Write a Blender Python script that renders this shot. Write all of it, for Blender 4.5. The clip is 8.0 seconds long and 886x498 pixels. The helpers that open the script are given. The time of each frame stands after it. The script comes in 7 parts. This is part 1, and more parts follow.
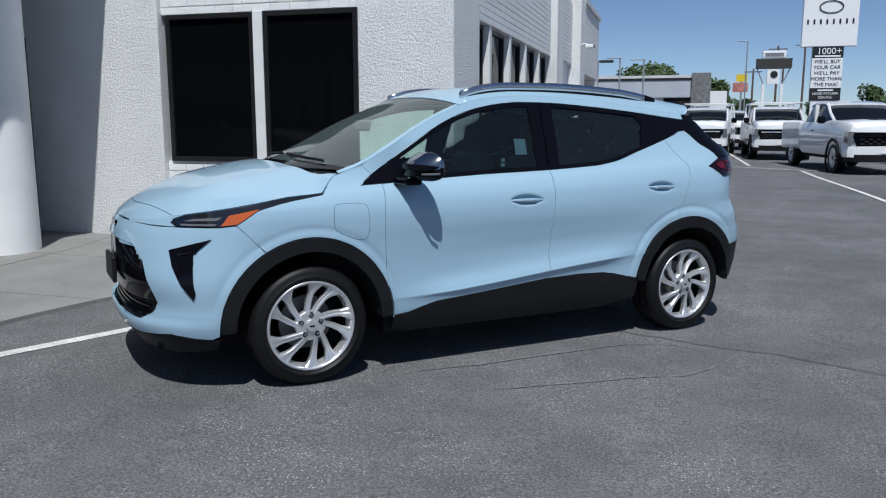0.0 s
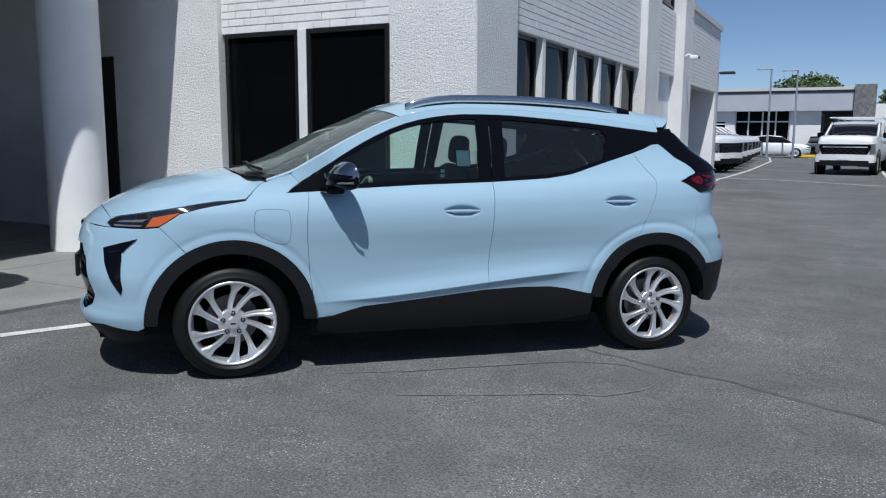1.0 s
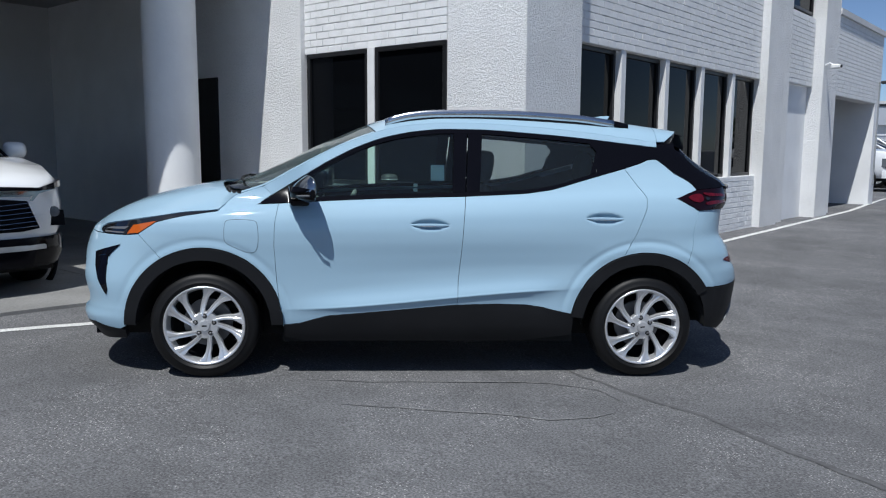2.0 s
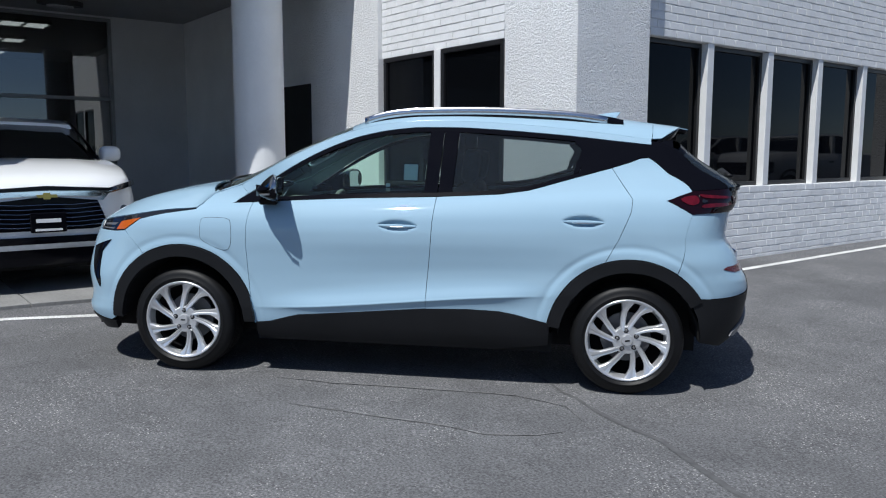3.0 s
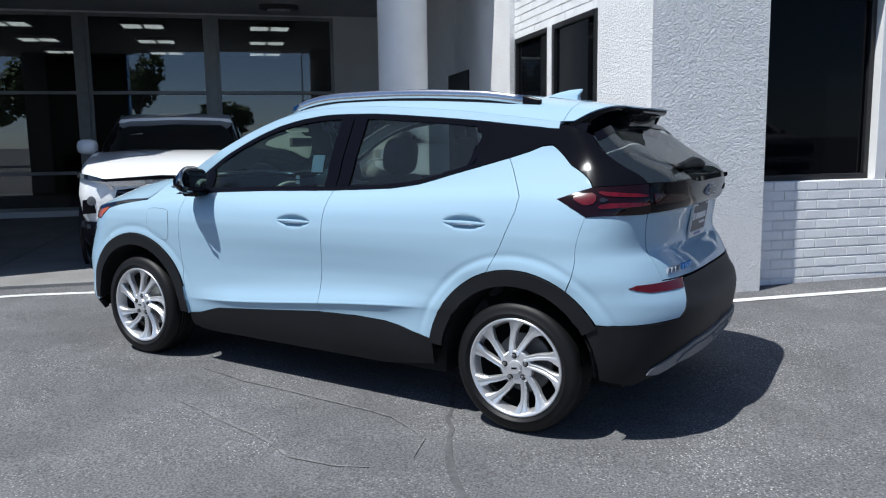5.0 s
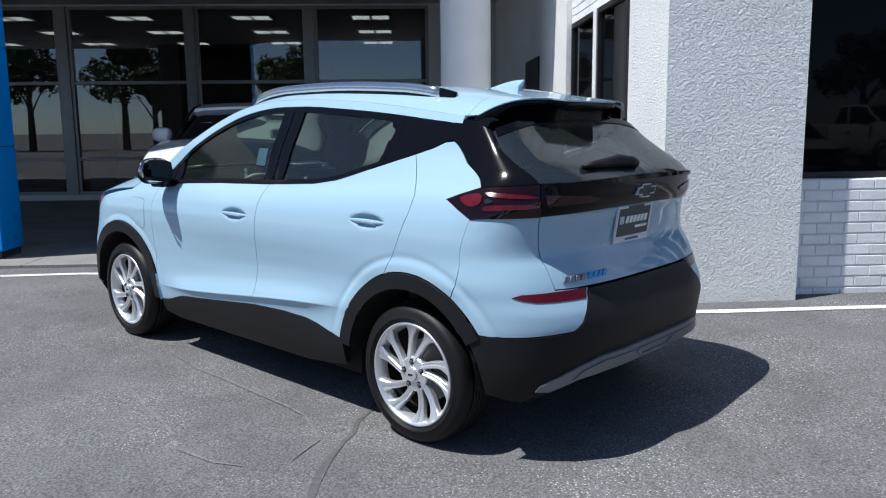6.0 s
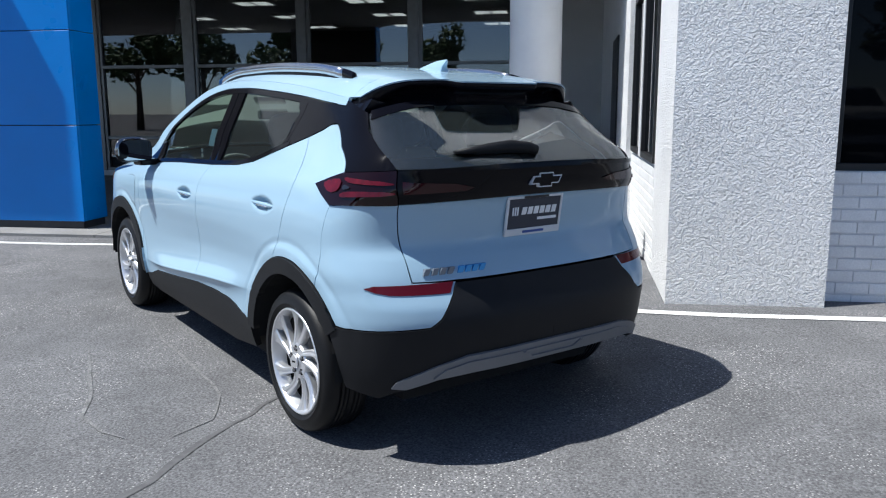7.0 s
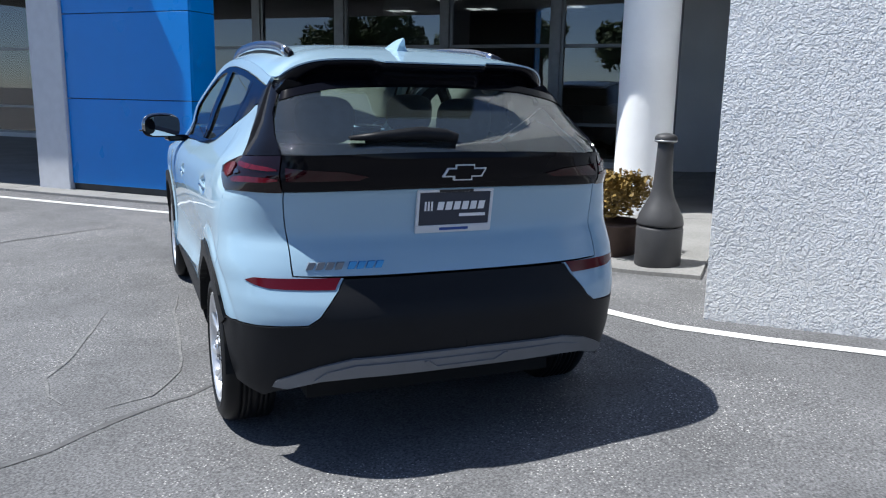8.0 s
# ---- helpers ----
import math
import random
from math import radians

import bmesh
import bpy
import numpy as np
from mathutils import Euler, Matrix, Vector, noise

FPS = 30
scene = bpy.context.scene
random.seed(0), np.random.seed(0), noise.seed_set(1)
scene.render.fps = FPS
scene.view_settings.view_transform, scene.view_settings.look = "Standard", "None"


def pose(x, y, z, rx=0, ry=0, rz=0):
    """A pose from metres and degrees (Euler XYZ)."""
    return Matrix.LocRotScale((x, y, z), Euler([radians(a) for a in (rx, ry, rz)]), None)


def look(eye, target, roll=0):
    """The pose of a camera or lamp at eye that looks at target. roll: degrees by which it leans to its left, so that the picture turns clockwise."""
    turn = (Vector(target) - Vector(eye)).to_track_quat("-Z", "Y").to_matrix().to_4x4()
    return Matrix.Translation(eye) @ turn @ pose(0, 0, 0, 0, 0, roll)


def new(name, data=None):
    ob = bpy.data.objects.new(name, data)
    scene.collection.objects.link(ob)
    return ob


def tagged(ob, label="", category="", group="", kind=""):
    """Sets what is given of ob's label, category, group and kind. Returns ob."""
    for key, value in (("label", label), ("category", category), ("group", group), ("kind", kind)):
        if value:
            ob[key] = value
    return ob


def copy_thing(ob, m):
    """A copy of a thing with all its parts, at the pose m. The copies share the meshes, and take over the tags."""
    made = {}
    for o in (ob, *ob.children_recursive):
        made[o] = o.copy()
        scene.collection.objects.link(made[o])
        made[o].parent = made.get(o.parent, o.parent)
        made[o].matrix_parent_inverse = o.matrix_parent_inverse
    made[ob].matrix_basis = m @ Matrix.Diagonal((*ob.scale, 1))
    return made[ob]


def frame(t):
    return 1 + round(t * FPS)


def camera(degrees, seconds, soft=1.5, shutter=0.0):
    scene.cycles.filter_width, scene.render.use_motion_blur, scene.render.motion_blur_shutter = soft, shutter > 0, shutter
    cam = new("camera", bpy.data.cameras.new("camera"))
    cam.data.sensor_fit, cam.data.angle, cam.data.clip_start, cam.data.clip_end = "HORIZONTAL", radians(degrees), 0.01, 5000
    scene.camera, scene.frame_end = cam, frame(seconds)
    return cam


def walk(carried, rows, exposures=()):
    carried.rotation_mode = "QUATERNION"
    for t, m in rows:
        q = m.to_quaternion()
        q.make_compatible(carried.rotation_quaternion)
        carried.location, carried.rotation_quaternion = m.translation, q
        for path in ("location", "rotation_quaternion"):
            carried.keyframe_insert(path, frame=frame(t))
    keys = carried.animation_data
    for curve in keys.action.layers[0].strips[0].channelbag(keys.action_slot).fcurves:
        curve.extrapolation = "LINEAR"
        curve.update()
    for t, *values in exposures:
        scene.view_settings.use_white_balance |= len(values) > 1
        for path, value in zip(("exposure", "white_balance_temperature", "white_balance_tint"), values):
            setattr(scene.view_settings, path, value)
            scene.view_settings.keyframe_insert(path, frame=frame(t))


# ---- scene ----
cam = camera(59.0, 8.0, soft=1.15)
PATH = [
    (0, (0.195, -0.016, 1.4), (-0.362, 1.878, 1.079), 0.0),
    (0.5, (0.815, 0.125, 1.392), (0.084, 1.961, 1.085), 0.0),
    (1, (1.417, 0.372, 1.393), (0.503, 2.127, 1.104), 0.3),
    (1.5, (1.971, 0.662, 1.407), (0.87, 2.31, 1.137), 0.4),
    (3, (3.14, 2.003, 1.359), (1.564, 3.21, 1.118), 0.1),
    (3.5, (3.424, 2.568, 1.346), (1.726, 3.597, 1.101), -0.1),
    (4, (3.58, 3.155, 1.337), (1.785, 4.0, 1.085), -0.4),
    (4.5, (3.696, 3.746, 1.344), (1.826, 4.405, 1.084), -0.7),
    (6, (3.705, 5.492, 1.394), (1.73, 5.587, 1.09), -0.6),
    (6.5, (3.592, 6.056, 1.386), (1.619, 5.968, 1.066), -0.5),
    (7, (3.494, 6.673, 1.387), (1.547, 6.368, 1.042), -0.2),
    (7.5, (3.253, 7.204, 1.381), (1.358, 6.679, 1.014), 0.4),
    (8, (2.929, 7.653, 1.393), (1.117, 6.899, 1.005), 1.1),
]
walk(cam, [(t, look(eye, target, roll)) for t, eye, target, roll in PATH],
     exposures=[(0, -0.11, 6050, 10), (1.5, -0.07, 6050, 10), (3, 0.06, 6100, 10), (4.5, 0.28, 6100, 10), (6, 0.42, 6120, 10), (8, 0.69, 6150, 10)])

# ---- sky and sun ----
SUN_TO = Vector((0.16, -0.446, 0.875)).normalized()
world = bpy.data.worlds.new("world")
scene.world = world
world.use_nodes = True
wn = world.node_tree.nodes
sky = wn.new("ShaderNodeTexSky")
sky.sky_type, sky.sun_disc = "NISHITA", False
sky.sun_elevation, sky.sun_rotation = math.asin(SUN_TO.z), math.atan2(SUN_TO.x, SUN_TO.y)
sky.air_density, sky.dust_density, sky.ozone_density = 0.6, 0.25, 2.6
world.node_tree.links.new(sky.outputs[0], wn["Background"].inputs[0])
wn["Background"].inputs[1].default_value = 0.095
sun_data = bpy.data.lights.new("sun", "SUN")
sun_data.energy, sun_data.angle, sun_data.color = 4.8, radians(0.53), (0.975, 0.95, 0.885)
sun = new("sun", sun_data)
sun.matrix_world = look((0, 0, 30), (-SUN_TO.x, -SUN_TO.y, 30 - SUN_TO.z))

# ---- materials ----
def mat(name, colour, rough=0.5, metal=0.0, spec=0.5, vary=0.0, scale=8.0, fine=0.0, fine_scale=90.0, bump=0.0, bump_scale=60.0, bump_dist=0.01,
        coat=0.0, rough_vary=0.0, transmission=0.0, per_object=0.0, emission=0.0, ior=1.45):
    """A principled material with variation of the colour at two scales, and fine relief."""
    m = bpy.data.materials.new(name)
    m.use_nodes = True
    nt = m.node_tree
    n, l = nt.nodes, nt.links
    b = n["Principled BSDF"]
    b.inputs["Base Color"].default_value = (*colour, 1)
    b.inputs["Roughness"].default_value = rough
    b.inputs["Metallic"].default_value = metal
    b.inputs["Specular IOR Level"].default_value = spec
    b.inputs["Coat Weight"].default_value = coat
    b.inputs["Coat Roughness"].default_value = 0.03
    b.inputs["Transmission Weight"].default_value = transmission
    b.inputs["IOR"].default_value = ior
    if emission:
        b.inputs["Emission Color"].default_value = (*colour, 1)
        b.inputs["Emission Strength"].default_value = emission
    geo = n.new("ShaderNodeNewGeometry")
    if vary or fine or per_object:
        value = None
        for amount, size, detail in ((vary, scale, 5.0), (fine, fine_scale, 3.0)):
            if not amount:
                continue
            tex = n.new("ShaderNodeTexNoise")
            tex.inputs["Scale"].default_value, tex.inputs["Detail"].default_value = size, detail
            l.new(geo.outputs["Position"], tex.inputs["Vector"])
            rng = n.new("ShaderNodeMapRange")
            rng.inputs["From Min"].default_value, rng.inputs["From Max"].default_value = 0.28, 0.72
            rng.inputs["To Min"].default_value, rng.inputs["To Max"].default_value = 1 - amount, 1 + amount
            l.new(tex.outputs["Fac"], rng.inputs["Value"])
            value = product(nt, value, rng.outputs[0])
        if per_object:
            info = n.new("ShaderNodeObjectInfo")
            rng = n.new("ShaderNodeMapRange")
            rng.inputs["To Min"].default_value, rng.inputs["To Max"].default_value = 1 - per_object, 1 + per_object
            l.new(info.outputs["Random"], rng.inputs["Value"])
            value = product(nt, value, rng.outputs[0])
        mix = n.new("ShaderNodeMix")
        mix.data_type, mix.blend_type = "RGBA", "MULTIPLY"
        mix.inputs["Factor"].default_value = 1.0
        mix.inputs["A"].default_value = (*colour, 1)
        l.new(value, mix.inputs["B"])
        l.new(mix.outputs["Result"], b.inputs["Base Color"])
    if rough_vary:
        tex = n.new("ShaderNodeTexNoise")
        tex.inputs["Scale"].default_value = scale * 2
        l.new(geo.outputs["Position"], tex.inputs["Vector"])
        rng = n.new("ShaderNodeMapRange")
        rng.inputs["To Min"].default_value, rng.inputs["To Max"].default_value = max(0.02, rough - rough_vary), min(1, rough + rough_vary)
        l.new(tex.outputs["Fac"], rng.inputs["Value"])
        l.new(rng.outputs[0], b.inputs["Roughness"])
    if bump:
        tex = n.new("ShaderNodeTexNoise")
        tex.inputs["Scale"].default_value, tex.inputs["Detail"].default_value = bump_scale, 4.0
        l.new(geo.outputs["Position"], tex.inputs["Vector"])
        bn = n.new("ShaderNodeBump")
        bn.inputs["Strength"].default_value, bn.inputs["Distance"].default_value = bump, bump_dist
        l.new(tex.outputs["Fac"], bn.inputs["Height"])
        l.new(bn.outputs[0], b.inputs["Normal"])
    return m


def product(nt, a, b):
    if a is None:
        return b
    m = nt.nodes.new("ShaderNodeMath")
    m.operation = "MULTIPLY"
    nt.links.new(a, m.inputs[0])
    nt.links.new(b, m.inputs[1])
    return m.outputs[0]


def asphalt_material():
    """Worn sealed asphalt: pale aggregate that shows where the sealer is worn, soft stains, fine relief."""
    m = mat("asphalt", (0.062, 0.062, 0.066), 0.85, bump=0.5, bump_scale=160, bump_dist=0.004)
    nt = m.node_tree
    n, l = nt.nodes, nt.links
    b = n["Principled BSDF"]
    geo = n.new("ShaderNodeNewGeometry")

    def noise_map(scale, lo, hi, to0, to1, detail=5.0, rough=0.55):
        t = n.new("ShaderNodeTexNoise")
        t.inputs["Scale"].default_value, t.inputs["Detail"].default_value, t.inputs["Roughness"].default_value = scale, detail, rough
        l.new(geo.outputs["Position"], t.inputs["Vector"])
        r = n.new("ShaderNodeMapRange")
        for k, v in (("From Min", lo), ("From Max", hi), ("To Min", to0), ("To Max", to1)):
            r.inputs[k].default_value = v
        l.new(t.outputs["Fac"], r.inputs["Value"])
        return r.outputs[0]
    big = noise_map(0.45, 0.3, 0.7, 0.82, 1.24)
    mid = noise_map(2.6, 0.3, 0.7, 0.84, 1.18, 6.0, 0.65)
    grain = noise_map(85.0, 0.3, 0.7, 0.5, 1.5, 2.0)
    tone = product(nt, product(nt, big, mid), grain)
    wear = noise_map(0.9, 0.46, 0.6, 0.12, 1.0, 8.0, 0.68)
    mul = n.new("ShaderNodeMix")
    mul.data_type, mul.blend_type = "RGBA", "MULTIPLY"
    mul.inputs["Factor"].default_value = 1
    mul.inputs["A"].default_value = (0.114, 0.114, 0.118, 1)
    l.new(tone, mul.inputs["B"])
    last = mul.outputs["Result"]
    for size, lo, hi, seed, colour in ((74.0, 0.16, 0.38, 0.3, (0.62, 0.61, 0.58, 1)), (62.0, 0.16, 0.34, 0.62, (0.03, 0.03, 0.032, 1))):
        vor = n.new("ShaderNodeTexVoronoi")
        vor.inputs["Scale"].default_value = size
        l.new(geo.outputs["Position"], vor.inputs["Vector"])
        chip = n.new("ShaderNodeMapRange")
        for k, v in (("From Min", lo), ("From Max", hi), ("To Min", 1.0), ("To Max", 0.0)):
            chip.inputs[k].default_value = v
        l.new(vor.outputs["Distance"], chip.inputs["Value"])
        sep = n.new("ShaderNodeSeparateColor")
        l.new(vor.outputs["Color"], sep.inputs[0])
        pick = n.new("ShaderNodeMapRange")
        for k, v in (("From Min", seed), ("From Max", 1.0), ("To Min", 0.0), ("To Max", 1.0)):
            pick.inputs[k].default_value = v
        l.new(sep.outputs[0], pick.inputs["Value"])
        mix = n.new("ShaderNodeMix")
        mix.data_type = "RGBA"
        l.new(product(nt, product(nt, chip.outputs[0], pick.outputs[0]), wear), mix.inputs["Factor"])
        l.new(last, mix.inputs["A"])
        mix.inputs["B"].default_value = colour
        last = mix.outputs["Result"]
    l.new(last, b.inputs["Base Color"])
    return m


def stucco_material():
    """Rough cast stucco: pebbly grains over soft trowel waves."""
    m = mat("white_stucco", (0.83, 0.83, 0.825), 0.85, vary=0.05, scale=2.0, fine=0.03, fine_scale=40)
    nt = m.node_tree
    n, l = nt.nodes, nt.links
    geo = n.new("ShaderNodeNewGeometry")
    warp = n.new("ShaderNodeTexNoise")
    warp.inputs["Scale"].default_value, warp.inputs["Detail"].default_value = 38.0, 3.0
    l.new(geo.outputs["Position"], warp.inputs["Vector"])
    add = n.new("ShaderNodeVectorMath")
    add.operation = "MULTIPLY_ADD"
    l.new(warp.outputs["Color"], add.inputs[0])
    add.inputs[1].default_value = (0.02, 0.02, 0.02)
    l.new(geo.outputs["Position"], add.inputs[2])
    last = None
    for size, dist, kind in ((76.0, 0.0073, "v"), (165.0, 0.0036, "v"), (32.0, 0.012, "n")):
        tex = n.new("ShaderNodeTexVoronoi" if kind == "v" else "ShaderNodeTexNoise")
        tex.inputs["Scale"].default_value = size
        l.new(add.outputs[0], tex.inputs["Vector"])
        bn = n.new("ShaderNodeBump")
        bn.invert = kind == "v"
        bn.inputs["Strength"].default_value, bn.inputs["Distance"].default_value = 1.0, dist
        l.new(tex.outputs["Distance" if kind == "v" else "Fac"], bn.inputs["Height"])
        if last:
            l.new(last.outputs[0], bn.inputs["Normal"])
        last = bn
    l.new(last.outputs[0], n["Principled BSDF"].inputs["Normal"])
    return m


ASPHALT = asphalt_material()
CRACK = mat("crack_sealer", (0.09, 0.09, 0.092), 0.85, vary=0.3, scale=20)
SCRATCH = mat("asphalt_scuff", (0.158, 0.158, 0.158), 0.85, vary=0.35, scale=14, fine=0.4)
LINE = mat("line_paint", (0.62, 0.62, 0.6), 0.7, vary=0.18, scale=5, fine=0.25, fine_scale=60, bump=0.3, bump_scale=150)
CONCRETE = mat("concrete", (0.22, 0.217, 0.21), 0.85, vary=0.16, scale=1.6, fine=0.12, fine_scale=45, bump=0.25, bump_scale=120)
STUCCO = stucco_material()
PLASTER = mat("smooth_white_plaster", (0.82, 0.825, 0.83), 0.8, vary=0.06, scale=1.5, bump=0.25, bump_scale=14, bump_dist=0.01)
BRICK = mat("white_painted_brick", (0.81, 0.81, 0.805), 0.75, vary=0.06, scale=5, fine=0.06, per_object=0.05, bump=0.4, bump_scale=70, bump_dist=0.006)
MORTAR = mat("painted_mortar", (0.74, 0.74, 0.74), 0.85, vary=0.08, scale=6, bump=0.4, bump_scale=90, bump_dist=0.005)
WHITE_FRAME = mat("white_window_paint", (0.76, 0.76, 0.75), 0.5, vary=0.05, scale=6)
BLACK_FRAME = mat("black_window_frame", (0.015, 0.015, 0.016), 0.35, vary=0.2, scale=12)
ALU_FRAME = mat("grey_aluminium_frame", (0.2, 0.205, 0.21), 0.4, metal=0.6, vary=0.1)
DARK_GLASS = mat("dark_tinted_glass", (0.003, 0.0035, 0.0045), 0.015, spec=0.1, rough_vary=0.01)
ROOM_DARK = mat("dark_room", (0.05, 0.05, 0.055), 0.9, vary=0.2, scale=1.0)
BLUE_PANEL = mat("blue_composite_panel", (0.0, 0.2, 0.64), 0.3, vary=0.05, scale=1.2, rough_vary=0.08)
PLINTH = mat("black_plinth", (0.03, 0.03, 0.032), 0.5, vary=0.2)
GREY_WALL = mat("grey_far_wall", (0.42, 0.45, 0.5), 0.8, vary=0.07, scale=0.7)
STONE = mat("dark_stone_cladding", (0.17, 0.17, 0.17), 0.8, vary=0.35, scale=4, fine=0.3, fine_scale=12)
WHITE_SIGN = mat("white_sign_face", (0.82, 0.82, 0.82), 0.4, vary=0.03)
BLACK_SIGN = mat("black_sign_face", (0.02, 0.02, 0.022), 0.4, vary=0.1)
STEEL = mat("galvanised_steel", (0.45, 0.46, 0.47), 0.45, metal=0.7, vary=0.12)
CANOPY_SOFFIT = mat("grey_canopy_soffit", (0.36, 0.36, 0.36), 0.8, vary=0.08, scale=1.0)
SOFFIT = mat("canopy_soffit", (0.6, 0.6, 0.6), 0.8, vary=0.06, scale=1.0)


def glass_material(name, tint, rough=0.0, ior=1.45, veil=0.0):
    """Thin glass: a clear tinted sheet with a real mirror reflection that grows at grazing angles."""
    m = bpy.data.materials.new(name)
    m.use_nodes = True
    nt = m.node_tree
    n, l = nt.nodes, nt.links
    n.remove(n["Principled BSDF"])
    tr, gl, mix, fr = n.new("ShaderNodeBsdfTransparent"), n.new("ShaderNodeBsdfGlossy"), n.new("ShaderNodeMixShader"), n.new("ShaderNodeFresnel")
    tr.inputs[0].default_value = (*tint, 1)
    gl.inputs["Roughness"].default_value = rough
    fr.inputs[0].default_value = ior
    l.new(fr.outputs[0], mix.inputs[0])
    l.new(tr.outputs[0], mix.inputs[1])
    l.new(gl.outputs[0], mix.inputs[2])
    last = mix
    if veil:  # an uneven pale diffuse layer that imitates glare and haze on the glass
        df, film, tex, rng, geo = n.new("ShaderNodeBsdfDiffuse"), n.new("ShaderNodeMixShader"), n.new("ShaderNodeTexNoise"), n.new("ShaderNodeMapRange"), n.new("ShaderNodeNewGeometry")
        df.inputs[0].default_value = (0.5, 0.62, 0.62, 1)
        tex.inputs["Scale"].default_value = 3.0
        l.new(geo.outputs["Position"], tex.inputs["Vector"])
        rng.inputs["To Min"].default_value, rng.inputs["To Max"].default_value = veil * 0.7, veil * 1.3
        l.new(tex.outputs["Fac"], rng.inputs["Value"])
        l.new(rng.outputs[0], film.inputs[0])
        l.new(mix.outputs[0], film.inputs[1])
        l.new(df.outputs[0], film.inputs[2])
        last = film
    l.new(last.outputs[0], n["Material Output"].inputs[0])
    return m


GREY_PLASTER = mat("grey_plaster", (0.55, 0.555, 0.56), 0.8, vary=0.06, scale=1.5, bump=0.25, bump_scale=14, bump_dist=0.01)
SHOP_GLASS = glass_material("shop_window_glass", (0.42, 0.45, 0.46), 0.0, 2.15)
TINT_GLASS = glass_material("privacy_glass", (0.6, 0.66, 0.66), 0.0, 1.62, 0.014)
CLEAR_GLASS = glass_material("car_window_glass", (0.76, 0.93, 0.86), 0.0, 1.55, 0.008)
REAR_GLASS = glass_material("rear_window_glass", (0.8, 0.88, 0.84), 0.0, 2.2, 0.024)
SCREEN_GLASS = glass_material("windscreen_glass", (0.78, 0.93, 0.84), 0.0, 1.6, 0.075)

# ---- mesh helpers ----
def part(name, bm, material, parent=None, label="", smooth=False, at=None):
    """One mesh object from a bmesh, under a thing or part where there is one."""
    me = bpy.data.meshes.new(name)
    bm.to_mesh(me)
    bm.free()
    for m in (material if isinstance(material, (list, tuple)) else [material]):
        me.materials.append(m)
    if smooth:
        me.shade_smooth()
    ob = new(name, me)
    if parent is not None:
        ob.parent = parent
    if at is not None:
        ob.matrix_basis = at
    if label:
        ob["label"] = label
    return ob


def thing(name, m, label, category, group="", kind=""):
    ob = new(name)
    ob.matrix_basis = m
    ob.empty_display_size = 0.2
    return tagged(ob, label, category, group, kind)


def box(bm, x0, x1, y0, y1, z0, z1, bevel=0.0, segments=1):
    """Adds a box with bevelled edges."""
    made = bmesh.ops.create_cube(bm, size=1.0)["verts"]
    for v in made:
        v.co = Vector((x0 + (v.co.x + 0.5) * (x1 - x0), y0 + (v.co.y + 0.5) * (y1 - y0), z0 + (v.co.z + 0.5) * (z1 - z0)))
    if bevel:
        edges = list({e for v in made for e in v.link_edges})
        bmesh.ops.bevel(bm, geom=edges, offset=bevel, segments=segments, affect="EDGES", profile=0.6)
    return bm


def boxes(*specs, bevel=0.0):
    bm = bmesh.new()
    for s in specs:
        box(bm, *s, bevel=bevel)
    return bm


def prism(points, z0, z1, bm=None):
    """An upright prism over a plan outline."""
    bm = bm or bmesh.new()
    lo = [bm.verts.new((x, y, z0)) for x, y in points]
    hi = [bm.verts.new((x, y, z1)) for x, y in points]
    k = len(points)
    bm.faces.new(list(reversed(lo)))
    bm.faces.new(hi)
    for i in range(k):
        bm.faces.new((lo[i], lo[(i + 1) % k], hi[(i + 1) % k], hi[i]))
    bmesh.ops.recalc_face_normals(bm, faces=bm.faces)
    return bm


def lathe(profile, steps=32, bm=None, axis="z", centre=(0, 0, 0)):
    """Turns a profile of (radius, height) about an axis."""
    bm = bm or bmesh.new()
    rings = []
    for r, h in profile:
        ring = []
        for i in range(steps):
            a = 2 * math.pi * i / steps
            c, s = r * math.cos(a), r * math.sin(a)
            p = (c, s, h) if axis == "z" else ((c, h, s) if axis == "y" else (h, c, s))
            ring.append(bm.verts.new(Vector(p) + Vector(centre)))
        rings.append(ring)
    for a, b in zip(rings, rings[1:]):
        for i in range(steps):
            bm.faces.new((a[i], a[(i + 1) % steps], b[(i + 1) % steps], b[i]))
    bmesh.ops.remove_doubles(bm, verts=[v for ring in rings for v in ring], dist=1e-5)
    bmesh.ops.recalc_face_normals(bm, faces=bm.faces)
    return bm


def tube(points, radius, steps=8, bm=None, taper=None):
    """A round bar along points."""
    bm = bm or bmesh.new()
    pts = [Vector(p) for p in points]
    rings = []
    for i, p in enumerate(pts):
        d = (pts[min(i + 1, len(pts) - 1)] - pts[max(i - 1, 0)]).normalized()
        u = d.orthogonal().normalized() if i == 0 else (u - d * u.dot(d)).normalized()
        w = d.cross(u)
        r = radius if taper is None else radius * (1 + (taper - 1) * i / (len(pts) - 1))
        rings.append([bm.verts.new(p + r * (math.cos(2 * math.pi * k / steps) * u + math.sin(2 * math.pi * k / steps) * w)) for k in range(steps)])
    for a, b in zip(rings, rings[1:]):
        for k in range(steps):
            bm.faces.new((a[k], a[(k + 1) % steps], b[(k + 1) % steps], b[k]))
    bm.faces.new(list(reversed(rings[0])))
    bm.faces.new(rings[-1])
    return bm


def lerp(a, b, t):
    return a + (b - a) * t


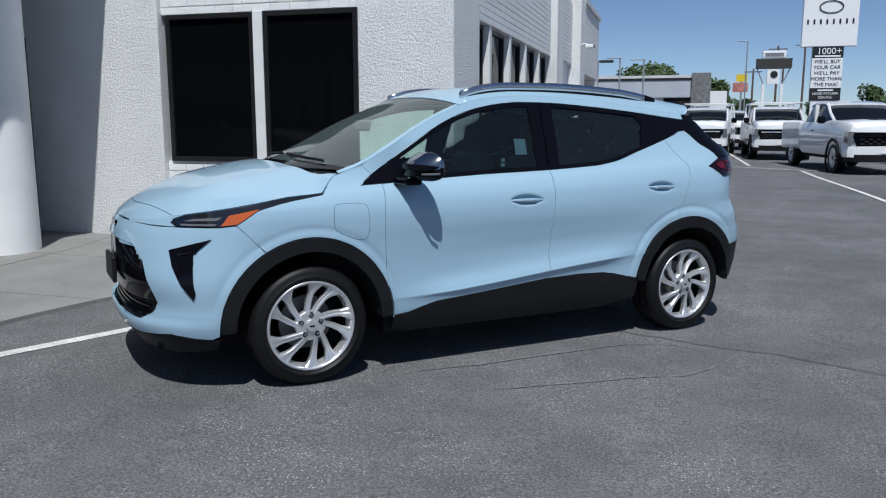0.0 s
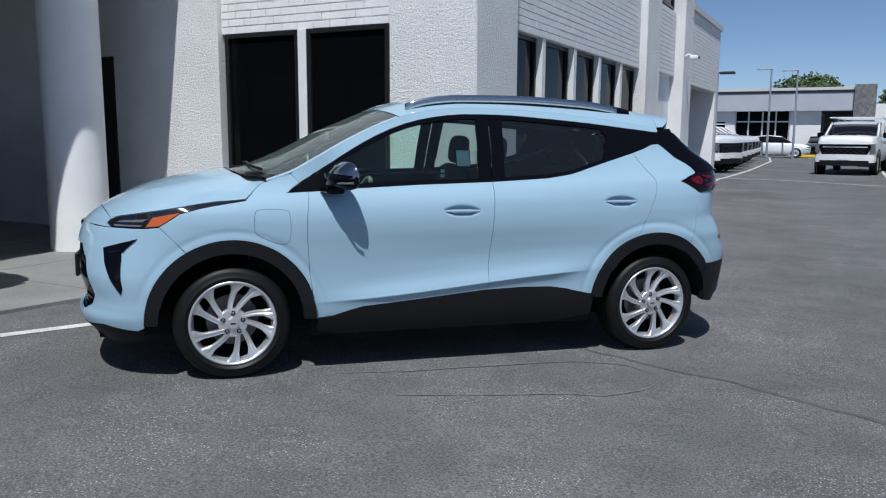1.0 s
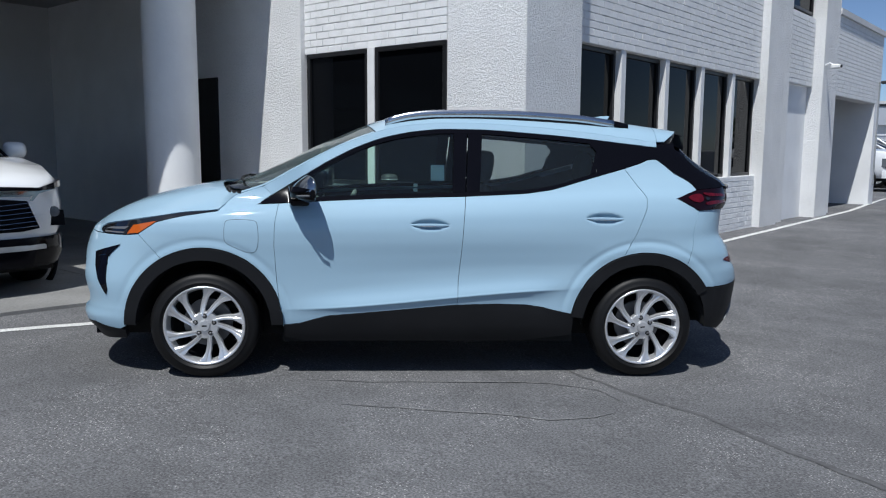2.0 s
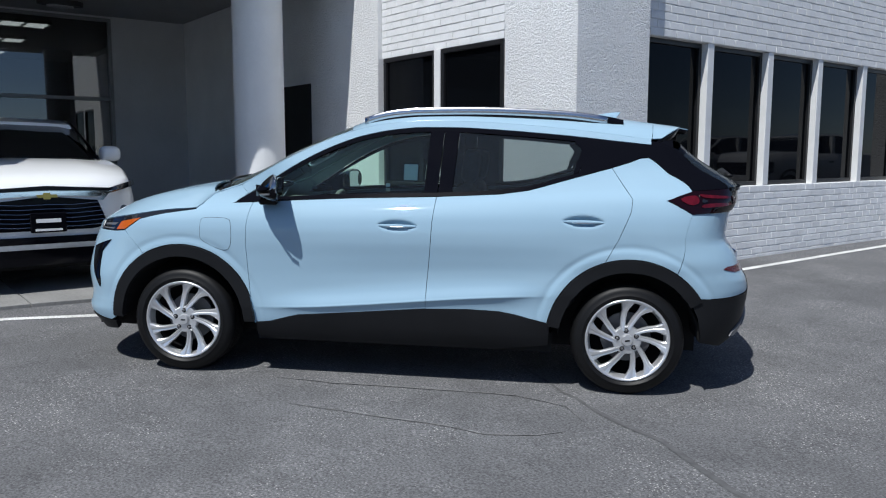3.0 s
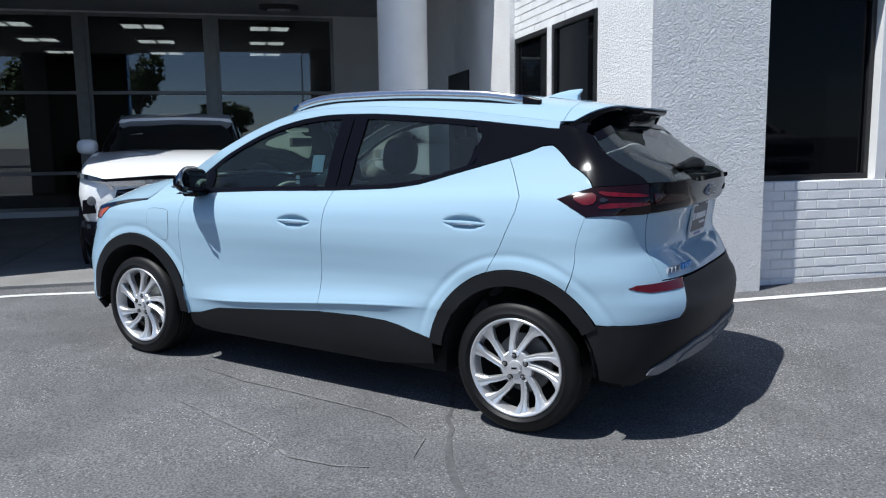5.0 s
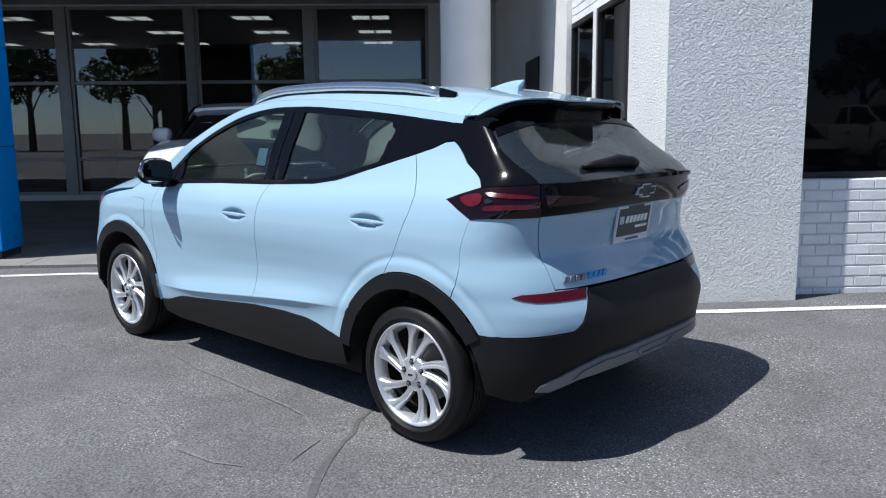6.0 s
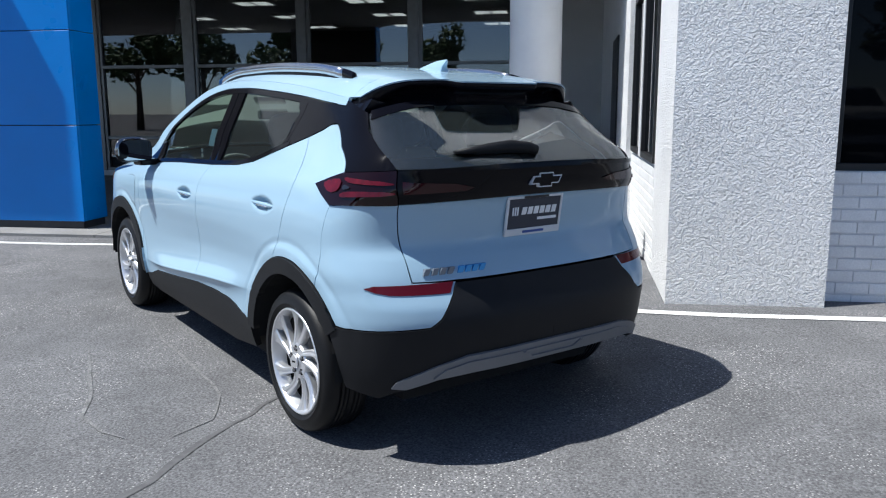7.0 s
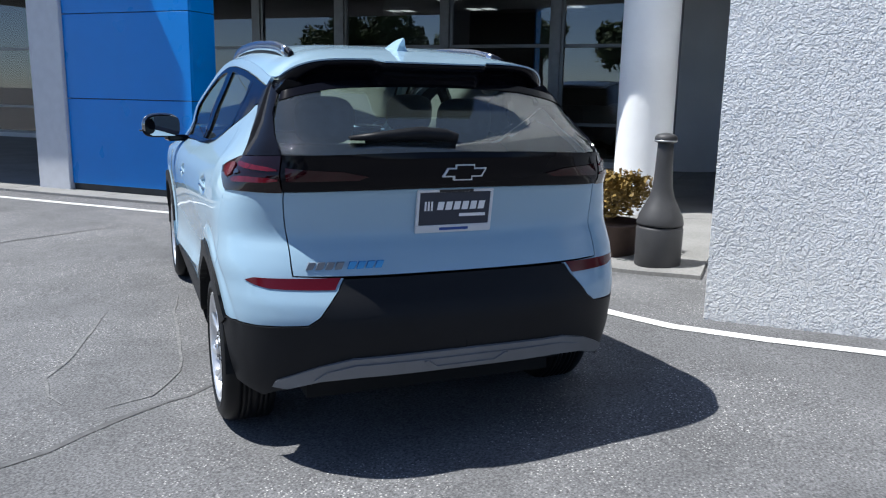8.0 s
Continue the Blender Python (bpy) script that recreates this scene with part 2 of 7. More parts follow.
def curve_at(table, x):
    """Smooth interpolation (monotone cubic) through (x, value) pairs with x rising."""
    xs = [p[0] for p in table]
    ys = [p[1] for p in table]
    if x <= xs[0]:
        return ys[0]
    if x >= xs[-1]:
        return ys[-1]
    i = max(k for k in range(len(xs) - 1) if xs[k] <= x)

    def slope(k):
        if k == 0 or k == len(xs) - 1:
            j = min(k, len(xs) - 2)
            return (ys[j + 1] - ys[j]) / (xs[j + 1] - xs[j])
        a, b = (ys[k] - ys[k - 1]) / (xs[k] - xs[k - 1]), (ys[k + 1] - ys[k]) / (xs[k + 1] - xs[k])
        return 0.0 if a * b <= 0 else 2 * a * b / (a + b)
    h = xs[i + 1] - xs[i]
    t = (x - xs[i]) / h
    return ((1 + 2 * t) * (1 - t) ** 2 * ys[i] + t * (1 - t) ** 2 * h * slope(i) + t * t * (3 - 2 * t) * ys[i + 1] + t * t * (t - 1) * h * slope(i + 1))


GROUND = [(-300, 0.0), (5.6, 0.0), (6.3, 0.01), (7.3, 0.065), (8.4, 0.075), (10, 0.085), (14, 0.11), (22, 0.08), (30, 0.03), (48, 0.0), (58, 0.02), (900, 0.0)]


FALL = [(-4.0, 0.065), (-2.5, 0.046), (-1.58, 0.023), (0.32, -0.022), (1.5, -0.045), (5.0, -0.06)]


def ground_z(y, x=-2.0):
    """Height of the asphalt: it rises along the building and falls away from it."""
    z = curve_at(GROUND, y) + curve_at(FALL, x) * min(1, max(0, (18 - y) / 8))
    a, b = min(1, max(0, (x + 1) / 3)), min(1, max(0, (y - 14) / 8)) * min(1, max(0, (56 - y) / 8))
    return z + (0.03 - z) * a * b

# ---- ground ----
def strip(points, width, lift, step=0.4, wobble=0.0, ends=None):
    """A thin painted or sealed band that follows a line over the ground."""
    bm = bmesh.new()
    pts = []
    for (x0, y0), (x1, y1) in zip(points, points[1:]):
        k = max(1, int(math.hypot(x1 - x0, y1 - y0) / step))
        pts += [(lerp(x0, x1, i / k), lerp(y0, y1, i / k)) for i in range(k)]
    pts.append(points[-1])
    prev = None
    for i, (x, y) in enumerate(pts):
        a, b = pts[max(0, i - 1)], pts[min(len(pts) - 1, i + 1)]
        d = Vector((b[0] - a[0], b[1] - a[1])).normalized()
        nrm = Vector((-d.y, d.x))
        w = width / 2
        if ends:
            w *= ends + (1 - ends) * math.sin(math.pi * i / (len(pts) - 1))
        o = Vector((x, y)) + nrm * wobble * (noise.noise((x * 2.1, y * 2.1, 0)) + 0.5 * noise.noise((x * 9, y * 9, 5)))
        w *= 1 + (0.6 * noise.noise((x * 5, y * 5, 3)) if wobble else 0.12 * noise.noise((x * 3, y * 3, 3)))
        row = [bm.verts.new((*(o + nrm * w), ground_z(y, x) + lift)), bm.verts.new((*(o - nrm * w), ground_z(y, x) + lift))]
        if prev:
            bm.faces.new((prev[0], row[0], row[1], prev[1]))
        prev = row
    bmesh.ops.recalc_face_normals(bm, faces=bm.faces)
    if bm.faces and sum(f.normal.z for f in bm.faces) < 0:
        bmesh.ops.reverse_faces(bm, faces=bm.faces)
    return bm


bm = bmesh.new()
ys = [-600, -60, -20, -5, 0, 2, 3, 4, 5] + [5.6 + 0.2 * i for i in range(15)] + [8.8, 9.4, 10, 11, 12, 13, 14, 16, 18, 20, 22, 26, 30, 36, 42, 48, 52, 56, 58, 120, 700]
xs = [-700, -60, -20, -8, -4, -3.2, -2.5, -2.0, -1.5, -1, -0.5, 0, 0.5, 1, 1.5, 2, 3, 4, 5, 10, 30, 90, 700]
grid = [[bm.verts.new((x, y, ground_z(y, x))) for x in xs] for y in ys]
for a, b in zip(grid, grid[1:]):
    for i in range(len(xs) - 1):
        bm.faces.new((a[i], a[i + 1], b[i + 1], b[i]))
tagged(part("ground", bm, ASPHALT, smooth=True), "worn grey sealed asphalt car park", "ground", kind="structure")

# painted lines along the building
line_path = [(-3.74, -30), (-3.74, 1.6), (-3.79, 2.4), (-3.74, 2.95), (-3.5, 3.52), (-3.18, 4.18), (-2.15, 6.35), (-1.83, 6.85), (-1.65, 7.2), (-1.6, 7.7), (-1.6, 9.0), (-1.62, 14), (-1.8, 20), (-2.3, 26.0), (-2.3, 29.7), (-2.3, 34), (-2.7, 48), (-3.6, 57)]
tagged(part("painted_line", strip(line_path, 0.1, 0.004), LINE), "white painted line along the foot of the building", "road marking", kind="structure")
# sealed cracks and scuffs
for k, (pts, w, mt, lab) in enumerate((
        ([(-0.5, 5.4), (0.05, 5.25), (0.53, 5.14), (0.85, 5.09), (1.0, 5.04), (1.4, 4.9), (2.0, 4.66), (3.2, 4.25), (5.5, 3.6), (9, 2.7)], 0.06, CRACK, "dark crack in the asphalt"),
        ([(-2.95, 1.74), (-2.5, 1.66), (-2.1, 1.55), (-1.7, 1.35), (-0.9, 1.0), (0.2, 0.5)], 0.032, CRACK, "dark crack in the asphalt"),
        ([(-0.68, 3.86), (-0.54, 3.94), (-0.13, 4.22), (0.1, 4.36), (0.3, 4.45), (0.45, 4.64), (0.5, 4.78)], 0.022, SCRATCH, "pale curved scuff on the asphalt"),
        ([(-1.18, 3.98), (-0.85, 4.24), (-0.58, 4.5), (-0.3, 4.76), (-0.05, 4.98), (0.12, 5.04), (0.25, 5.08), (0.45, 4.98)], 0.018, SCRATCH, "pale curved scuff on the asphalt"))):
    tagged(part("crack" if mt is CRACK else "scuff", strip(pts, w, 0.003 + 0.0005 * k, 0.12, 0.05 if mt is CRACK else 0.02, 0.3), mt), lab, "ground mark", kind="structure")

# ---- concrete apron at the entrance, in slabs with open joints ----
apron = thing("apron", pose(0, 0, 0), "pale grey concrete apron in slabs before the entrance", "pavement", kind="structure")
EDGE = [(-4.15, -14.0), (-4.15, 3.0), (-4.08, 3.7), (-3.92, 4.6), (-3.62, 5.4), (-3.2, 6.2), (-2.92, 6.85), (-2.86, 7.26)]


def edge_x(y):
    return curve_at([(p[1], p[0]) for p in EDGE], y)


slab_y = [-13.575 + 1.525 * i for i in range(14)] + [7.26]
for j in range(len(slab_y) - 1):
    ya, yb = slab_y[j] + 0.006, slab_y[j + 1] - 0.006
    xa = -11.78
    cuts = [xa, -10.2, -8.7, -7.2, -5.7, None]
    for i in range(len(cuts) - 1):
        bm = bmesh.new()
        k = 5
        lo, hi = [], []
        for s in range(k + 1):
            y = lerp(ya, yb, s / k)
            x1 = edge_x(y) if cuts[i + 1] is None else cuts[i + 1] - 0.006
            for x, row in ((cuts[i] + 0.006, lo), (x1, hi)):
                row.append((x, y))
        outline = hi + list(reversed(lo))
        top, bot = 0.03, -0.1
        z0 = [bm.verts.new((x, y, ground_z(y, max(x, -4.5)) + bot)) for x, y in outline]
        z1 = [bm.verts.new((x, y, ground_z(y, max(x, -4.5)) + top)) for x, y in outline]
        n_ = len(outline)
        bm.faces.new(z1)
        for q in range(n_):
            bm.faces.new((z0[q], z0[(q + 1) % n_], z1[(q + 1) % n_], z1[q]))
        bmesh.ops.recalc_face_normals(bm, faces=bm.faces)
        part("slab", bm, CONCRETE, apron)

# ---- the building ----
SX = -2.03      # brick face of the side wall
FY = 7.30       # face of the front wall
HIGH = 6.6
bld = thing("showroom_building", pose(0, 0, 0), "white stucco and painted brick car showroom of two storeys", "building", kind="structure")


def wall_piece(name, *specs, material=STUCCO, label="", bevel=0.0):
    return part(name, boxes(*specs, bevel=bevel), material, bld, label)


# corner pillar, slightly thicker at its foot
bm = prism([(-2.845, FY + 0.06), (-1.88, FY + 0.06), (-1.88, 8.38), (-2.845, 8.38)], 0.0, HIGH)
for v in bm.verts:
    if v.co.z < 1 and v.co.x > -2.5:
        v.co.x += 0.02
part("corner_pillar", bm, STUCCO, bld, "white rough stucco corner pillar")
# front wall round its window
W1 = (-5.03, -2.845, 0.98, 2.505)
wall_piece("front_wall", (-7.6, W1[0] - 0.06, FY + 0.001, FY + 0.3, -0.1, HIGH), label="white stucco front wall")
wall_piece("front_wall", (W1[0] - 0.06, W1[1], FY + 0.07, FY + 0.3, W1[3], HIGH), (W1[0] - 0.06, W1[1], FY + 0.07, FY + 0.3, -0.1, W1[2]), material=MORTAR, label="white painted brick panel")
# west end of the front wall, round the side door
wall_piece("front_wall", (-12.0, -7.9, FY + 0.001, FY + 0.3, -0.1, HIGH), (-7.9, -7.6, FY + 0.001, FY + 0.3, 2.34, HIGH), material=PLASTER, label="white plaster wall under the canopy")


def window(name, plane, fixed, spans, z0, z1, mull, label, frame_mat=BLACK_FRAME, glass=DARK_GLASS, depth=0.06, bar=0.05, mull_mat=WHITE_FRAME, mull_label="white mullion"):
    """Panes in a row on a wall plane; spans are the openings, with mullions between them."""
    w = thing(name, pose(0, 0, 0), label, "window", kind="structure")

    def put(nm, a0, a1, b0, b1, c0, c1, mt, lab="", bevel=0.004):
        s = (a0, a1, b0, b1, c0, c1) if plane == "y" else (b0, b1, a0, a1, c0, c1)
        part(nm, boxes(s, bevel=bevel), mt, w, lab)
    sgn = 1 if plane == "y" else -1
    for i, (a, b) in enumerate(spans):
        f0, f1 = sorted((fixed, fixed + sgn * depth))
        for s in ((a, b, f0, f1, z1 - bar, z1), (a, b, f0, f1, z0, z0 + bar), (a, a + bar, f0, f1, z0 + bar, z1 - bar), (b - bar, b, f0, f1, z0 + bar, z1 - bar)):
            put("window_frame", *s, frame_mat)
        g0, g1 = sorted((fixed + sgn * depth * 0.55, fixed + sgn * (depth * 0.55 + 0.008)))
        put("pane", a + bar, b - bar, g0, g1, z0 + bar, z1 - bar, glass, bevel=0)
        if i + 1 < len(spans):
            m0, m1 = sorted((fixed - sgn * mull, fixed + sgn * depth))
            put("mullion", b, spans[i + 1][0], m0, m1, z0, z1, mull_mat, mull_label)
    return w


window("window_1", "y", FY + 0.04, [(-5.03, -3.99), (-3.88, -2.845)], W1[2], W1[3], 0.01, "dark tinted window with black frame in white wall")
PANES = [(8.44, 9.61), (9.725, 10.825), (10.94, 12.0), (12.115, 13.21), (13.325, 14.4)]
window("window_2", "x", SX - 0.09, PANES, 0.99, 2.56, 0.08, "row of dark tinted windows with white mullions")
# backing of the side wall, bricks stand before it
wall_piece("side_wall", (SX - 0.3, SX - 0.012, 8.38, 14.4, -0.1, 0.99), (SX - 0.3, SX - 0.012, 8.38, 14.4, 2.56, HIGH), (SX - 0.3, SX - 0.02, 8.38, 8.44, 0.99, 2.56), material=MORTAR, label="white painted brick side wall")
wall_piece("pier", (SX - 0.3, SX + 0.12, 14.4, 15.25, -0.1, HIGH), (SX - 0.3, SX + 0.03, 15.25, 15.85, -0.1, HIGH), label="white stucco pier")
wall_piece("side_wall", (SX - 0.3, SX - 0.012, 15.85, 17.4, 2.62, 3.9), (SX - 0.3, SX - 0.012, 15.85, 17.4, 4.5, HIGH), material=MORTAR, label="white painted brick side wall")
wall_piece("side_wall", (SX - 0.4, SX - 0.1, 15.85, 17.4, -0.1, 2.62), material=PLASTER, label="white plaster wall panel")
window("window_3", "x", SX - 0.04, [(15.95, 17.3)], 3.95, 4.5, 0.01, "small dark upper window")
wall_piece("pier", (SX - 0.3, SX + 0.18, 17.4, 18.3, -0.1, HIGH), (SX - 0.3, SX + 0.03, 18.3, 19.0, -0.1, HIGH), label="white stucco pier")
# lower wing with a driveway opening
wall_piece("wing_wall", (SX - 0.3, SX - 0.012, 19.0, 23.3, 2.56, 4.2), material=MORTAR, label="white painted brick wall of the lower wing")
wall_piece("wing_wall", (SX - 6.0, SX, 22.8, 23.3, -0.1, 2.56), material=PLASTER, label="white end wall of the driveway")
wall_piece("wing_wall", (SX - 6.0, SX - 0.3, 18.7, 18.98, -0.1, 4.2), (SX - 6.3, SX - 6.0, 18.7, 23.3, -0.1, 4.2), (SX - 6.0, SX - 0.3, 22.8, 23.3, 2.56, 4.2), material=PLASTER, label="white plaster wall")
wall_piece("wing_roof", (SX - 6.3, SX + 0.05, 19.0, 23.35, 4.2, 4.32), material=SOFFIT, label="pale roof slab")
wall_piece("main_roof", (-11.5, -1.85, 7.35, 19.0, HIGH, HIGH + 0.15), material=SOFFIT, label="pale roof slab")
wall_piece("back_wall", (-11.5, -11.2, 7.6, 18.69, -0.1, HIGH), (-11.2, SX - 0.3, 18.4, 18.69, -0.1, HIGH), material=PLASTER, label="white rear wall")
# dark rooms behind the tinted glass
wall_piece("room_floor", (-11.2, SX - 0.31, 7.61, 18.4, -0.05, 0.0), material=ROOM_DARK)

# ---- canopy over the entrance ----
canopy = thing("canopy", pose(0, 0, 0), "deep flat canopy with a grey soffit over the entrance", "canopy", kind="structure")
CAN = [(-5.56, 7.29), (-5.45, 5.4), (-5.58, 4.9), (-5.66, 4.3), (-5.62, 3.6), (-5.4, 2.6), (-5.2, 2.1), (-5.1, 1.6), (-4.6, 1.33), (-4.6, -0.65), (-3.9, -0.65), (-3.9, -14.0), (-20.0, -14.0), (-20.0, 7.29)]
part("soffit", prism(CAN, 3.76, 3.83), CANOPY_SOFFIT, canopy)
part("fascia", prism([(x + 0.02 * (x > -19), y) for x, y in CAN], 3.83, 5.2), STUCCO, canopy, "white fascia")

# ---- entrance: column, blue portal, show windows ----
bm = lathe([(0.318, -0.1), (0.314, 0.6), (0.31, 3.73)], 48)
tagged(part("column", bm, PLASTER, smooth=True, at=pose(-6.28, 6.28, 0.03)), "thick round white plaster column carrying the canopy", "column", kind="structure")

portal = thing("blue_portal", pose(0, 0, 0), "bright blue panelled portal leg beside the entrance", "portal", kind="structure")
py0, py1, px = -0.66, 1.31, -4.55
part("plinth", boxes((-5.0, px - 0.03, py0 - 0.5, py1 - 0.03, 0.02, 0.175)), PLINTH, portal, "black plinth")
for z0, z1 in ((0.18, 1.25), (1.26, 2.275), (2.285, 3.3), (3.31, 3.75)):
    part("panel", boxes((px - 0.04, px, py0, py1, z0, z1), bevel=0.003), BLUE_PANEL, portal)
    part("panel", boxes((-5.01, px - 0.041, py1 - 0.04, py1, z0, z1), bevel=0.003), BLUE_PANEL, portal)
part("core", boxes((-5.01, px - 0.045, py0 + 0.01, py1 - 0.045, 0.175, 3.75)), PLINTH, portal)
part("pilaster", boxes((-5.0, px + 0.05, py0 - 0.55, py0 - 0.004, 0.03, 3.75), bevel=0.01), mat("pale_grey_panel", (0.55, 0.56, 0.59), 0.4, vary=0.05), portal, "pale grey panelled inner face")

SHX = -11.8
shop_spans = [(-13.5, -11.7), (-11.55, -9.7), (-9.55, -7.55), (-7.4, -5.25), (-5.1, -3.05), (-2.88, -0.98), (-0.8, 1.42), (1.57, 3.66), (3.82, 6.0)]
window("window_4", "x", SHX, shop_spans, 0.2, 3.73, 0.03, "tall show windows in grey aluminium frames", ALU_FRAME, SHOP_GLASS, 0.1, 0.06, ALU_FRAME, "grey aluminium mullion")
rails = thing("window_transom", pose(0, 0, 0), "grey aluminium transom bars across the show windows", "window", kind="structure")
for a, b in shop_spans:
    for z in (2.32, 0.88):
        part("transom", boxes((SHX - 0.06, SHX + 0.01, a + 0.06, b - 0.06, z - 0.03, z + 0.03), bevel=0.004), ALU_FRAME, rails)
wall_piece("shop_wall", (SHX - 0.15, SHX + 0.02, 6.0, 7.3, -0.1, 3.76), (SHX - 0.15, SHX, -13.8, 6.0, 3.73, 3.76), (SHX - 0.15, SHX, -13.8, 6.0, -0.1, 0.2), material=GREY_PLASTER, label="grey plaster wall beside the show windows")
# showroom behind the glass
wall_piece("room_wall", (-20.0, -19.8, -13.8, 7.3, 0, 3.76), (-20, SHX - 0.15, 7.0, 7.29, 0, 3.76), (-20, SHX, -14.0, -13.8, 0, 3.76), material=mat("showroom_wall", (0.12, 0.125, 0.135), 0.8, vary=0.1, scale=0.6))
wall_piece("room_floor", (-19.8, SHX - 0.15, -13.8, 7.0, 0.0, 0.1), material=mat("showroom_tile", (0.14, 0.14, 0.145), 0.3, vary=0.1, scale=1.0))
PANEL_LIGHT = mat("lit_ceiling_panel", (1.0, 0.95, 0.86), 0.5, emission=1.8)
for k in range(3):
    for j in range(6):
        x, y = -13.2 - 2.4 * k, -7.4 + 2.45 * j
        lamp = thing("ceiling_light", pose(x, y, 3.7), "lit recessed ceiling light with two diffusers", "ceiling light", "showroom ceiling lights")
        for d0, d1 in ((-0.38, -0.03), (0.03, 0.38)):
            part("diffuser", boxes((-0.3, 0.3, d0, d1, 0.0, 0.02)), PANEL_LIGHT, lamp)
        part("frame", boxes((-0.33, 0.33, -0.41, -0.38, -0.01, 0.06), (-0.33, 0.33, 0.38, 0.41, -0.01, 0.06), (-0.33, -0.3, -0.38, 0.38, -0.01, 0.06), (0.3, 0.33, -0.38, 0.38, -0.01, 0.06), (-0.3, 0.3, -0.03, 0.03, -0.01, 0.06)), WHITE_FRAME, lamp)
# desks and chairs seen through the glass; a panel imitates a pale reflection
DESK_WOOD = mat("brown_desk_veneer", (0.16, 0.1, 0.07), 0.5, vary=0.25, scale=3)
DESK_TOP = mat("pale_desk_top", (0.5, 0.5, 0.49), 0.4, vary=0.06)
CHAIR_CLOTH = mat("black_chair_cloth", (0.015, 0.015, 0.017), 0.8, vary=0.2, scale=30)


def desk(x, y):
    d = thing("sales_desk", pose(x, y, 0.1), "brown sales desk with a pale top behind the show window", "desk", "showroom desks")
    part("desk_top", boxes((-0.4, 0.4, -0.85, 0.85, 0.71, 0.75), bevel=0.006), DESK_TOP, d, "pale desk top")
    part("modesty_panel", boxes((0.3, 0.33, -0.75, 0.75, 0.15, 0.709), bevel=0.004), DESK_WOOD, d)
    for a in (-0.79, 0.76):
        part("side_panel", boxes((-0.38, 0.299, a, a + 0.03, 0.0, 0.709), bevel=0.004), DESK_WOOD, d)


def office_chair(x, y, turn):
    c = thing("office_chair", pose(x, y, 0.1, 0, 0, turn), "black office chair beside a desk", "chair", "showroom chairs")
    part("seat", boxes((-0.24, 0.24, -0.24, 0.24, 0.43, 0.52), bevel=0.04), CHAIR_CLOTH, c, smooth=True)
    bm = boxes((-0.045, 0.045, -0.22, 0.22, 0.0, 0.58), bevel=0.035)
    bmesh.ops.transform(bm, matrix=pose(-0.25, 0, 0.54, 0, -10, 0), verts=bm.verts)
    part("backrest", bm, CHAIR_CLOTH, c, smooth=True)
    part("post", lathe([(0.03, 0.08), (0.03, 0.43)], 12), STEEL, c)
    for k in range(5):
        a = 2 * math.pi * k / 5
        part("foot_spoke", tube([(0, 0, 0.09), (0.28 * math.cos(a), 0.28 * math.sin(a), 0.04)], 0.02, 6), PLINTH, c)
    for a in (-0.26, 0.26):
        part("armrest", boxes((-0.14, 0.14, a - 0.025, a + 0.025, 0.66, 0.69), (-0.02, 0.02, a - 0.015, a + 0.015, 0.48, 0.66), bevel=0.008), PLINTH, c)


for y in (-5.2, -2.2, 1.6, 4.4):
    desk(-13.6, y)
    office_chair(-14.5, y + 0.15, 8)
    office_chair(-12.75, y - 0.4, 170)
# added upright panel, its pale face stands for a reflection on the glass
reflection_stand = thing("display_board", pose(-12.3, -0.58, 0.1), "tall pale grey panel added in place of a reflection in the show window", "display board")
part("panel", boxes((-0.015, 0.015, -0.37, 0.37, 0.8, 2.12), bevel=0.004), mat("pale_reflection_face", (0.3, 0.33, 0.37), 0.5, vary=0.1, scale=2), reflection_stand)
for a in (-0.33, 0.33):
    part("leg", boxes((-0.02, 0.02, a - 0.015, a + 0.015, 0.0, 0.8)), STEEL, reflection_stand)
    part("foot", boxes((-0.22, 0.22, a - 0.02, a + 0.02, 0.0, 0.025)), STEEL, reflection_stand)
# side door in the front wall, under the canopy
door = thing("door_1", pose(0, 0, 0), "dark glazed side door in a black frame", "door", kind="structure")
part("door_frame", boxes((-7.9, -6.81, FY - 0.02, FY + 0.1, 0.03, 2.33), bevel=0.004), BLACK_FRAME, door)

# fixture on the soffit
fix = thing("canopy_fixture", pose(-10.68, 4.95, 3.76), "dark oval fixture on the canopy soffit", "ceiling fixture")
part("housing", prism([(0.16 * math.cos(a), 0.34 * math.sin(a)) for a in [2 * math.pi * i / 24 for i in range(24)]], -0.08, -0.005), PLINTH, fix)
part("cover", prism([(0.09 * math.cos(a), 0.2 * math.sin(a)) for a in [2 * math.pi * i / 24 for i in range(24)]], -0.11, -0.081), STEEL, fix, "grey cover")

# ---- the light blue car ----
# Local axes: x ahead from the front axle, y to the car's left, z up from the ground.
PAINT = mat("light_blue_car_paint", (0.305, 0.448, 0.556), 0.62, metal=0.0, spec=0.2, coat=0.9, fine=0.03, fine_scale=500)
GLOSS_BLACK = mat("gloss_black_trim", (0.004, 0.004, 0.006), 0.07, spec=0.17)
RAIL_METAL = mat("brushed_rail_metal", (0.6, 0.61, 0.63), 0.2, metal=1.0, vary=0.05, scale=30)
CLADDING = mat("textured_black_cladding", (0.0105, 0.011, 0.0125), 0.48, spec=0.22, vary=0.12, scale=4, bump=0.2, bump_scale=500, bump_dist=0.001)
RUBBER = mat("black_tyre_rubber", (0.006, 0.006, 0.0065), 0.5, spec=0.3, vary=0.2, scale=12, bump=0.15, bump_scale=200, bump_dist=0.002)
ALLOY = mat("bright_silver_alloy", (0.74, 0.745, 0.755), 0.3, metal=0.75, vary=0.04, scale=14)
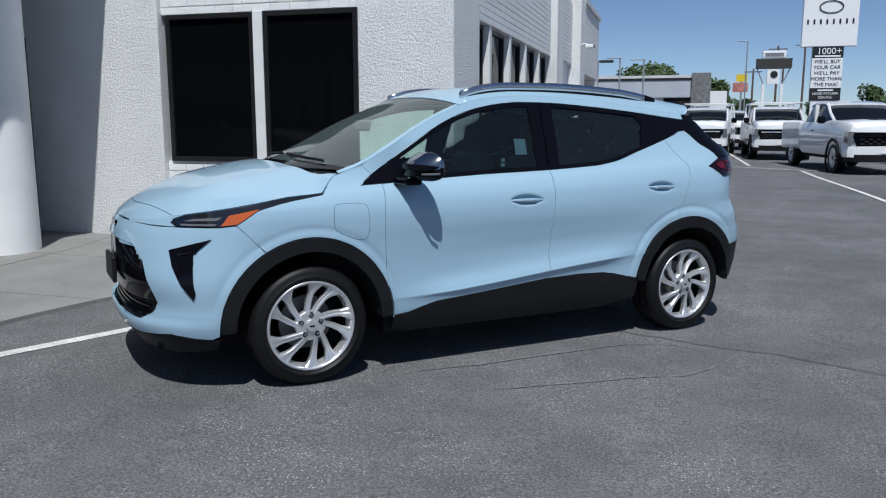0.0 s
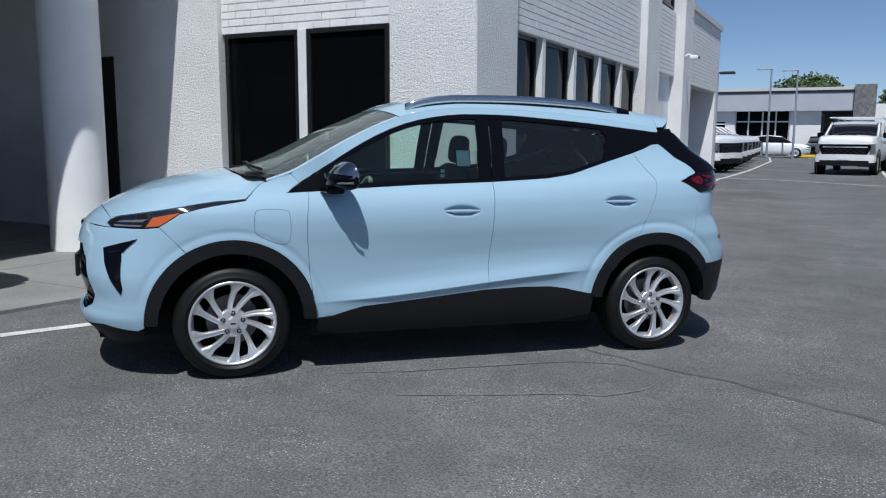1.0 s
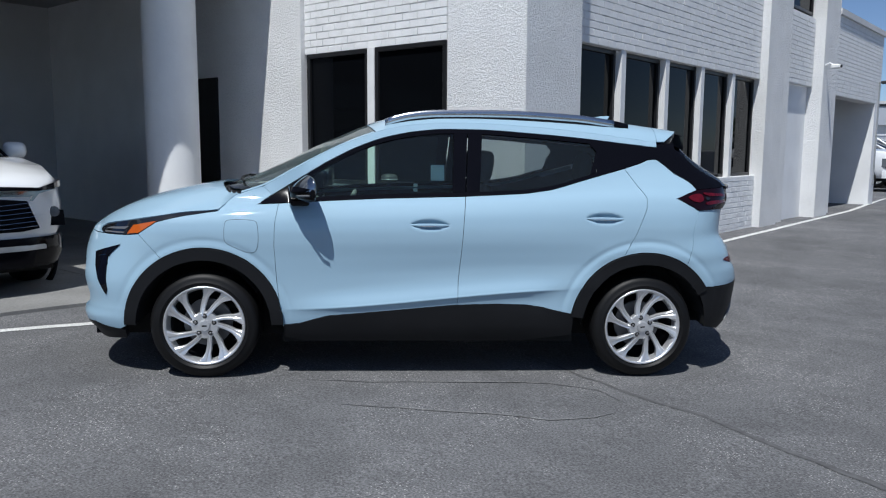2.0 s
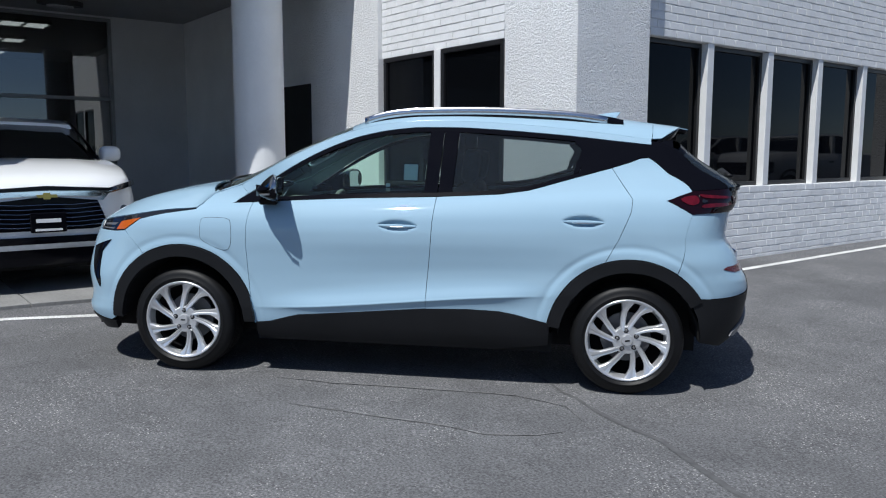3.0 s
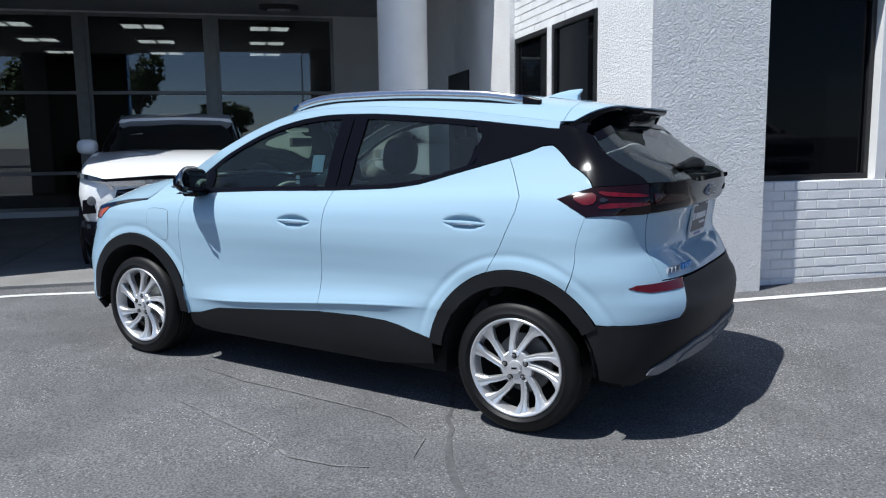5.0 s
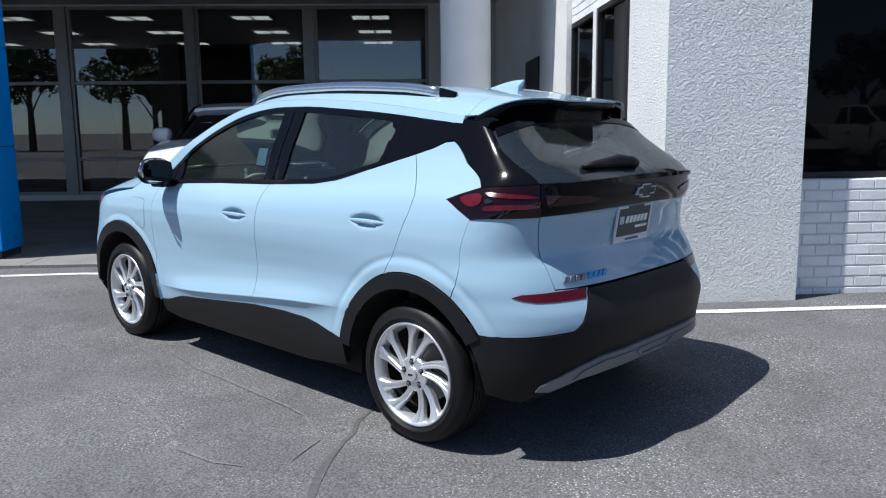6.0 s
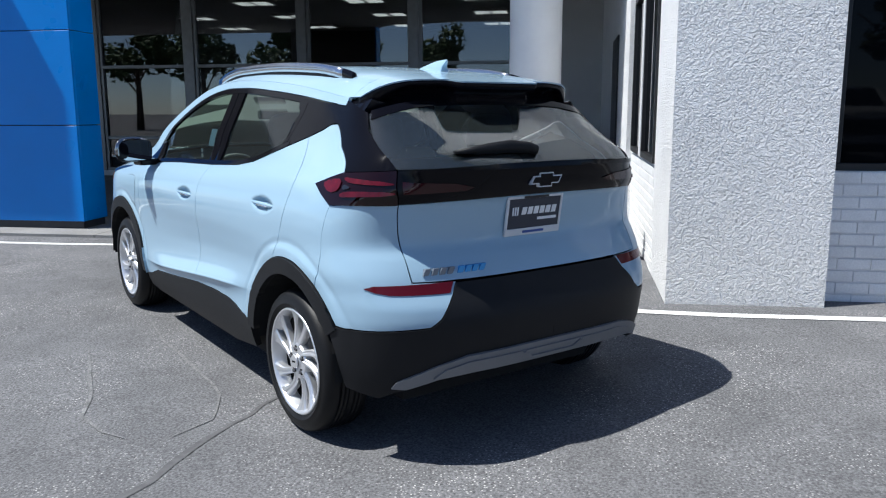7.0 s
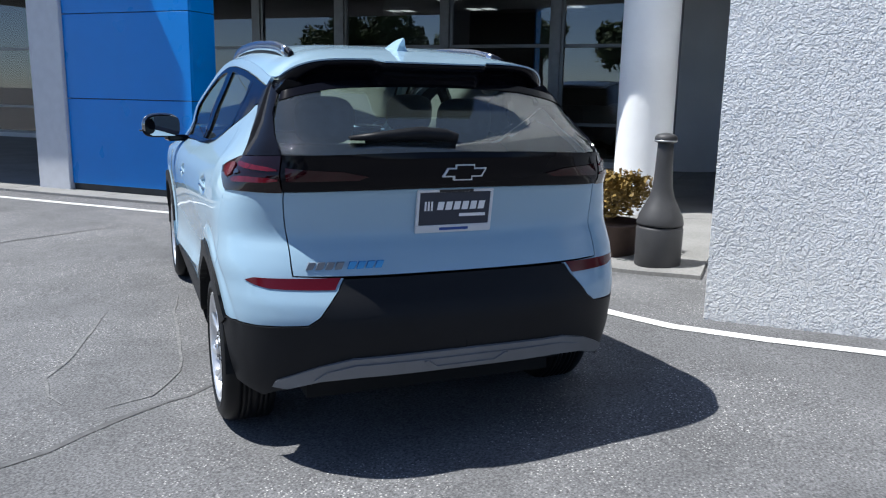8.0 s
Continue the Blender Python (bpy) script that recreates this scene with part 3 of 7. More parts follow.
DARK_ALLOY = mat("dark_wheel_well_metal", (0.022, 0.022, 0.024), 0.5, metal=0.6, vary=0.2, scale=20)
DARK_CHROME = mat("dark_chrome", (0.36, 0.37, 0.38), 0.12, metal=1.0)
CHROME = mat("chrome", (0.85, 0.86, 0.87), 0.07, metal=1.0)
PALE_TRIM = mat("pale_bright_trim", (0.66, 0.67, 0.68), 0.35, metal=0.0, vary=0.04)
SATIN_GREY = mat("satin_grey_plastic", (0.17, 0.172, 0.177), 0.4, vary=0.08, scale=6)
RED_LENS = mat("red_lamp_lens", (0.08, 0.003, 0.008), 0.12, coat=0.3, spec=0.4, vary=0.5, scale=22)
DARK_RED_LENS = mat("smoked_red_lens", (0.008, 0.001, 0.002), 0.05, spec=0.3, coat=0.3)
REFLECTOR_RED = mat("red_reflector", (0.09, 0.003, 0.008), 0.15, spec=0.4)
DIM_RED_LENS = mat("dim_red_lens", (0.026, 0.002, 0.004), 0.06, spec=0.3, coat=0.3)
AMBER_LENS = mat("amber_lamp_lens", (0.5, 0.1, 0.012), 0.12, coat=1.0)
SMOKED_LENS = mat("smoked_lamp_lens", (0.012, 0.013, 0.016), 0.08, coat=1.0)
CLEAR_LENS = mat("pale_lamp_lens", (0.13, 0.135, 0.145), 0.12, coat=0.6)
MIRROR_GLASS = mat("tinted_mirror_glass", (0.5, 0.53, 0.56), 0.02, metal=1.0)
SEAT = mat("dark_seat_cloth", (0.06, 0.062, 0.066), 0.85, vary=0.15, scale=20, bump=0.2, bump_scale=200)
DASH = mat("dark_grey_dashboard", (0.2, 0.205, 0.2), 0.6, vary=0.1)
LINING = mat("pale_headliner", (0.45, 0.45, 0.44), 0.9, vary=0.05)
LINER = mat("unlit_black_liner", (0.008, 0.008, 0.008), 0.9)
PAPER = mat("white_paper", (0.84, 0.88, 0.85), 0.7, vary=0.04)

X0, X1 = 0.15, -2.72        # the flanks run between these; beyond them the plan is rounded off
KNOTS = [  # feature lines along the flank: tables of height and half width over x
    ([(-2.7, 0.18), (0.15, 0.18)], [(-2.7, 0.775), (0.15, 0.775)]),
    ([(-2.7, 0.25), (0.15, 0.25)], [(-2.7, 0.82), (0.15, 0.82)]),
    ([(-2.7, 0.34), (0.15, 0.34)], [(-2.7, 0.852), (0.15, 0.848)]),
    ([(-2.7, 0.556), (-2.2, 0.546), (-0.5, 0.412), (0.15, 0.40)], [(-2.7, 0.864), (-2.25, 0.862), (-1.9, 0.872), (-0.9, 0.872), (-0.4, 0.856), (0.15, 0.856)]),
    ([(-2.7, 0.57), (-2.2, 0.56), (-0.5, 0.426), (0.15, 0.415)], [(-2.7, 0.865), (-2.25, 0.863), (-1.9, 0.880), (-0.9, 0.880), (-0.4, 0.857), (0.15, 0.857)]),
    ([(-2.7, 0.584), (-2.2, 0.574), (-0.5, 0.44), (0.15, 0.43)], [(-2.7, 0.866), (-2.25, 0.863), (-1.9, 0.876), (-0.9, 0.876), (-0.4, 0.857), (0.15, 0.857)]),
    ([(-2.7, 0.64), (-2.2, 0.63), (-0.5, 0.50), (0.15, 0.49)], [(-2.7, 0.866), (-2.2, 0.858), (-1.3, 0.855), (-0.4, 0.856), (0.15, 0.859)]),
    ([(-2.7, 0.705), (-2.2, 0.70), (-0.5, 0.60), (0.15, 0.58)], [(-2.7, 0.867), (-2.2, 0.854), (-1.3, 0.846), (-0.4, 0.855), (0.15, 0.861)]),
    ([(-2.7, 0.77), (-2.2, 0.77), (-0.5, 0.73), (0.15, 0.72)], [(-2.7, 0.872), (-2.2, 0.859), (-1.3, 0.856), (0.15, 0.862)]),
    ([(-2.7, 0.86), (0.15, 0.84)], [(-2.7, 0.865), (-1.3, 0.868), (0.15, 0.861)]),
    ([(-2.7, 0.96), (-1.5, 0.94), (-0.3, 0.91), (0.15, 0.90)], [(-2.7, 0.863), (-1.3, 0.865), (0.15, 0.856)]),
    ([(-2.7, 1.06), (-1.55, 1.02), (-0.3, 0.97), (0.15, 0.95)], [(-2.7, 0.845), (-1.5, 0.845), (0.15, 0.84)]),
    ([(-2.7, 1.13), (-1.55, 1.07), (-0.3, 1.015), (0.15, 0.985)], [(-2.7, 0.815), (0.15, 0.812)]),
    ([(-2.7, 1.195), (-2.1, 1.15), (-1.55, 1.11), (-0.3, 1.05), (0.15, 1.02)], [(-2.7, 0.762), (-1.55, 0.776), (0.15, 0.77)]),
    ([(-2.7, 1.30), (0.15, 1.30)], [(-2.7, 0.69), (-1.5, 0.695), (0.15, 0.69)]),
    ([(-2.7, 1.42), (0.15, 1.42)], [(-2.7, 0.636), (-1.5, 0.64), (0.15, 0.64)]),
    ([(-2.7, 1.53), (0.15, 1.53)], [(-2.7, 0.575), (-1.5, 0.592), (0.15, 0.592)]),
    ([(-2.7, 1.62), (0.15, 1.62)], [(-2.7, 0.50), (-1.5, 0.545), (0.15, 0.545)])]
NK = len(KNOTS)
FRONT_X = [(0.18, 0.76), (0.25, 0.80), (0.30, 0.85), (0.35, 0.862), (0.40, 0.845), (0.44, 0.84), (0.60, 0.872), (0.72, 0.868), (0.80, 0.85), (0.86, 0.82), (0.9, 0.80), (1.1, 0.75)]
FRONT_P = [(0.2, 2.9), (0.5, 2.8), (0.8, 2.25), (1.0, 2.2)]
REAR_X = [(0.18, -3.26), (0.28, -3.36), (0.40, -3.40), (0.5, -3.425), (0.6, -3.43), (0.66, -3.415), (0.735, -3.368), (0.80, -3.34), (0.86, -3.306), (0.885, -3.286), (0.905, -3.279), (0.93, -3.277), (1.0, -3.286), (1.06, -3.3), (1.075, -3.315), (1.1, -3.33), (1.2, -3.345), (1.215, -3.34), (1.298, -3.21), (1.41, -3.03), (1.50, -2.93)]
REAR_P = [(0.2, 3.4), (0.55, 3.5), (0.75, 3.85), (1.04, 3.6), (1.15, 3.6), (1.22, 4.0), (1.32, 4.4), (1.45, 5.0)]
UTAB = np.arange(X1, X0 + 0.0051, 0.01)
ZTAB = np.array([[curve_at(z, x) for z, _ in KNOTS] for x in UTAB])
YTAB = np.array([[curve_at(y, x) for _, y in KNOTS] for x in UTAB])
ARCH_R = 0.468
HANDLES = ((-1.332, 0.945), (-2.402, 0.998))
AXLES = ((0.0, 0.325), (-2.675, 0.325))


def row_at(tab, u):
    f = (min(max(u, X1), X0) - X1) / 0.01
    i = min(int(f), len(tab) - 2)
    return tab[i] + (tab[i + 1] - tab[i]) * (f - i)


def v_of(u, z):
    zs = row_at(ZTAB, u)
    if z <= zs[0]:
        return (z - zs[0]) / (zs[1] - zs[0])
    if z >= zs[-1]:
        return NK - 1
    i = int(np.searchsorted(zs, z)) - 1
    return i + (z - zs[i]) / (zs[i + 1] - zs[i])


def z_of(u, v):
    zs = row_at(ZTAB, u)
    i = min(max(int(math.floor(v)), 0), NK - 2)
    return zs[i] + (zs[i + 1] - zs[i]) * (v - i)


def half_width(u, v):
    """Cubic through the feature lines at one station."""
    ys, zs = row_at(YTAB, u), row_at(ZTAB, u)
    i = min(max(int(math.floor(v)), 0), NK - 2)
    t = v - i

    def slope(k):
        if k <= 0 or k >= NK - 1:
            j = min(max(k, 0), NK - 2)
            return (ys[j + 1] - ys[j]) / (zs[j + 1] - zs[j])
        a, b = (ys[k] - ys[k - 1]) / (zs[k] - zs[k - 1]), (ys[k + 1] - ys[k]) / (zs[k + 1] - zs[k])
        h0, h1 = zs[k] - zs[k - 1], zs[k + 1] - zs[k]
        return (a * h1 + b * h0) / (h0 + h1)
    h = zs[i + 1] - zs[i]
    return ((1 + 2 * t) * (1 - t) ** 2 * ys[i] + t * (1 - t) ** 2 * h * slope(i) + t * t * (3 - 2 * t) * ys[i + 1] + t * t * (t - 1) * h * slope(i + 1))


def flare(x, z):
    """The step of the wheel-arch flares."""
    out = 0.0
    for (ax, az), edge in zip(AXLES, (0.505, 0.528)):
        r = math.hypot(x - ax, z - az)
        if r < 0.6 and z > az - 0.1:
            k = min(1, max(0, (z - az - 0.02) / 0.16))  # dies away towards the sills
            q = min(max((edge - r) / 0.03, 0), 1)
            out += k * (0.0045 * q * q * (3 - 2 * q) - 0.0035 * math.exp(-((r - edge - 0.005) / 0.013) ** 2))
    for hx, hz in HANDLES:  # lens-shaped hollows behind the door handles
        t = (x - hx) / 0.116
        if abs(t) < 1:
            q = (z - hz) / (0.04 * (1 - t * t) ** 0.7 + 1e-6)
            if abs(q) < 1:
                out -= 0.024 * (1 - q * q) ** 2 * (1 - t * t) ** 0.5
    return out


def skin(u, v):
    """A point of the body's skin. u runs along the flank and on round the nose and the tail."""
    z, w = z_of(u, v), half_width(u, v)
    if X1 <= u <= X0:
        return Vector((u, w + flare(u, z), z))
    base, table, ends = (X0, FRONT_P, FRONT_X) if u > X0 else (X1, REAR_P, REAR_X)
    psi, p, depth = abs(u - base), curve_at(table, z), curve_at(ends, z) - base
    fx, fy = math.sin(psi) ** (2 / p), max(math.cos(psi), 0.0) ** (2 / p)
    x, y = base + depth * fx, w * fy
    f = flare(x, z)
    if f:
        nrm = Vector((fx ** (p - 1) / depth, fy ** (p - 1) / w)).normalized()
        x, y = x + f * nrm.x, y + f * nrm.y
    return Vector((x, y, z))


HALF = math.pi / 2


def at_x(x, z):
    """(u, z) of the skin's point at that x."""
    if x > X0:
        t = min((x - X0) / (curve_at(FRONT_X, z) - X0), 1)
        return X0 + math.asin(min(1, t ** (curve_at(FRONT_P, z) / 2))), z
    if x < X1:
        t = min((x - X1) / (curve_at(REAR_X, z) - X1), 1)
        return X1 - math.asin(min(1, t ** (curve_at(REAR_P, z) / 2))), z
    return x, z


def at_y(y, z, end=-1):
    """(u, z) of the skin's point at that y, on the tail (-1) or the nose (1)."""
    u0 = X1 if end < 0 else X0
    p = curve_at(REAR_P if end < 0 else FRONT_P, z)
    w = half_width(u0, v_of(u0, z))
    return u0 + end * math.acos(min(1, max(0, y / w) ** (p / 2))), z


def clip(subject, cell):
    """Part of the polygon inside a convex cell (Sutherland and Hodgman)."""
    out = subject
    for i in range(len(cell)):
        (ax, ay), (bx, by) = cell[i], cell[(i + 1) % len(cell)]
        src, out = out, []
        if not src:
            return []
        for k in range(len(src)):
            p, q = src[k - 1], src[k]
            dp = (bx - ax) * (p[1] - ay) - (by - ay) * (p[0] - ax)
            dq = (bx - ax) * (q[1] - ay) - (by - ay) * (q[0] - ax)
            if (dp >= 0) != (dq >= 0):
                t = dp / (dp - dq)
                out.append((p[0] + (q[0] - p[0]) * t, p[1] + (q[1] - p[1]) * t))
            if dq >= 0:
                out.append(q)
    return out


def shrink(poly, gap):
    """Moves an outline inwards by gap."""
    area = sum(poly[i - 1][0] * poly[i][1] - poly[i][0] * poly[i - 1][1] for i in range(len(poly)))
    s = 1 if area > 0 else -1
    out = []
    k = len(poly)
    for i in range(k):
        a, b, c = Vector(poly[i - 1]), Vector(poly[i]), Vector(poly[(i + 1) % k])
        d1, d2 = (b - a), (c - b)
        if d1.length < 1e-6 or d2.length < 1e-6:
            out.append(poly[i])
            continue
        n1, n2 = Vector((-d1.y, d1.x)).normalized() * s, Vector((-d2.y, d2.x)).normalized() * s
        m = (n1 + n2)
        m = m.normalized() * (gap / max(0.35, m.normalized().dot(n1))) if m.length > 1e-6 else n1 * gap
        out.append((b.x + m.x, b.y + m.y))
    return out


def dense(poly, step=0.03):
    out = []
    for i in range(len(poly)):
        a, b = poly[i], poly[(i + 1) % len(poly)]
        k = max(1, int(math.hypot(b[0] - a[0], b[1] - a[1]) / step))
        out += [(lerp(a[0], b[0], j / k), lerp(a[1], b[1], j / k)) for j in range(k)]
    return out


def patch(poly, surface, du, dv, lift=0.0, lip=0.012, sides=(1,), flip=False):
    """A mesh over a polygon of a parametric surface, with its edges turned inwards by lip."""
    bm = bmesh.new()
    us, vs = [p[0] for p in poly], [p[1] for p in poly]
    if sum(poly[i - 1][0] * poly[i][1] - poly[i][0] * poly[i - 1][1] for i in range(len(poly))) < 0:
        poly = list(reversed(poly))
    i0, i1 = int(math.floor(min(us) / du)), int(math.ceil(max(us) / du))
    j0, j1 = int(math.floor(min(vs) / dv)), int(math.ceil(max(vs) / dv))
    cache, normals = {}, {}

    def vert(u, v):
        key = (round(u, 6), round(v, 6))
        if key not in cache:
            e = 0.004
            a, b = surface(u + e, v) - surface(u - e, v), surface(u, v + e) - surface(u, v - e)
            nrm = a.cross(b)
            nrm = nrm.normalized() if nrm.length > 1e-12 else Vector((0, 1, 0))
            if flip:
                nrm.negate()
            cache[key] = bm.verts.new(surface(u, v) + nrm * lift)
            normals[cache[key]] = nrm
        return cache[key]
    for i in range(i0, i1):
        band = clip(poly, [(i * du, min(vs) - 1), ((i + 1) * du, min(vs) - 1), ((i + 1) * du, max(vs) + 1), (i * du, max(vs) + 1)])
        if len(band) < 3:
            continue
        for j in range(j0, j1):
            c = clip(band, [(i * du, j * dv), ((i + 1) * du, j * dv), ((i + 1) * du, (j + 1) * dv), (i * du, (j + 1) * dv)])
            ring = []
            for u, v in c:
                p = vert(u, v)
                if p not in ring:
                    ring.append(p)
            if len(ring) > 2:
                a2 = sum(c[k - 1][0] * c[k][1] - c[k][0] * c[k - 1][1] for k in range(len(c)))
                if abs(a2) < 1e-9:
                    continue
                try:
                    bm.faces.new(ring if not flip else list(reversed(ring)))
                except ValueError:
                    pass
    bmesh.ops.remove_doubles(bm, verts=list(bm.verts), dist=1e-5)
    bm.verts.ensure_lookup_table()
    if lip:
        bm.normal_update()
        rim = [e for e in bm.edges if e.is_boundary]
        # the seam on the centre line stays open for the other half
        if len(sides) > 1:
            rim = [e for e in rim if not (abs(e.verts[0].co.y) < 1e-4 and abs(e.verts[1].co.y) < 1e-4)]
        low = {}
        vn = {v: v.normal.copy() for e in rim for v in e.verts}
        for e in rim:
            for v in e.verts:
                if v not in low:
                    low[v] = bm.verts.new(v.co - vn[v] * lip)
        for e in rim:
            a, b = e.verts
            f = e.link_faces[0]
            loop = next(q for q in f.loops if q.edge == e)
            a, b = loop.vert, loop.link_loop_next.vert
            nf = bm.faces.new((b, a, low[a], low[b]))
            e.smooth = False
            nf.smooth = False
    base = list(bm.faces)
    if -1 in sides:
        made = bmesh.ops.duplicate(bm, geom=list(bm.verts) + list(bm.edges) + base)["geom"]
        for g in made:
            if isinstance(g, bmesh.types.BMVert):
                g.co.y = -g.co.y
        bmesh.ops.reverse_faces(bm, faces=[g for g in made if isinstance(g, bmesh.types.BMFace)])
        if 1 not in sides:
            bmesh.ops.delete(bm, geom=base, context="FACES")
            bmesh.ops.delete(bm, geom=[v for v in bm.verts if not v.link_faces], context="VERTS")
        else:
            bmesh.ops.remove_doubles(bm, verts=[v for v in bm.verts if abs(v.co.y) < 2e-4], dist=4e-4)
    for f in bm.faces:
        f.smooth = True
    for e in bm.edges:
        if len(e.link_faces) == 2 and e.calc_face_angle(0) > 0.6:
            e.smooth = False
    return bm


def skin_patch(poly, gap=0.0017, lift=0.0, lip=0.014, sides=(1,), du=0.04, dv=0.5):
    """A piece of the body's skin over an outline of (u, z) pairs."""
    if gap:  # points on the centre line stay on it
        poly = [(a[0] if min(abs(a[0] - X1 + HALF), abs(a[0] - X0 - HALF)) < 1e-6 else b[0], b[1]) for a, b in zip(poly, shrink(poly, gap))]
    pts = [(u, v_of(u, z)) for u, z in dense(poly)]
    return patch(pts, skin, du, dv, lift, lip, sides, True)


def rounded(poly, times=2):
    """Cuts the corners of an outline."""
    for _ in range(times):
        out = []
        for i in range(len(poly)):
            (ax, az), (bx, bz) = poly[i], poly[(i + 1) % len(poly)]
            out += [(lerp(ax, bx, 0.25), lerp(az, bz, 0.25)), (lerp(ax, bx, 0.75), lerp(az, bz, 0.75))]
        poly = out
    return poly


def arc(axle, a0, a1, r=ARCH_R, n=24):
    """Points of a wheel arch between two angles (degrees from ahead, over the top)."""
    ax, az = AXLES[axle]
    return [at_x(ax + r * math.cos(radians(lerp(a0, a1, i / n))), az + r * math.sin(radians(lerp(a0, a1, i / n)))) for i in range(n + 1)]


BELT = [(-0.30, 1.045), (-0.43, 1.053), (-0.73, 1.074), (-1.06, 1.093), (-1.55, 1.113), (-1.92, 1.137), (-2.09, 1.163), (-2.27, 1.216), (-2.45, 1.268), (-2.56, 1.30), (-2.66, 1.332), (-2.768, 1.362)]
TOP = [(-0.30, 1.047), (-0.41, 1.114), (-0.57, 1.216), (-0.74, 1.32), (-0.91, 1.405), (-1.08, 1.465), (-1.25, 1.5), (-1.43, 1.518), (-1.64, 1.52), (-1.97, 1.505), (-2.34, 1.478), (-2.6, 1.452), (-2.783, 1.436)]
CANT = [(-0.17, 1.098), (-0.33, 1.155), (-0.5, 1.25), (-0.7, 1.362), (-0.9, 1.455), (-1.08, 1.515), (-1.25, 1.545), (-1.45, 1.56), (-1.65, 1.562), (-2.0, 1.548), (-2.35, 1.52), (-2.6, 1.492), (-2.783, 1.474), (-2.9, 1.48), (-3.0, 1.486)]


def along(table, xa, xb, dz=0.0, n=14):
    """Points of a side curve from xa to xb."""
    t = [(x, z) for x, z in sorted(table)]
    return [at_x(lerp(xa, xb, i / n), curve_at(t, lerp(xa, xb, i / n)) + dz) for i in range(n + 1)]
CAR = Matrix.Translation((-2.19, 4.205, 0.022)) @ Matrix.Rotation(radians(-134.9), 4, "Z") @ Matrix.Rotation(radians(-0.94), 4, "Y")
car = thing("hatchback_car", CAR, "light blue electric hatchback parked on the asphalt", "car")


def both(name, poly, material, label="", parent=None, **kw):
    """The same piece on the left and on the right flank. Returns the two objects."""
    return [part(name, skin_patch(poly, sides=(s,), **kw), material, parent or car, label) for s in (1, -1)]


def centre(name, poly, material, label="", **kw):
    """A piece that runs across the centre line, from its left half."""
    return part(name, skin_patch(poly, sides=(1, -1), **kw), material, car, label)


# flanks
GAP_F = [(-0.43, 1.053), (-0.413, 0.92), (-0.411, 0.8), (-0.425, 0.6), (-0.445, 0.45), (-0.466, 0.33)]
GAP_B = [(-1.55, 1.113), (-1.537, 0.97), (-1.527, 0.8), (-1.51, 0.6), (-1.507, 0.46)]
GAP_R = [(-2.56, 1.30), (-2.672, 1.129), (-2.665, 1.06), (-2.60, 0.9), (-2.53, 0.77)]
CLAD_F = [(-0.466, 0.33), (-0.56, 0.341), (-0.65, 0.368), (-0.73, 0.389), (-1.06, 0.418), (-1.507, 0.46)]
CLAD_R = [(-1.507, 0.46), (-1.75, 0.466), (-1.936, 0.461), (-2.03, 0.447), (-2.12, 0.425), (-2.232, 0.405)]
LAMP_LOW = [(0.63, 0.853), (0.45, 0.857), (0.375, 0.866), (0.27, 0.935), (0.1, 0.976), (-0.08, 1.004)]
LAMP_TOP = [(-0.08, 1.012), (0.1, 0.995), (0.28, 0.966), (0.45, 0.937), (0.58, 0.911), (0.635, 0.888), (0.648, 0.868)]


def xs_(pts):
    return [at_x(*p) for p in pts]


SEAM_F = xs_([(0.375, 0.863), (0.315, 0.805), (0.25, 0.735)])
fender = xs_(LAMP_LOW[2:]) + [(-0.12, 1.05), (-0.17, 1.095), (-0.25, 1.125), (-0.335, 1.152), (-0.385, 1.103), (-0.30, 1.045)] + GAP_F + arc(0, 179, 59.3) + SEAM_F[1:2]
both("fender", fender, PAINT, gap=0.001, du=0.011, dv=0.12)
front_door = GAP_F + CLAD_F[1:] + list(reversed(GAP_B))[1:] + list(reversed([b for b in BELT if -1.55 < b[0] < -0.43]))
doors_f = both("front_door", front_door, PAINT, du=0.0115, dv=0.1)
rear_door = list(reversed(GAP_B)) + [b for b in BELT if -2.56 < b[0] < -1.55] + GAP_R + arc(1, 71.5, 10) + list(reversed(CLAD_R))[1:]
doors_r = both("rear_door", rear_door, PAINT, du=0.0115, dv=0.1)
SEAM_Q = xs_([(-3.0, 1.052), (-2.965, 0.88), (-2.93, 0.722)])
LAMP_R = xs_([(-3.005, 1.178), (-2.93, 1.152), (-2.86, 1.125), (-2.93, 1.09), (-3.0, 1.052)])
quarter = GAP_R[:1] + xs_([(-2.66, 1.332), (-2.768, 1.362), (-2.88, 1.272)]) + LAMP_R + SEAM_Q[1:] + arc(1, 123, 71.8) + list(reversed(GAP_R))[:-1]
both("quarter_panel", quarter, PAINT, gap=0.0014, du=0.011, dv=0.12)
bumper_r = [SEAM_Q[0], at_x(-3.08, 1.06), at_y(0.655, 1.066), at_y(0.645, 0.9), at_y(0.64, 0.768), at_y(0.46, 0.763), at_y(0.485, 0.72), at_y(0.56, 0.63), at_y(0.60, 0.602), at_x(-3.25, 0.586), at_x(-3.12, 0.578)] + arc(1, 147, 123.2) + SEAM_Q[1:2]
both("rear_bumper_cover", bumper_r, PAINT, gap=0.001, du=0.02, dv=0.15)
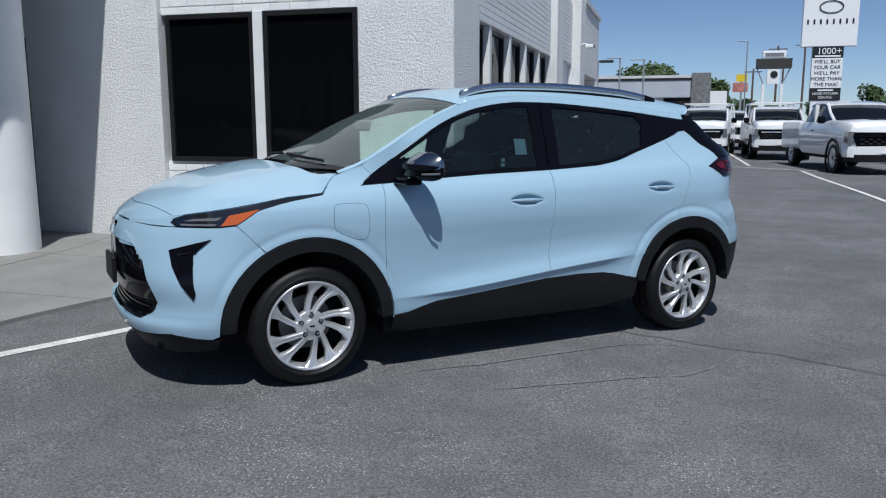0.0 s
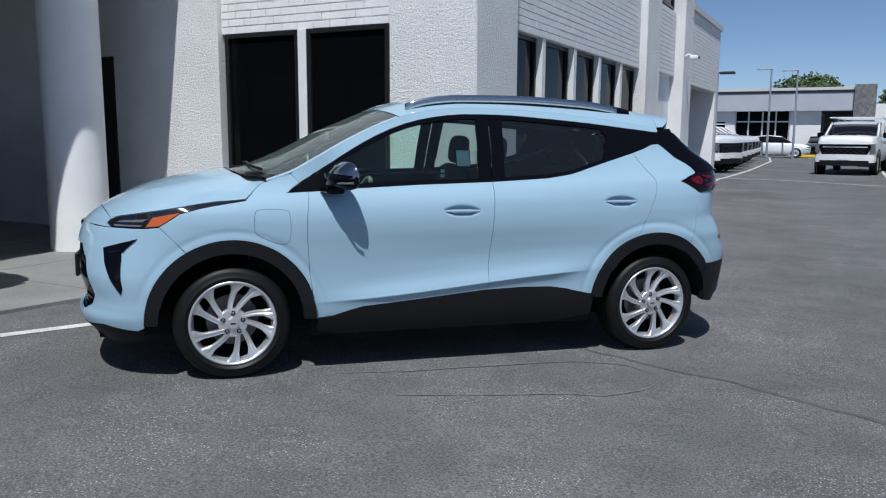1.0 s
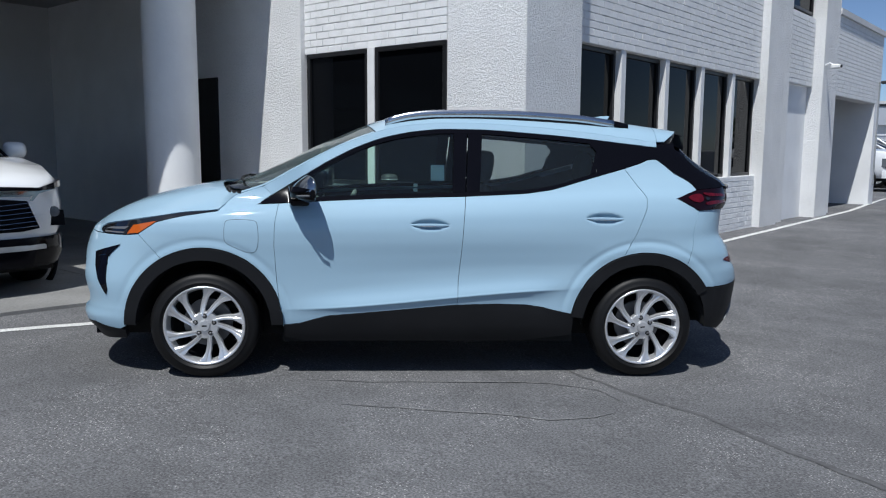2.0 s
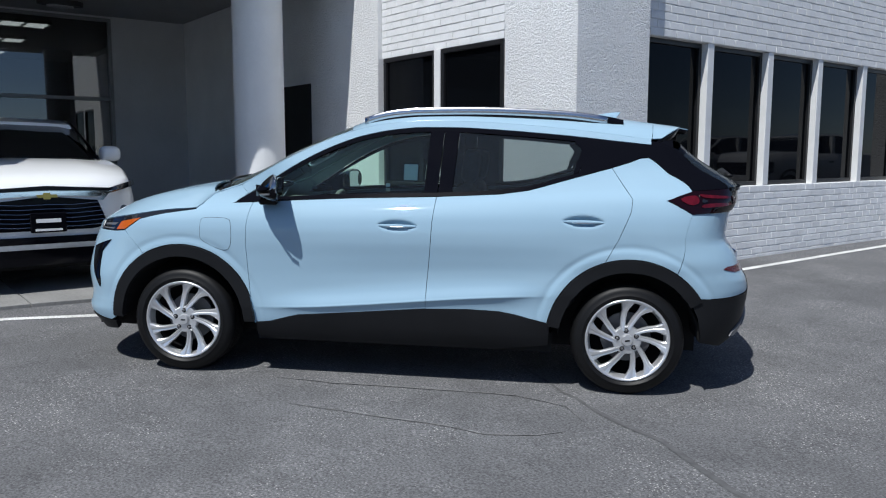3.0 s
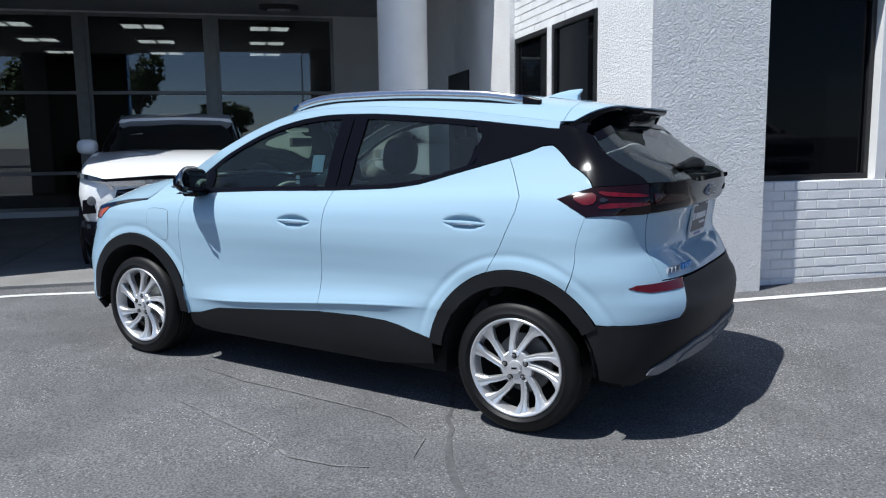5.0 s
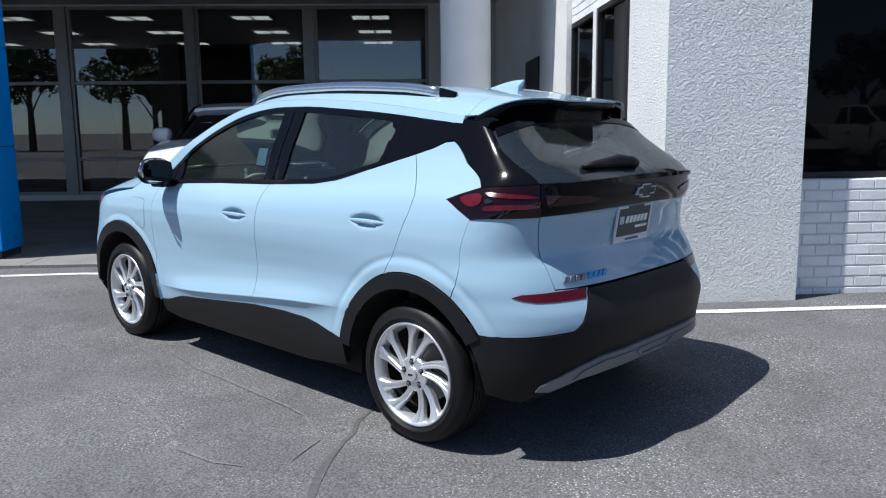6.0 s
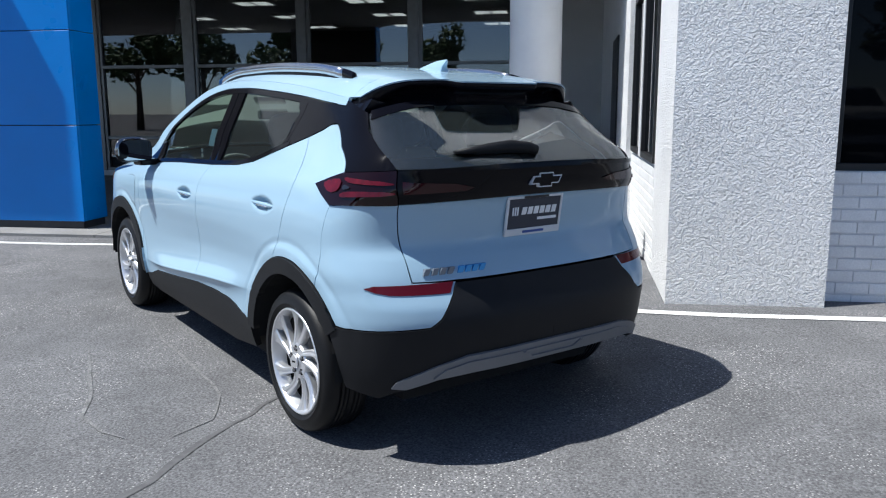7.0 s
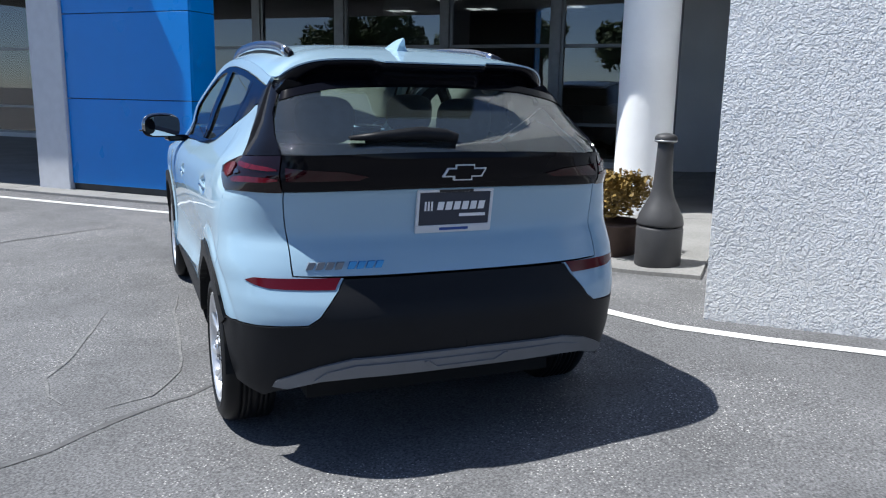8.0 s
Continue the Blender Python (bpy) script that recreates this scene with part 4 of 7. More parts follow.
# side cladding: arches and sills
both("arch_trim", arc(0, 179, 0, 0.466, 36) + arc(0, 0, 179, 0.392, 36), CLADDING, "black textured wheel-arch trim", lift=0.012, lip=0.03)
both("arch_trim", arc(1, 149, 8, 0.466, 36) + arc(1, 8, 149, 0.392, 36), CLADDING, "black textured wheel-arch trim", lift=0.012, lip=0.03)
both("sill_cladding", CLAD_F + CLAD_R[1:] + [(-2.225, 0.27), (-1.9, 0.225), (-0.6, 0.225), (-0.47, 0.25)], CLADDING, "black textured sill cladding", lift=0.004, lip=0.03)
clad_b = [at_y(0, 0.758), at_y(0.46, 0.759), at_y(0.485, 0.717), at_y(0.56, 0.627), at_y(0.60, 0.599), at_x(-3.25, 0.583), at_x(-3.12, 0.575), at_x(-3.045, 0.575), at_x(-3.02, 0.54), at_x(-3.056, 0.462), at_x(-3.076, 0.381), at_x(-3.08, 0.32), at_x(-3.2, 0.292), at_y(0.70, 0.32), at_y(0.6, 0.36), at_y(0.45, 0.39), at_y(0, 0.4)]
centre("rear_bumper_cladding", clad_b, CLADDING, "black textured lower rear bumper", lift=0.003, lip=0.04)
diff = [at_y(0, 0.477), at_y(0.44, 0.473), at_y(0.56, 0.445), at_y(0.70, 0.375), at_y(0.71, 0.347), at_y(0.66, 0.343), at_y(0.55, 0.38), at_y(0.40, 0.393), at_y(0, 0.393)]
centre("diffuser", diff, SATIN_GREY, "satin grey rear diffuser", lift=0.012, lip=0.05)
inner = [at_y(0, 0.453), at_y(0.43, 0.451), at_y(0.53, 0.427), at_y(0.575, 0.389), at_y(0.53, 0.389), at_y(0.40, 0.397), at_y(0, 0.397)]
centre("diffuser_panel", inner, SATIN_GREY, "raised grey panel in the diffuser", lift=0.019, lip=0.012)
slot = [at_y(0, 0.413), at_y(0.13, 0.413), at_y(0.175, 0.445), at_y(0.16, 0.449), at_y(0.12, 0.422), at_y(0, 0.422)]
centre("diffuser_slot", slot, SATIN_GREY, "raised grey strip in the diffuser", lift=0.026, lip=0.008, gap=0)

# nose
NOSE_TOP = [at_x(*p) for p in ((0.718, 0.847), (0.45, 0.854), (0.375, 0.863))]
FOG = [at_x(0.49, 0.797), at_x(0.59, 0.766), at_x(0.668, 0.738), at_x(0.662, 0.66), at_x(0.63, 0.57), at_x(0.58, 0.497), at_x(0.572, 0.53), at_x(0.577, 0.66), at_x(0.571, 0.722)]
bumper_f = [SEAM_F[1], SEAM_F[0]] + list(reversed(NOSE_TOP))[1:] + [at_y(0.3, 0.853, 1), at_y(0.0, 0.8535, 1), at_y(0, 0.755, 1), at_y(0.41, 0.745, 1), at_y(0.52, 0.67, 1), at_y(0.62, 0.47, 1), at_y(0.585, 0.415, 1), at_y(0.50, 0.372, 1), at_y(0.0, 0.362, 1), at_y(0, 0.30, 1), at_y(0.5, 0.298, 1), at_x(0.68, 0.318), at_x(0.58, 0.30), at_x(0.5, 0.292)] + arc(0, -2, 59)
centre("front_bumper", bumper_f, PAINT, gap=0.001, du=0.016, dv=0.14)
centre("grille", [at_y(0, 0.752, 1), at_y(0.41, 0.742, 1), at_y(0.515, 0.67, 1), at_y(0.612, 0.475, 1), at_y(0, 0.46, 1)], GLOSS_BLACK, "gloss black closed grille panel", lift=-0.012)
centre("lower_intake", [at_y(0, 0.457, 1), at_y(0.612, 0.472, 1), at_y(0.58, 0.417, 1), at_y(0.497, 0.375, 1), at_y(0, 0.365, 1)], CLADDING, "black lower air intake", lift=-0.03)
for z in (0.392, 0.414, 0.436):
    centre("intake_bar", [at_y(0, z + 0.004, 1), at_y(0.53, z + 0.004, 1), at_y(0.53, z - 0.004, 1), at_y(0, z - 0.004, 1)], GLOSS_BLACK, lift=-0.02, lip=0.01, gap=0)
centre("front_lip", [at_y(0, 0.297, 1), at_y(0.5, 0.295, 1), at_x(0.68, 0.315), at_x(0.58, 0.297), at_x(0.5, 0.289), at_x(0.468, 0.285), at_x(0.47, 0.23), at_x(0.6, 0.21), at_y(0.4, 0.2, 1), at_y(0, 0.2, 1)], CLADDING, "black lower front lip", lift=0.0, lip=0.03)
FOG_LOW = [FOG[3], FOG[4], FOG[5], FOG[6], FOG[7]]
FOG = FOG[:4] + FOG[7:]
both("fog_duct", FOG_LOW, GLOSS_BLACK, "black air duct under the lamp recess", lift=0.007, lip=0.02, du=0.02, dv=0.25, gap=0)
both("fog_recess", FOG, GLOSS_BLACK, "black lamp recess", lift=0.007, lip=0.02, du=0.02, dv=0.25, gap=0)
both("fog_lamp", [at_x(0.635, 0.722), at_x(0.575, 0.735), at_x(0.575, 0.727), at_x(0.635, 0.713)], SMOKED_LENS, "small smoked lamp", lift=0.011, lip=0.006, du=0.02, dv=0.25)
both("nose_corner", xs_([(0.80, 0.852), (0.722, 0.852), (0.634, 0.853), (0.652, 0.868), (0.639, 0.89), (0.59, 0.912), (0.69, 0.887), (0.722, 0.88), (0.76, 0.871), (0.80, 0.862)]), PAINT, gap=0, lift=0.001)
HEAD = xs_(LAMP_LOW) + xs_(LAMP_TOP)
for h in both("headlight", HEAD, SMOKED_LENS, "slim smoked headlight", lift=0.002):
    s = 1 if h.data.vertices[0].co.y > 0 else -1
    for nm, pl, mt, lb in (("indicator", [(0.445, 0.862), (0.405, 0.914), (0.262, 0.943), (0.372, 0.871)], AMBER_LENS, "amber indicator lens"),
                           ("light_strip", [(0.61, 0.859), (0.47, 0.863), (0.46, 0.872), (0.61, 0.868)], CLEAR_LENS, "pale light strip"),
                           ("light_strip", [(0.6, 0.88), (0.46, 0.888), (0.43, 0.905), (0.56, 0.893)], CLEAR_LENS, "pale light strip")):
        part(nm, skin_patch(xs_(pl), gap=0, lift=0.0045, lip=0.004, sides=(s,)), mt, h, lb)

# tail
GATE = [at_y(0, 1.078), at_y(0.4, 1.074), at_y(0.652, 1.066), at_y(0.642, 0.9), at_y(0.636, 0.77), at_y(0, 0.764)]
centre("tailgate", GATE, PAINT, "light blue tailgate", du=0.03, dv=0.15)
centre("tailgate_band", [at_y(0, 1.208), at_y(0.655, 1.196), at_y(0.655, 1.068), at_y(0.4, 1.076), at_y(0, 1.08)], GLOSS_BLACK, "gloss black band across the tailgate", lift=0.003, lip=0.03)
centre("band_lip", [at_y(0, 1.212), at_y(0.65, 1.198), at_y(0.65, 1.183), at_y(0, 1.196)], GLOSS_BLACK, "gloss black ridge above the band", lift=0.014, lip=0.016, gap=0)
for lamp in both("tail_lamp", LAMP_R + [at_y(0.656, 1.066), at_y(0.656, 1.198)], DARK_RED_LENS, "smoked red tail lamp", lift=0.006, lip=0.02):
    s = 1 if lamp.data.vertices[0].co.y > 0 else -1
    for pl, mt, lb in ((rounded([at_x(-2.92, 1.128), at_x(-2.965, 1.15), at_x(-3.03, 1.155), at_x(-3.04, 1.112), at_x(-2.99, 1.094)], 1), RED_LENS, "bright red outer lens"),
                       (rounded([at_x(-3.03, 1.162), at_x(-3.1, 1.158), at_y(0.67, 1.152), at_y(0.67, 1.136), at_x(-3.1, 1.136), at_x(-3.05, 1.142)], 1), RED_LENS, "bright red upper bar"),
                       (rounded([at_x(-3.045, 1.104), at_x(-3.1, 1.115), at_y(0.67, 1.119), at_y(0.67, 1.101), at_x(-3.1, 1.09), at_x(-3.05, 1.084)], 1), RED_LENS, "bright red lower bar"),
                       (rounded([at_x(-3.05, 1.137), at_x(-3.08, 1.131), at_x(-3.09, 1.121), at_x(-3.05, 1.11)], 1), SMOKED_LENS, "smoked wedge in the lens")):
        part("lens_segment", skin_patch(pl, gap=0.002, lift=0.0105, lip=0.005, sides=(s,)), mt, lamp, lb)
both("inner_tail_lamp", [at_y(0.645, 1.155), at_y(0.45, 1.148), at_y(0.36, 1.13), at_y(0.40, 1.115), at_y(0.645, 1.105)], DIM_RED_LENS, "smoked red inner lamp strip", lift=0.0085, lip=0.004)
both("reflector", [at_x(-3.19, 0.746), at_x(-3.225, 0.732), at_x(-3.27, 0.722), at_y(0.496, 0.72), at_y(0.468, 0.765), at_y(0.64, 0.764), at_x(-3.22, 0.76)], REFLECTOR_RED, "red rear reflector", lift=0.003, lip=0.01)
G_EDGE = [(0.664, 1.2), (0.66, 1.27), (0.645, 1.34), (0.612, 1.41)]
rear_glass = [at_y(0, 1.21)] + [at_y(*p) for p in G_EDGE] + [at_y(0, 1.46)]
rg = centre("rear_window", rear_glass, REAR_GLASS, "dark tinted rear window", lift=-0.004, lip=0.004)
part("glass_border", skin_patch([at_y(0, 1.447), at_y(0.4, 1.435), at_y(0.618, 1.385), at_y(0.6, 1.42), at_y(0.4, 1.462), at_y(0, 1.472)], gap=0, lift=0.0, lip=0.003, sides=(1, -1)), GLOSS_BLACK, rg, "black border along the top of the glass")
dpil = [at_x(-2.37, 1.247)] + xs_([(-2.45, 1.27), (-2.56, 1.302), (-2.66, 1.334), (-2.768, 1.364), (-2.88, 1.274), (-3.005, 1.18)]) + [at_y(0.657, 1.198)] + [at_y(*p) for p in G_EDGE[1:]] + [at_x(-2.783, 1.46)] + along(TOP, -2.783, -2.42, 0.0, 6)
both("pillar_trim", dpil, GLOSS_BLACK, "gloss black rear pillar trim", lift=0.002)

# windows and their black surrounds
both("mirror_base", [(-0.30, 1.046), (-0.43, 1.054), (-0.60, 1.066), (-0.60, 1.20), (-0.5, 1.166), (-0.41, 1.113)], GLOSS_BLACK, "gloss black mirror triangle", lift=0.002)
both("belt_trim", along(BELT, -0.60, -2.40, 0.001, 24) + list(reversed(along(BELT, -0.60, -2.40, 0.022, 24))), GLOSS_BLACK, "gloss black belt moulding", lift=0.004, gap=0)
both("roof_trim", along(TOP, -0.5, -2.42, -0.001, 24) + list(reversed(along(TOP, -0.5, -2.42, -0.026, 24))), GLOSS_BLACK, "gloss black door frame", lift=0.002, gap=0)
both("pillar_trim", [(-1.47, 1.132), (-1.552, 1.134), (-1.572, 1.494), (-1.485, 1.494)], GLOSS_BLACK, "gloss black middle pillar", lift=0.003)
both("pillar_trim", [(-1.556, 1.135), (-1.64, 1.14), (-1.665, 1.494), (-1.576, 1.494)], GLOSS_BLACK, "gloss black middle pillar", lift=0.003)
both("pillar_trim", [(-2.335, 1.258), (-2.372, 1.27), (-2.425, 1.40), (-2.43, 1.45), (-2.34, 1.456), (-2.385, 1.40)], GLOSS_BLACK, "gloss black rear door frame", lift=0.003)
both("front_window", [(-0.60, 1.09), (-1.47, 1.128), (-1.485, 1.496)] + along(TOP, -1.485, -0.60, -0.02, 10)[1:], CLEAR_GLASS, "clear front side window", lift=-0.006, gap=0, lip=0.003)
both("rear_side_window", [(-1.64, 1.14)] + along(BELT, -1.64, -2.34, 0.02, 10)[1:] + [(-2.385, 1.40), (-2.34, 1.46)] + along(TOP, -2.34, -1.665, -0.02, 8)[1:], TINT_GLASS, "dark tinted rear side window", lift=-0.006, gap=0, lip=0.003)
both("roof_side", [(-0.335, 1.152)] + along(CANT, -0.335, -2.783, 0.0, 26)[1:] + along(TOP, -2.783, -0.385, 0.003, 26), PAINT, "", gap=0.001)

# ---- roof, windscreen and bonnet ----
CANT_F = [(0.06, 0.985), (-0.08, 1.03)] + CANT
ZC = [(0.06, 1.12), (-0.12, 1.172), (-0.4, 1.297), (-0.616, 1.41), (-0.76, 1.472), (-0.94, 1.55), (-1.12, 1.601), (-1.4, 1.632), (-1.8, 1.641), (-2.2, 1.632), (-2.6, 1.603), (-2.8, 1.578), (-3.08, 1.54)]
YTAIL = [(-3.1, 0.555), (-2.95, 0.582), (-2.783, 0.597)]


def roof_at(x, w):
    zc = curve_at(sorted(CANT_F), x)
    if x < -2.72:
        y0 = skin(X1, v_of(X1, curve_at(sorted(CANT_F), X1))).y
        y = curve_at(YTAIL + [(-2.72, y0)], x)
    else:
        u, z = at_x(x, zc)
        y = skin(u, v_of(u, z)).y
    zm = curve_at(sorted(ZC), x)
    flat = min(1, max(0, (-2.45 - x) / 0.45))  # the tail is flatter across than the roof
    shoulder = min(1, max(0, (-0.95 - x) / 0.45))  # and the roof is flatter than the windscreen
    return Vector((x, w * y, zc + (zm - zc) * (1 - min(1, abs(w)) ** (2.3 + 2.1 * shoulder + 2.6 * flat))))


def roof_patch(lower, upper, w0, w1, lift=0.0, lip=0.012, n=16):
    """A piece of the roof between two curves x(w)."""
    ws = [lerp(w0, w1, i / n) for i in range(n + 1)]
    return patch([(lower(w), w) for w in ws] + [(upper(w), w) for w in reversed(ws)], roof_at, 0.05, 0.0625, lift, lip)


def header(w):
    return -0.93 - 0.07 * w * w


part("windscreen", roof_patch(lambda w: -0.03 - 0.2 * w * w, header, -0.955, 0.955, -0.004, 0.004), SCREEN_GLASS, car, "clear windscreen with a pale painted glare veil")
part("windscreen_border", roof_patch(lambda w: -0.03 - 0.2 * w * w, lambda w: -0.075 - 0.2 * w * w, -0.955, 0.955, -0.001, 0.003), GLOSS_BLACK, car, "black windscreen border")
part("cowl", roof_patch(lambda w: 0.03 - 0.2 * w * w, lambda w: -0.028 - 0.2 * w * w, -0.955, 0.955, -0.016, 0.003), CLADDING, car, "black plastic cowl")
for w0, w1 in ((0.72, 0.06), (-0.06, -0.68)):
    pts = []
    for i in range(13):
        w = lerp(w0, w1, i / 12)
        p = roof_at(-0.085 - 0.2 * w * w - 0.05 * (i / 12 if w0 > 0.5 else 1 - i / 12), w)
        pts.append((p.x, p.y, p.z + 0.014))
    part("wiper", tube(pts, 0.0085, 6), CLADDING, car, "black windscreen wiper", smooth=True)
for s in (1, -1):
    part("windscreen_pillar", roof_patch(lambda w: -0.2 if abs(w) > 0.5 else -0.2, lambda w: header(0.955), s * 0.957, s * 1.0, 0.0, 0.004, 4), PAINT, car)
part("roof", roof_patch(lambda w: header(w) - 0.003, lambda w: -2.79 - 0.04 * (1 - w * w), -1.0, 1.0), PAINT, car, "light blue roof")


def spoiler_tip(w):
    """The trailing edge: a middle stretch stands further back than the sides."""
    a = abs(w)
    k = min(1, max(0, (0.43 - a) / 0.05))
    return lerp(-2.985 + 0.14 * a ** 7, -3.055, k * k * (3 - 2 * k))


part("spoiler", roof_patch(lambda w: -2.793 - 0.04 * (1 - w * w), spoiler_tip, -1.0, 1.0, 0.0, 0.006, 80), PAINT, car, "light blue roof spoiler")
bm = bmesh.new()
rows = []
for i in range(81):  # a slim lip under the trailing edge, which runs down into the pillars at its ends
    w = lerp(-0.995, 0.995, i / 80)
    p, a = roof_at(spoiler_tip(w), w), abs(w)
    drop = 0.034 + 0.075 * max(0, (a - 0.72) / 0.28) ** 2
    prof = [(p.x + 0.02, p.z - 0.006), (p.x + 0.004, p.z - 0.007), (p.x + 0.002, p.z - 0.014), (p.x + 0.008, p.z - 0.75 * drop), (p.x + 0.022, p.z - drop), (p.x + 0.06, p.z - drop)]
    top = lerp(1.458, 1.415, a * a)  # and on under the spoiler to the top of the glass
    u, _ = at_y(abs(p.y), top)
    prof.append((max(skin(u, v_of(u, top)).x, p.x + 0.065), top))
    rows.append([bm.verts.new((x, p.y, z)) for x, z in prof])
for r0, r1 in zip(rows, rows[1:]):
    for q in range(len(r0) - 1):
        bm.faces.new((r0[q], r0[q + 1], r1[q + 1], r1[q]))
bm.faces.new(rows[0])
bm.faces.new(rows[-1])
bmesh.ops.recalc_face_normals(bm, faces=bm.faces)
part("spoiler_lip", bm, GLOSS_BLACK, car, "gloss black lip under the spoiler", smooth=True)
for s in (1, -1):
    bm = bmesh.new()
    rows = []
    for x in (-2.74, -2.79, -2.83, -2.87, -2.91):
        t = (x + 2.74) / -0.17
        e = roof_at(x, 1.0)
        foot = Vector(skin(*((lambda u, z: (u, v_of(u, z)))(*at_x(x, lerp(1.435, 1.385, t))))))
        rows.append([bm.verts.new((e.x, s * (e.y - 0.012), e.z - 0.014)), bm.verts.new((x, s * foot.y, foot.z)), bm.verts.new((x, s * (foot.y - 0.09), foot.z)), bm.verts.new((e.x, s * (e.y - 0.08), e.z - 0.03))])
    for a, b in zip(rows, rows[1:]):
        for k in range(4):
            bm.faces.new((a[k], b[k], b[(k + 1) % 4], a[(k + 1) % 4]))
    bm.faces.new(rows[0])
    bm.faces.new(rows[-1])
    bmesh.ops.recalc_face_normals(bm, faces=bm.faces)
    part("spoiler_fin", bm, GLOSS_BLACK, car, "gloss black spoiler end fin")

ZH = [(-0.2, 1.11), (-0.17, 1.098), (-0.12, 1.052), (-0.08, 1.014), (0.1, 0.997), (0.28, 0.969), (0.45, 0.94), (0.6, 0.911), (0.70, 0.883), (0.78, 0.864), (0.815, 0.856), (0.824, 0.854)]
ZHC = [(-0.2, 1.165), (0.0, 1.155), (0.25, 1.112), (0.477, 1.05), (0.6, 1.0), (0.72, 0.938), (0.78, 0.898), (0.81, 0.868), (0.824, 0.854)]


def hood_at(x, w):
    z = curve_at(ZH, x)
    u, z = at_x(x, z)
    y = skin(u, v_of(u, z)).y
    a = abs(w)
    crown = (1 - min(1, a) ** 2.6)
    ridge = 0.008 * math.exp(-((a - 0.62) / 0.12) ** 2) * min(1, max(0, (0.7 - x) / 0.3))
    return Vector((x, w * y, z + (curve_at(ZHC, x) - z) * crown + ridge))


def hood_patch(lower, upper, lift=0.0, lip=0.012):
    ws = [lerp(-0.995, 0.995, i / 24) for i in range(25)]
    return patch([(lower(w), w) for w in ws] + [(upper(w), w) for w in reversed(ws)], hood_at, 0.04, 0.0625, lift, lip)


part("bonnet", hood_patch(lambda w: 0.735 - 0.1 * w * w, lambda w: 0.008 - 0.2 * w * w), PAINT, car, "light blue bonnet")
part("nose_panel", hood_patch(lambda w: 0.823, lambda w: 0.739 - 0.1 * w * w), PAINT, car, "light blue nose panel")

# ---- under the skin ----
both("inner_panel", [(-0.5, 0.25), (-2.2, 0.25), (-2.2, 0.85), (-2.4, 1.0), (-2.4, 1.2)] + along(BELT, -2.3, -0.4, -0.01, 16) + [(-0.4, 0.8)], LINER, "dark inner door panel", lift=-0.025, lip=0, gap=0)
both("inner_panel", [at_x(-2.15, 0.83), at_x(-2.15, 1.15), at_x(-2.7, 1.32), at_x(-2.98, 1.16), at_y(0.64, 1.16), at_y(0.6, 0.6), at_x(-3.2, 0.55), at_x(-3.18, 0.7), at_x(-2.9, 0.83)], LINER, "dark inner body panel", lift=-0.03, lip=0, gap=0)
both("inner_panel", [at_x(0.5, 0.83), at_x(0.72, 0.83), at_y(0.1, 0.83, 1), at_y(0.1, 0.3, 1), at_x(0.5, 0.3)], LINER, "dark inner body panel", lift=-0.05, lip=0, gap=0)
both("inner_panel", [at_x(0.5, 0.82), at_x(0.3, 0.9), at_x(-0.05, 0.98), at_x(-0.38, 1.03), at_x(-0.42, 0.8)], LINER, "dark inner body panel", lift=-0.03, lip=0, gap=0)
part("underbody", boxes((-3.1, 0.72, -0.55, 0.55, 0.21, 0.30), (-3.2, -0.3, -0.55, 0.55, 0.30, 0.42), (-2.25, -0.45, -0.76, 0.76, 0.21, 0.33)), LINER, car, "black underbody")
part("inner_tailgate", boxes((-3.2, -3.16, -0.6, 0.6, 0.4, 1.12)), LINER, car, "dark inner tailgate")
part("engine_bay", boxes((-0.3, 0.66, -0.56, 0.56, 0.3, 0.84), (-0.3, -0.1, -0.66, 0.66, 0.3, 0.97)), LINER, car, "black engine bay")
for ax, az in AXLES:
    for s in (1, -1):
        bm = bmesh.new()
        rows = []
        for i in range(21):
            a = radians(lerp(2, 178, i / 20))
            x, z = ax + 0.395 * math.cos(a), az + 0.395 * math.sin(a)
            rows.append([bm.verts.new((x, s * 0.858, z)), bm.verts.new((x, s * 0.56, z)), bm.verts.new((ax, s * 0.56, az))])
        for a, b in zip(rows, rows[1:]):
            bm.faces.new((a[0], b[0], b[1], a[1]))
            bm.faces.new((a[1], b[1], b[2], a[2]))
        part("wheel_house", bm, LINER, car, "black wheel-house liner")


# ---- wheels ----
DARK_STEEL = mat("dull_brake_steel", (0.16, 0.16, 0.165), 0.45, metal=0.6, vary=0.1, scale=20)


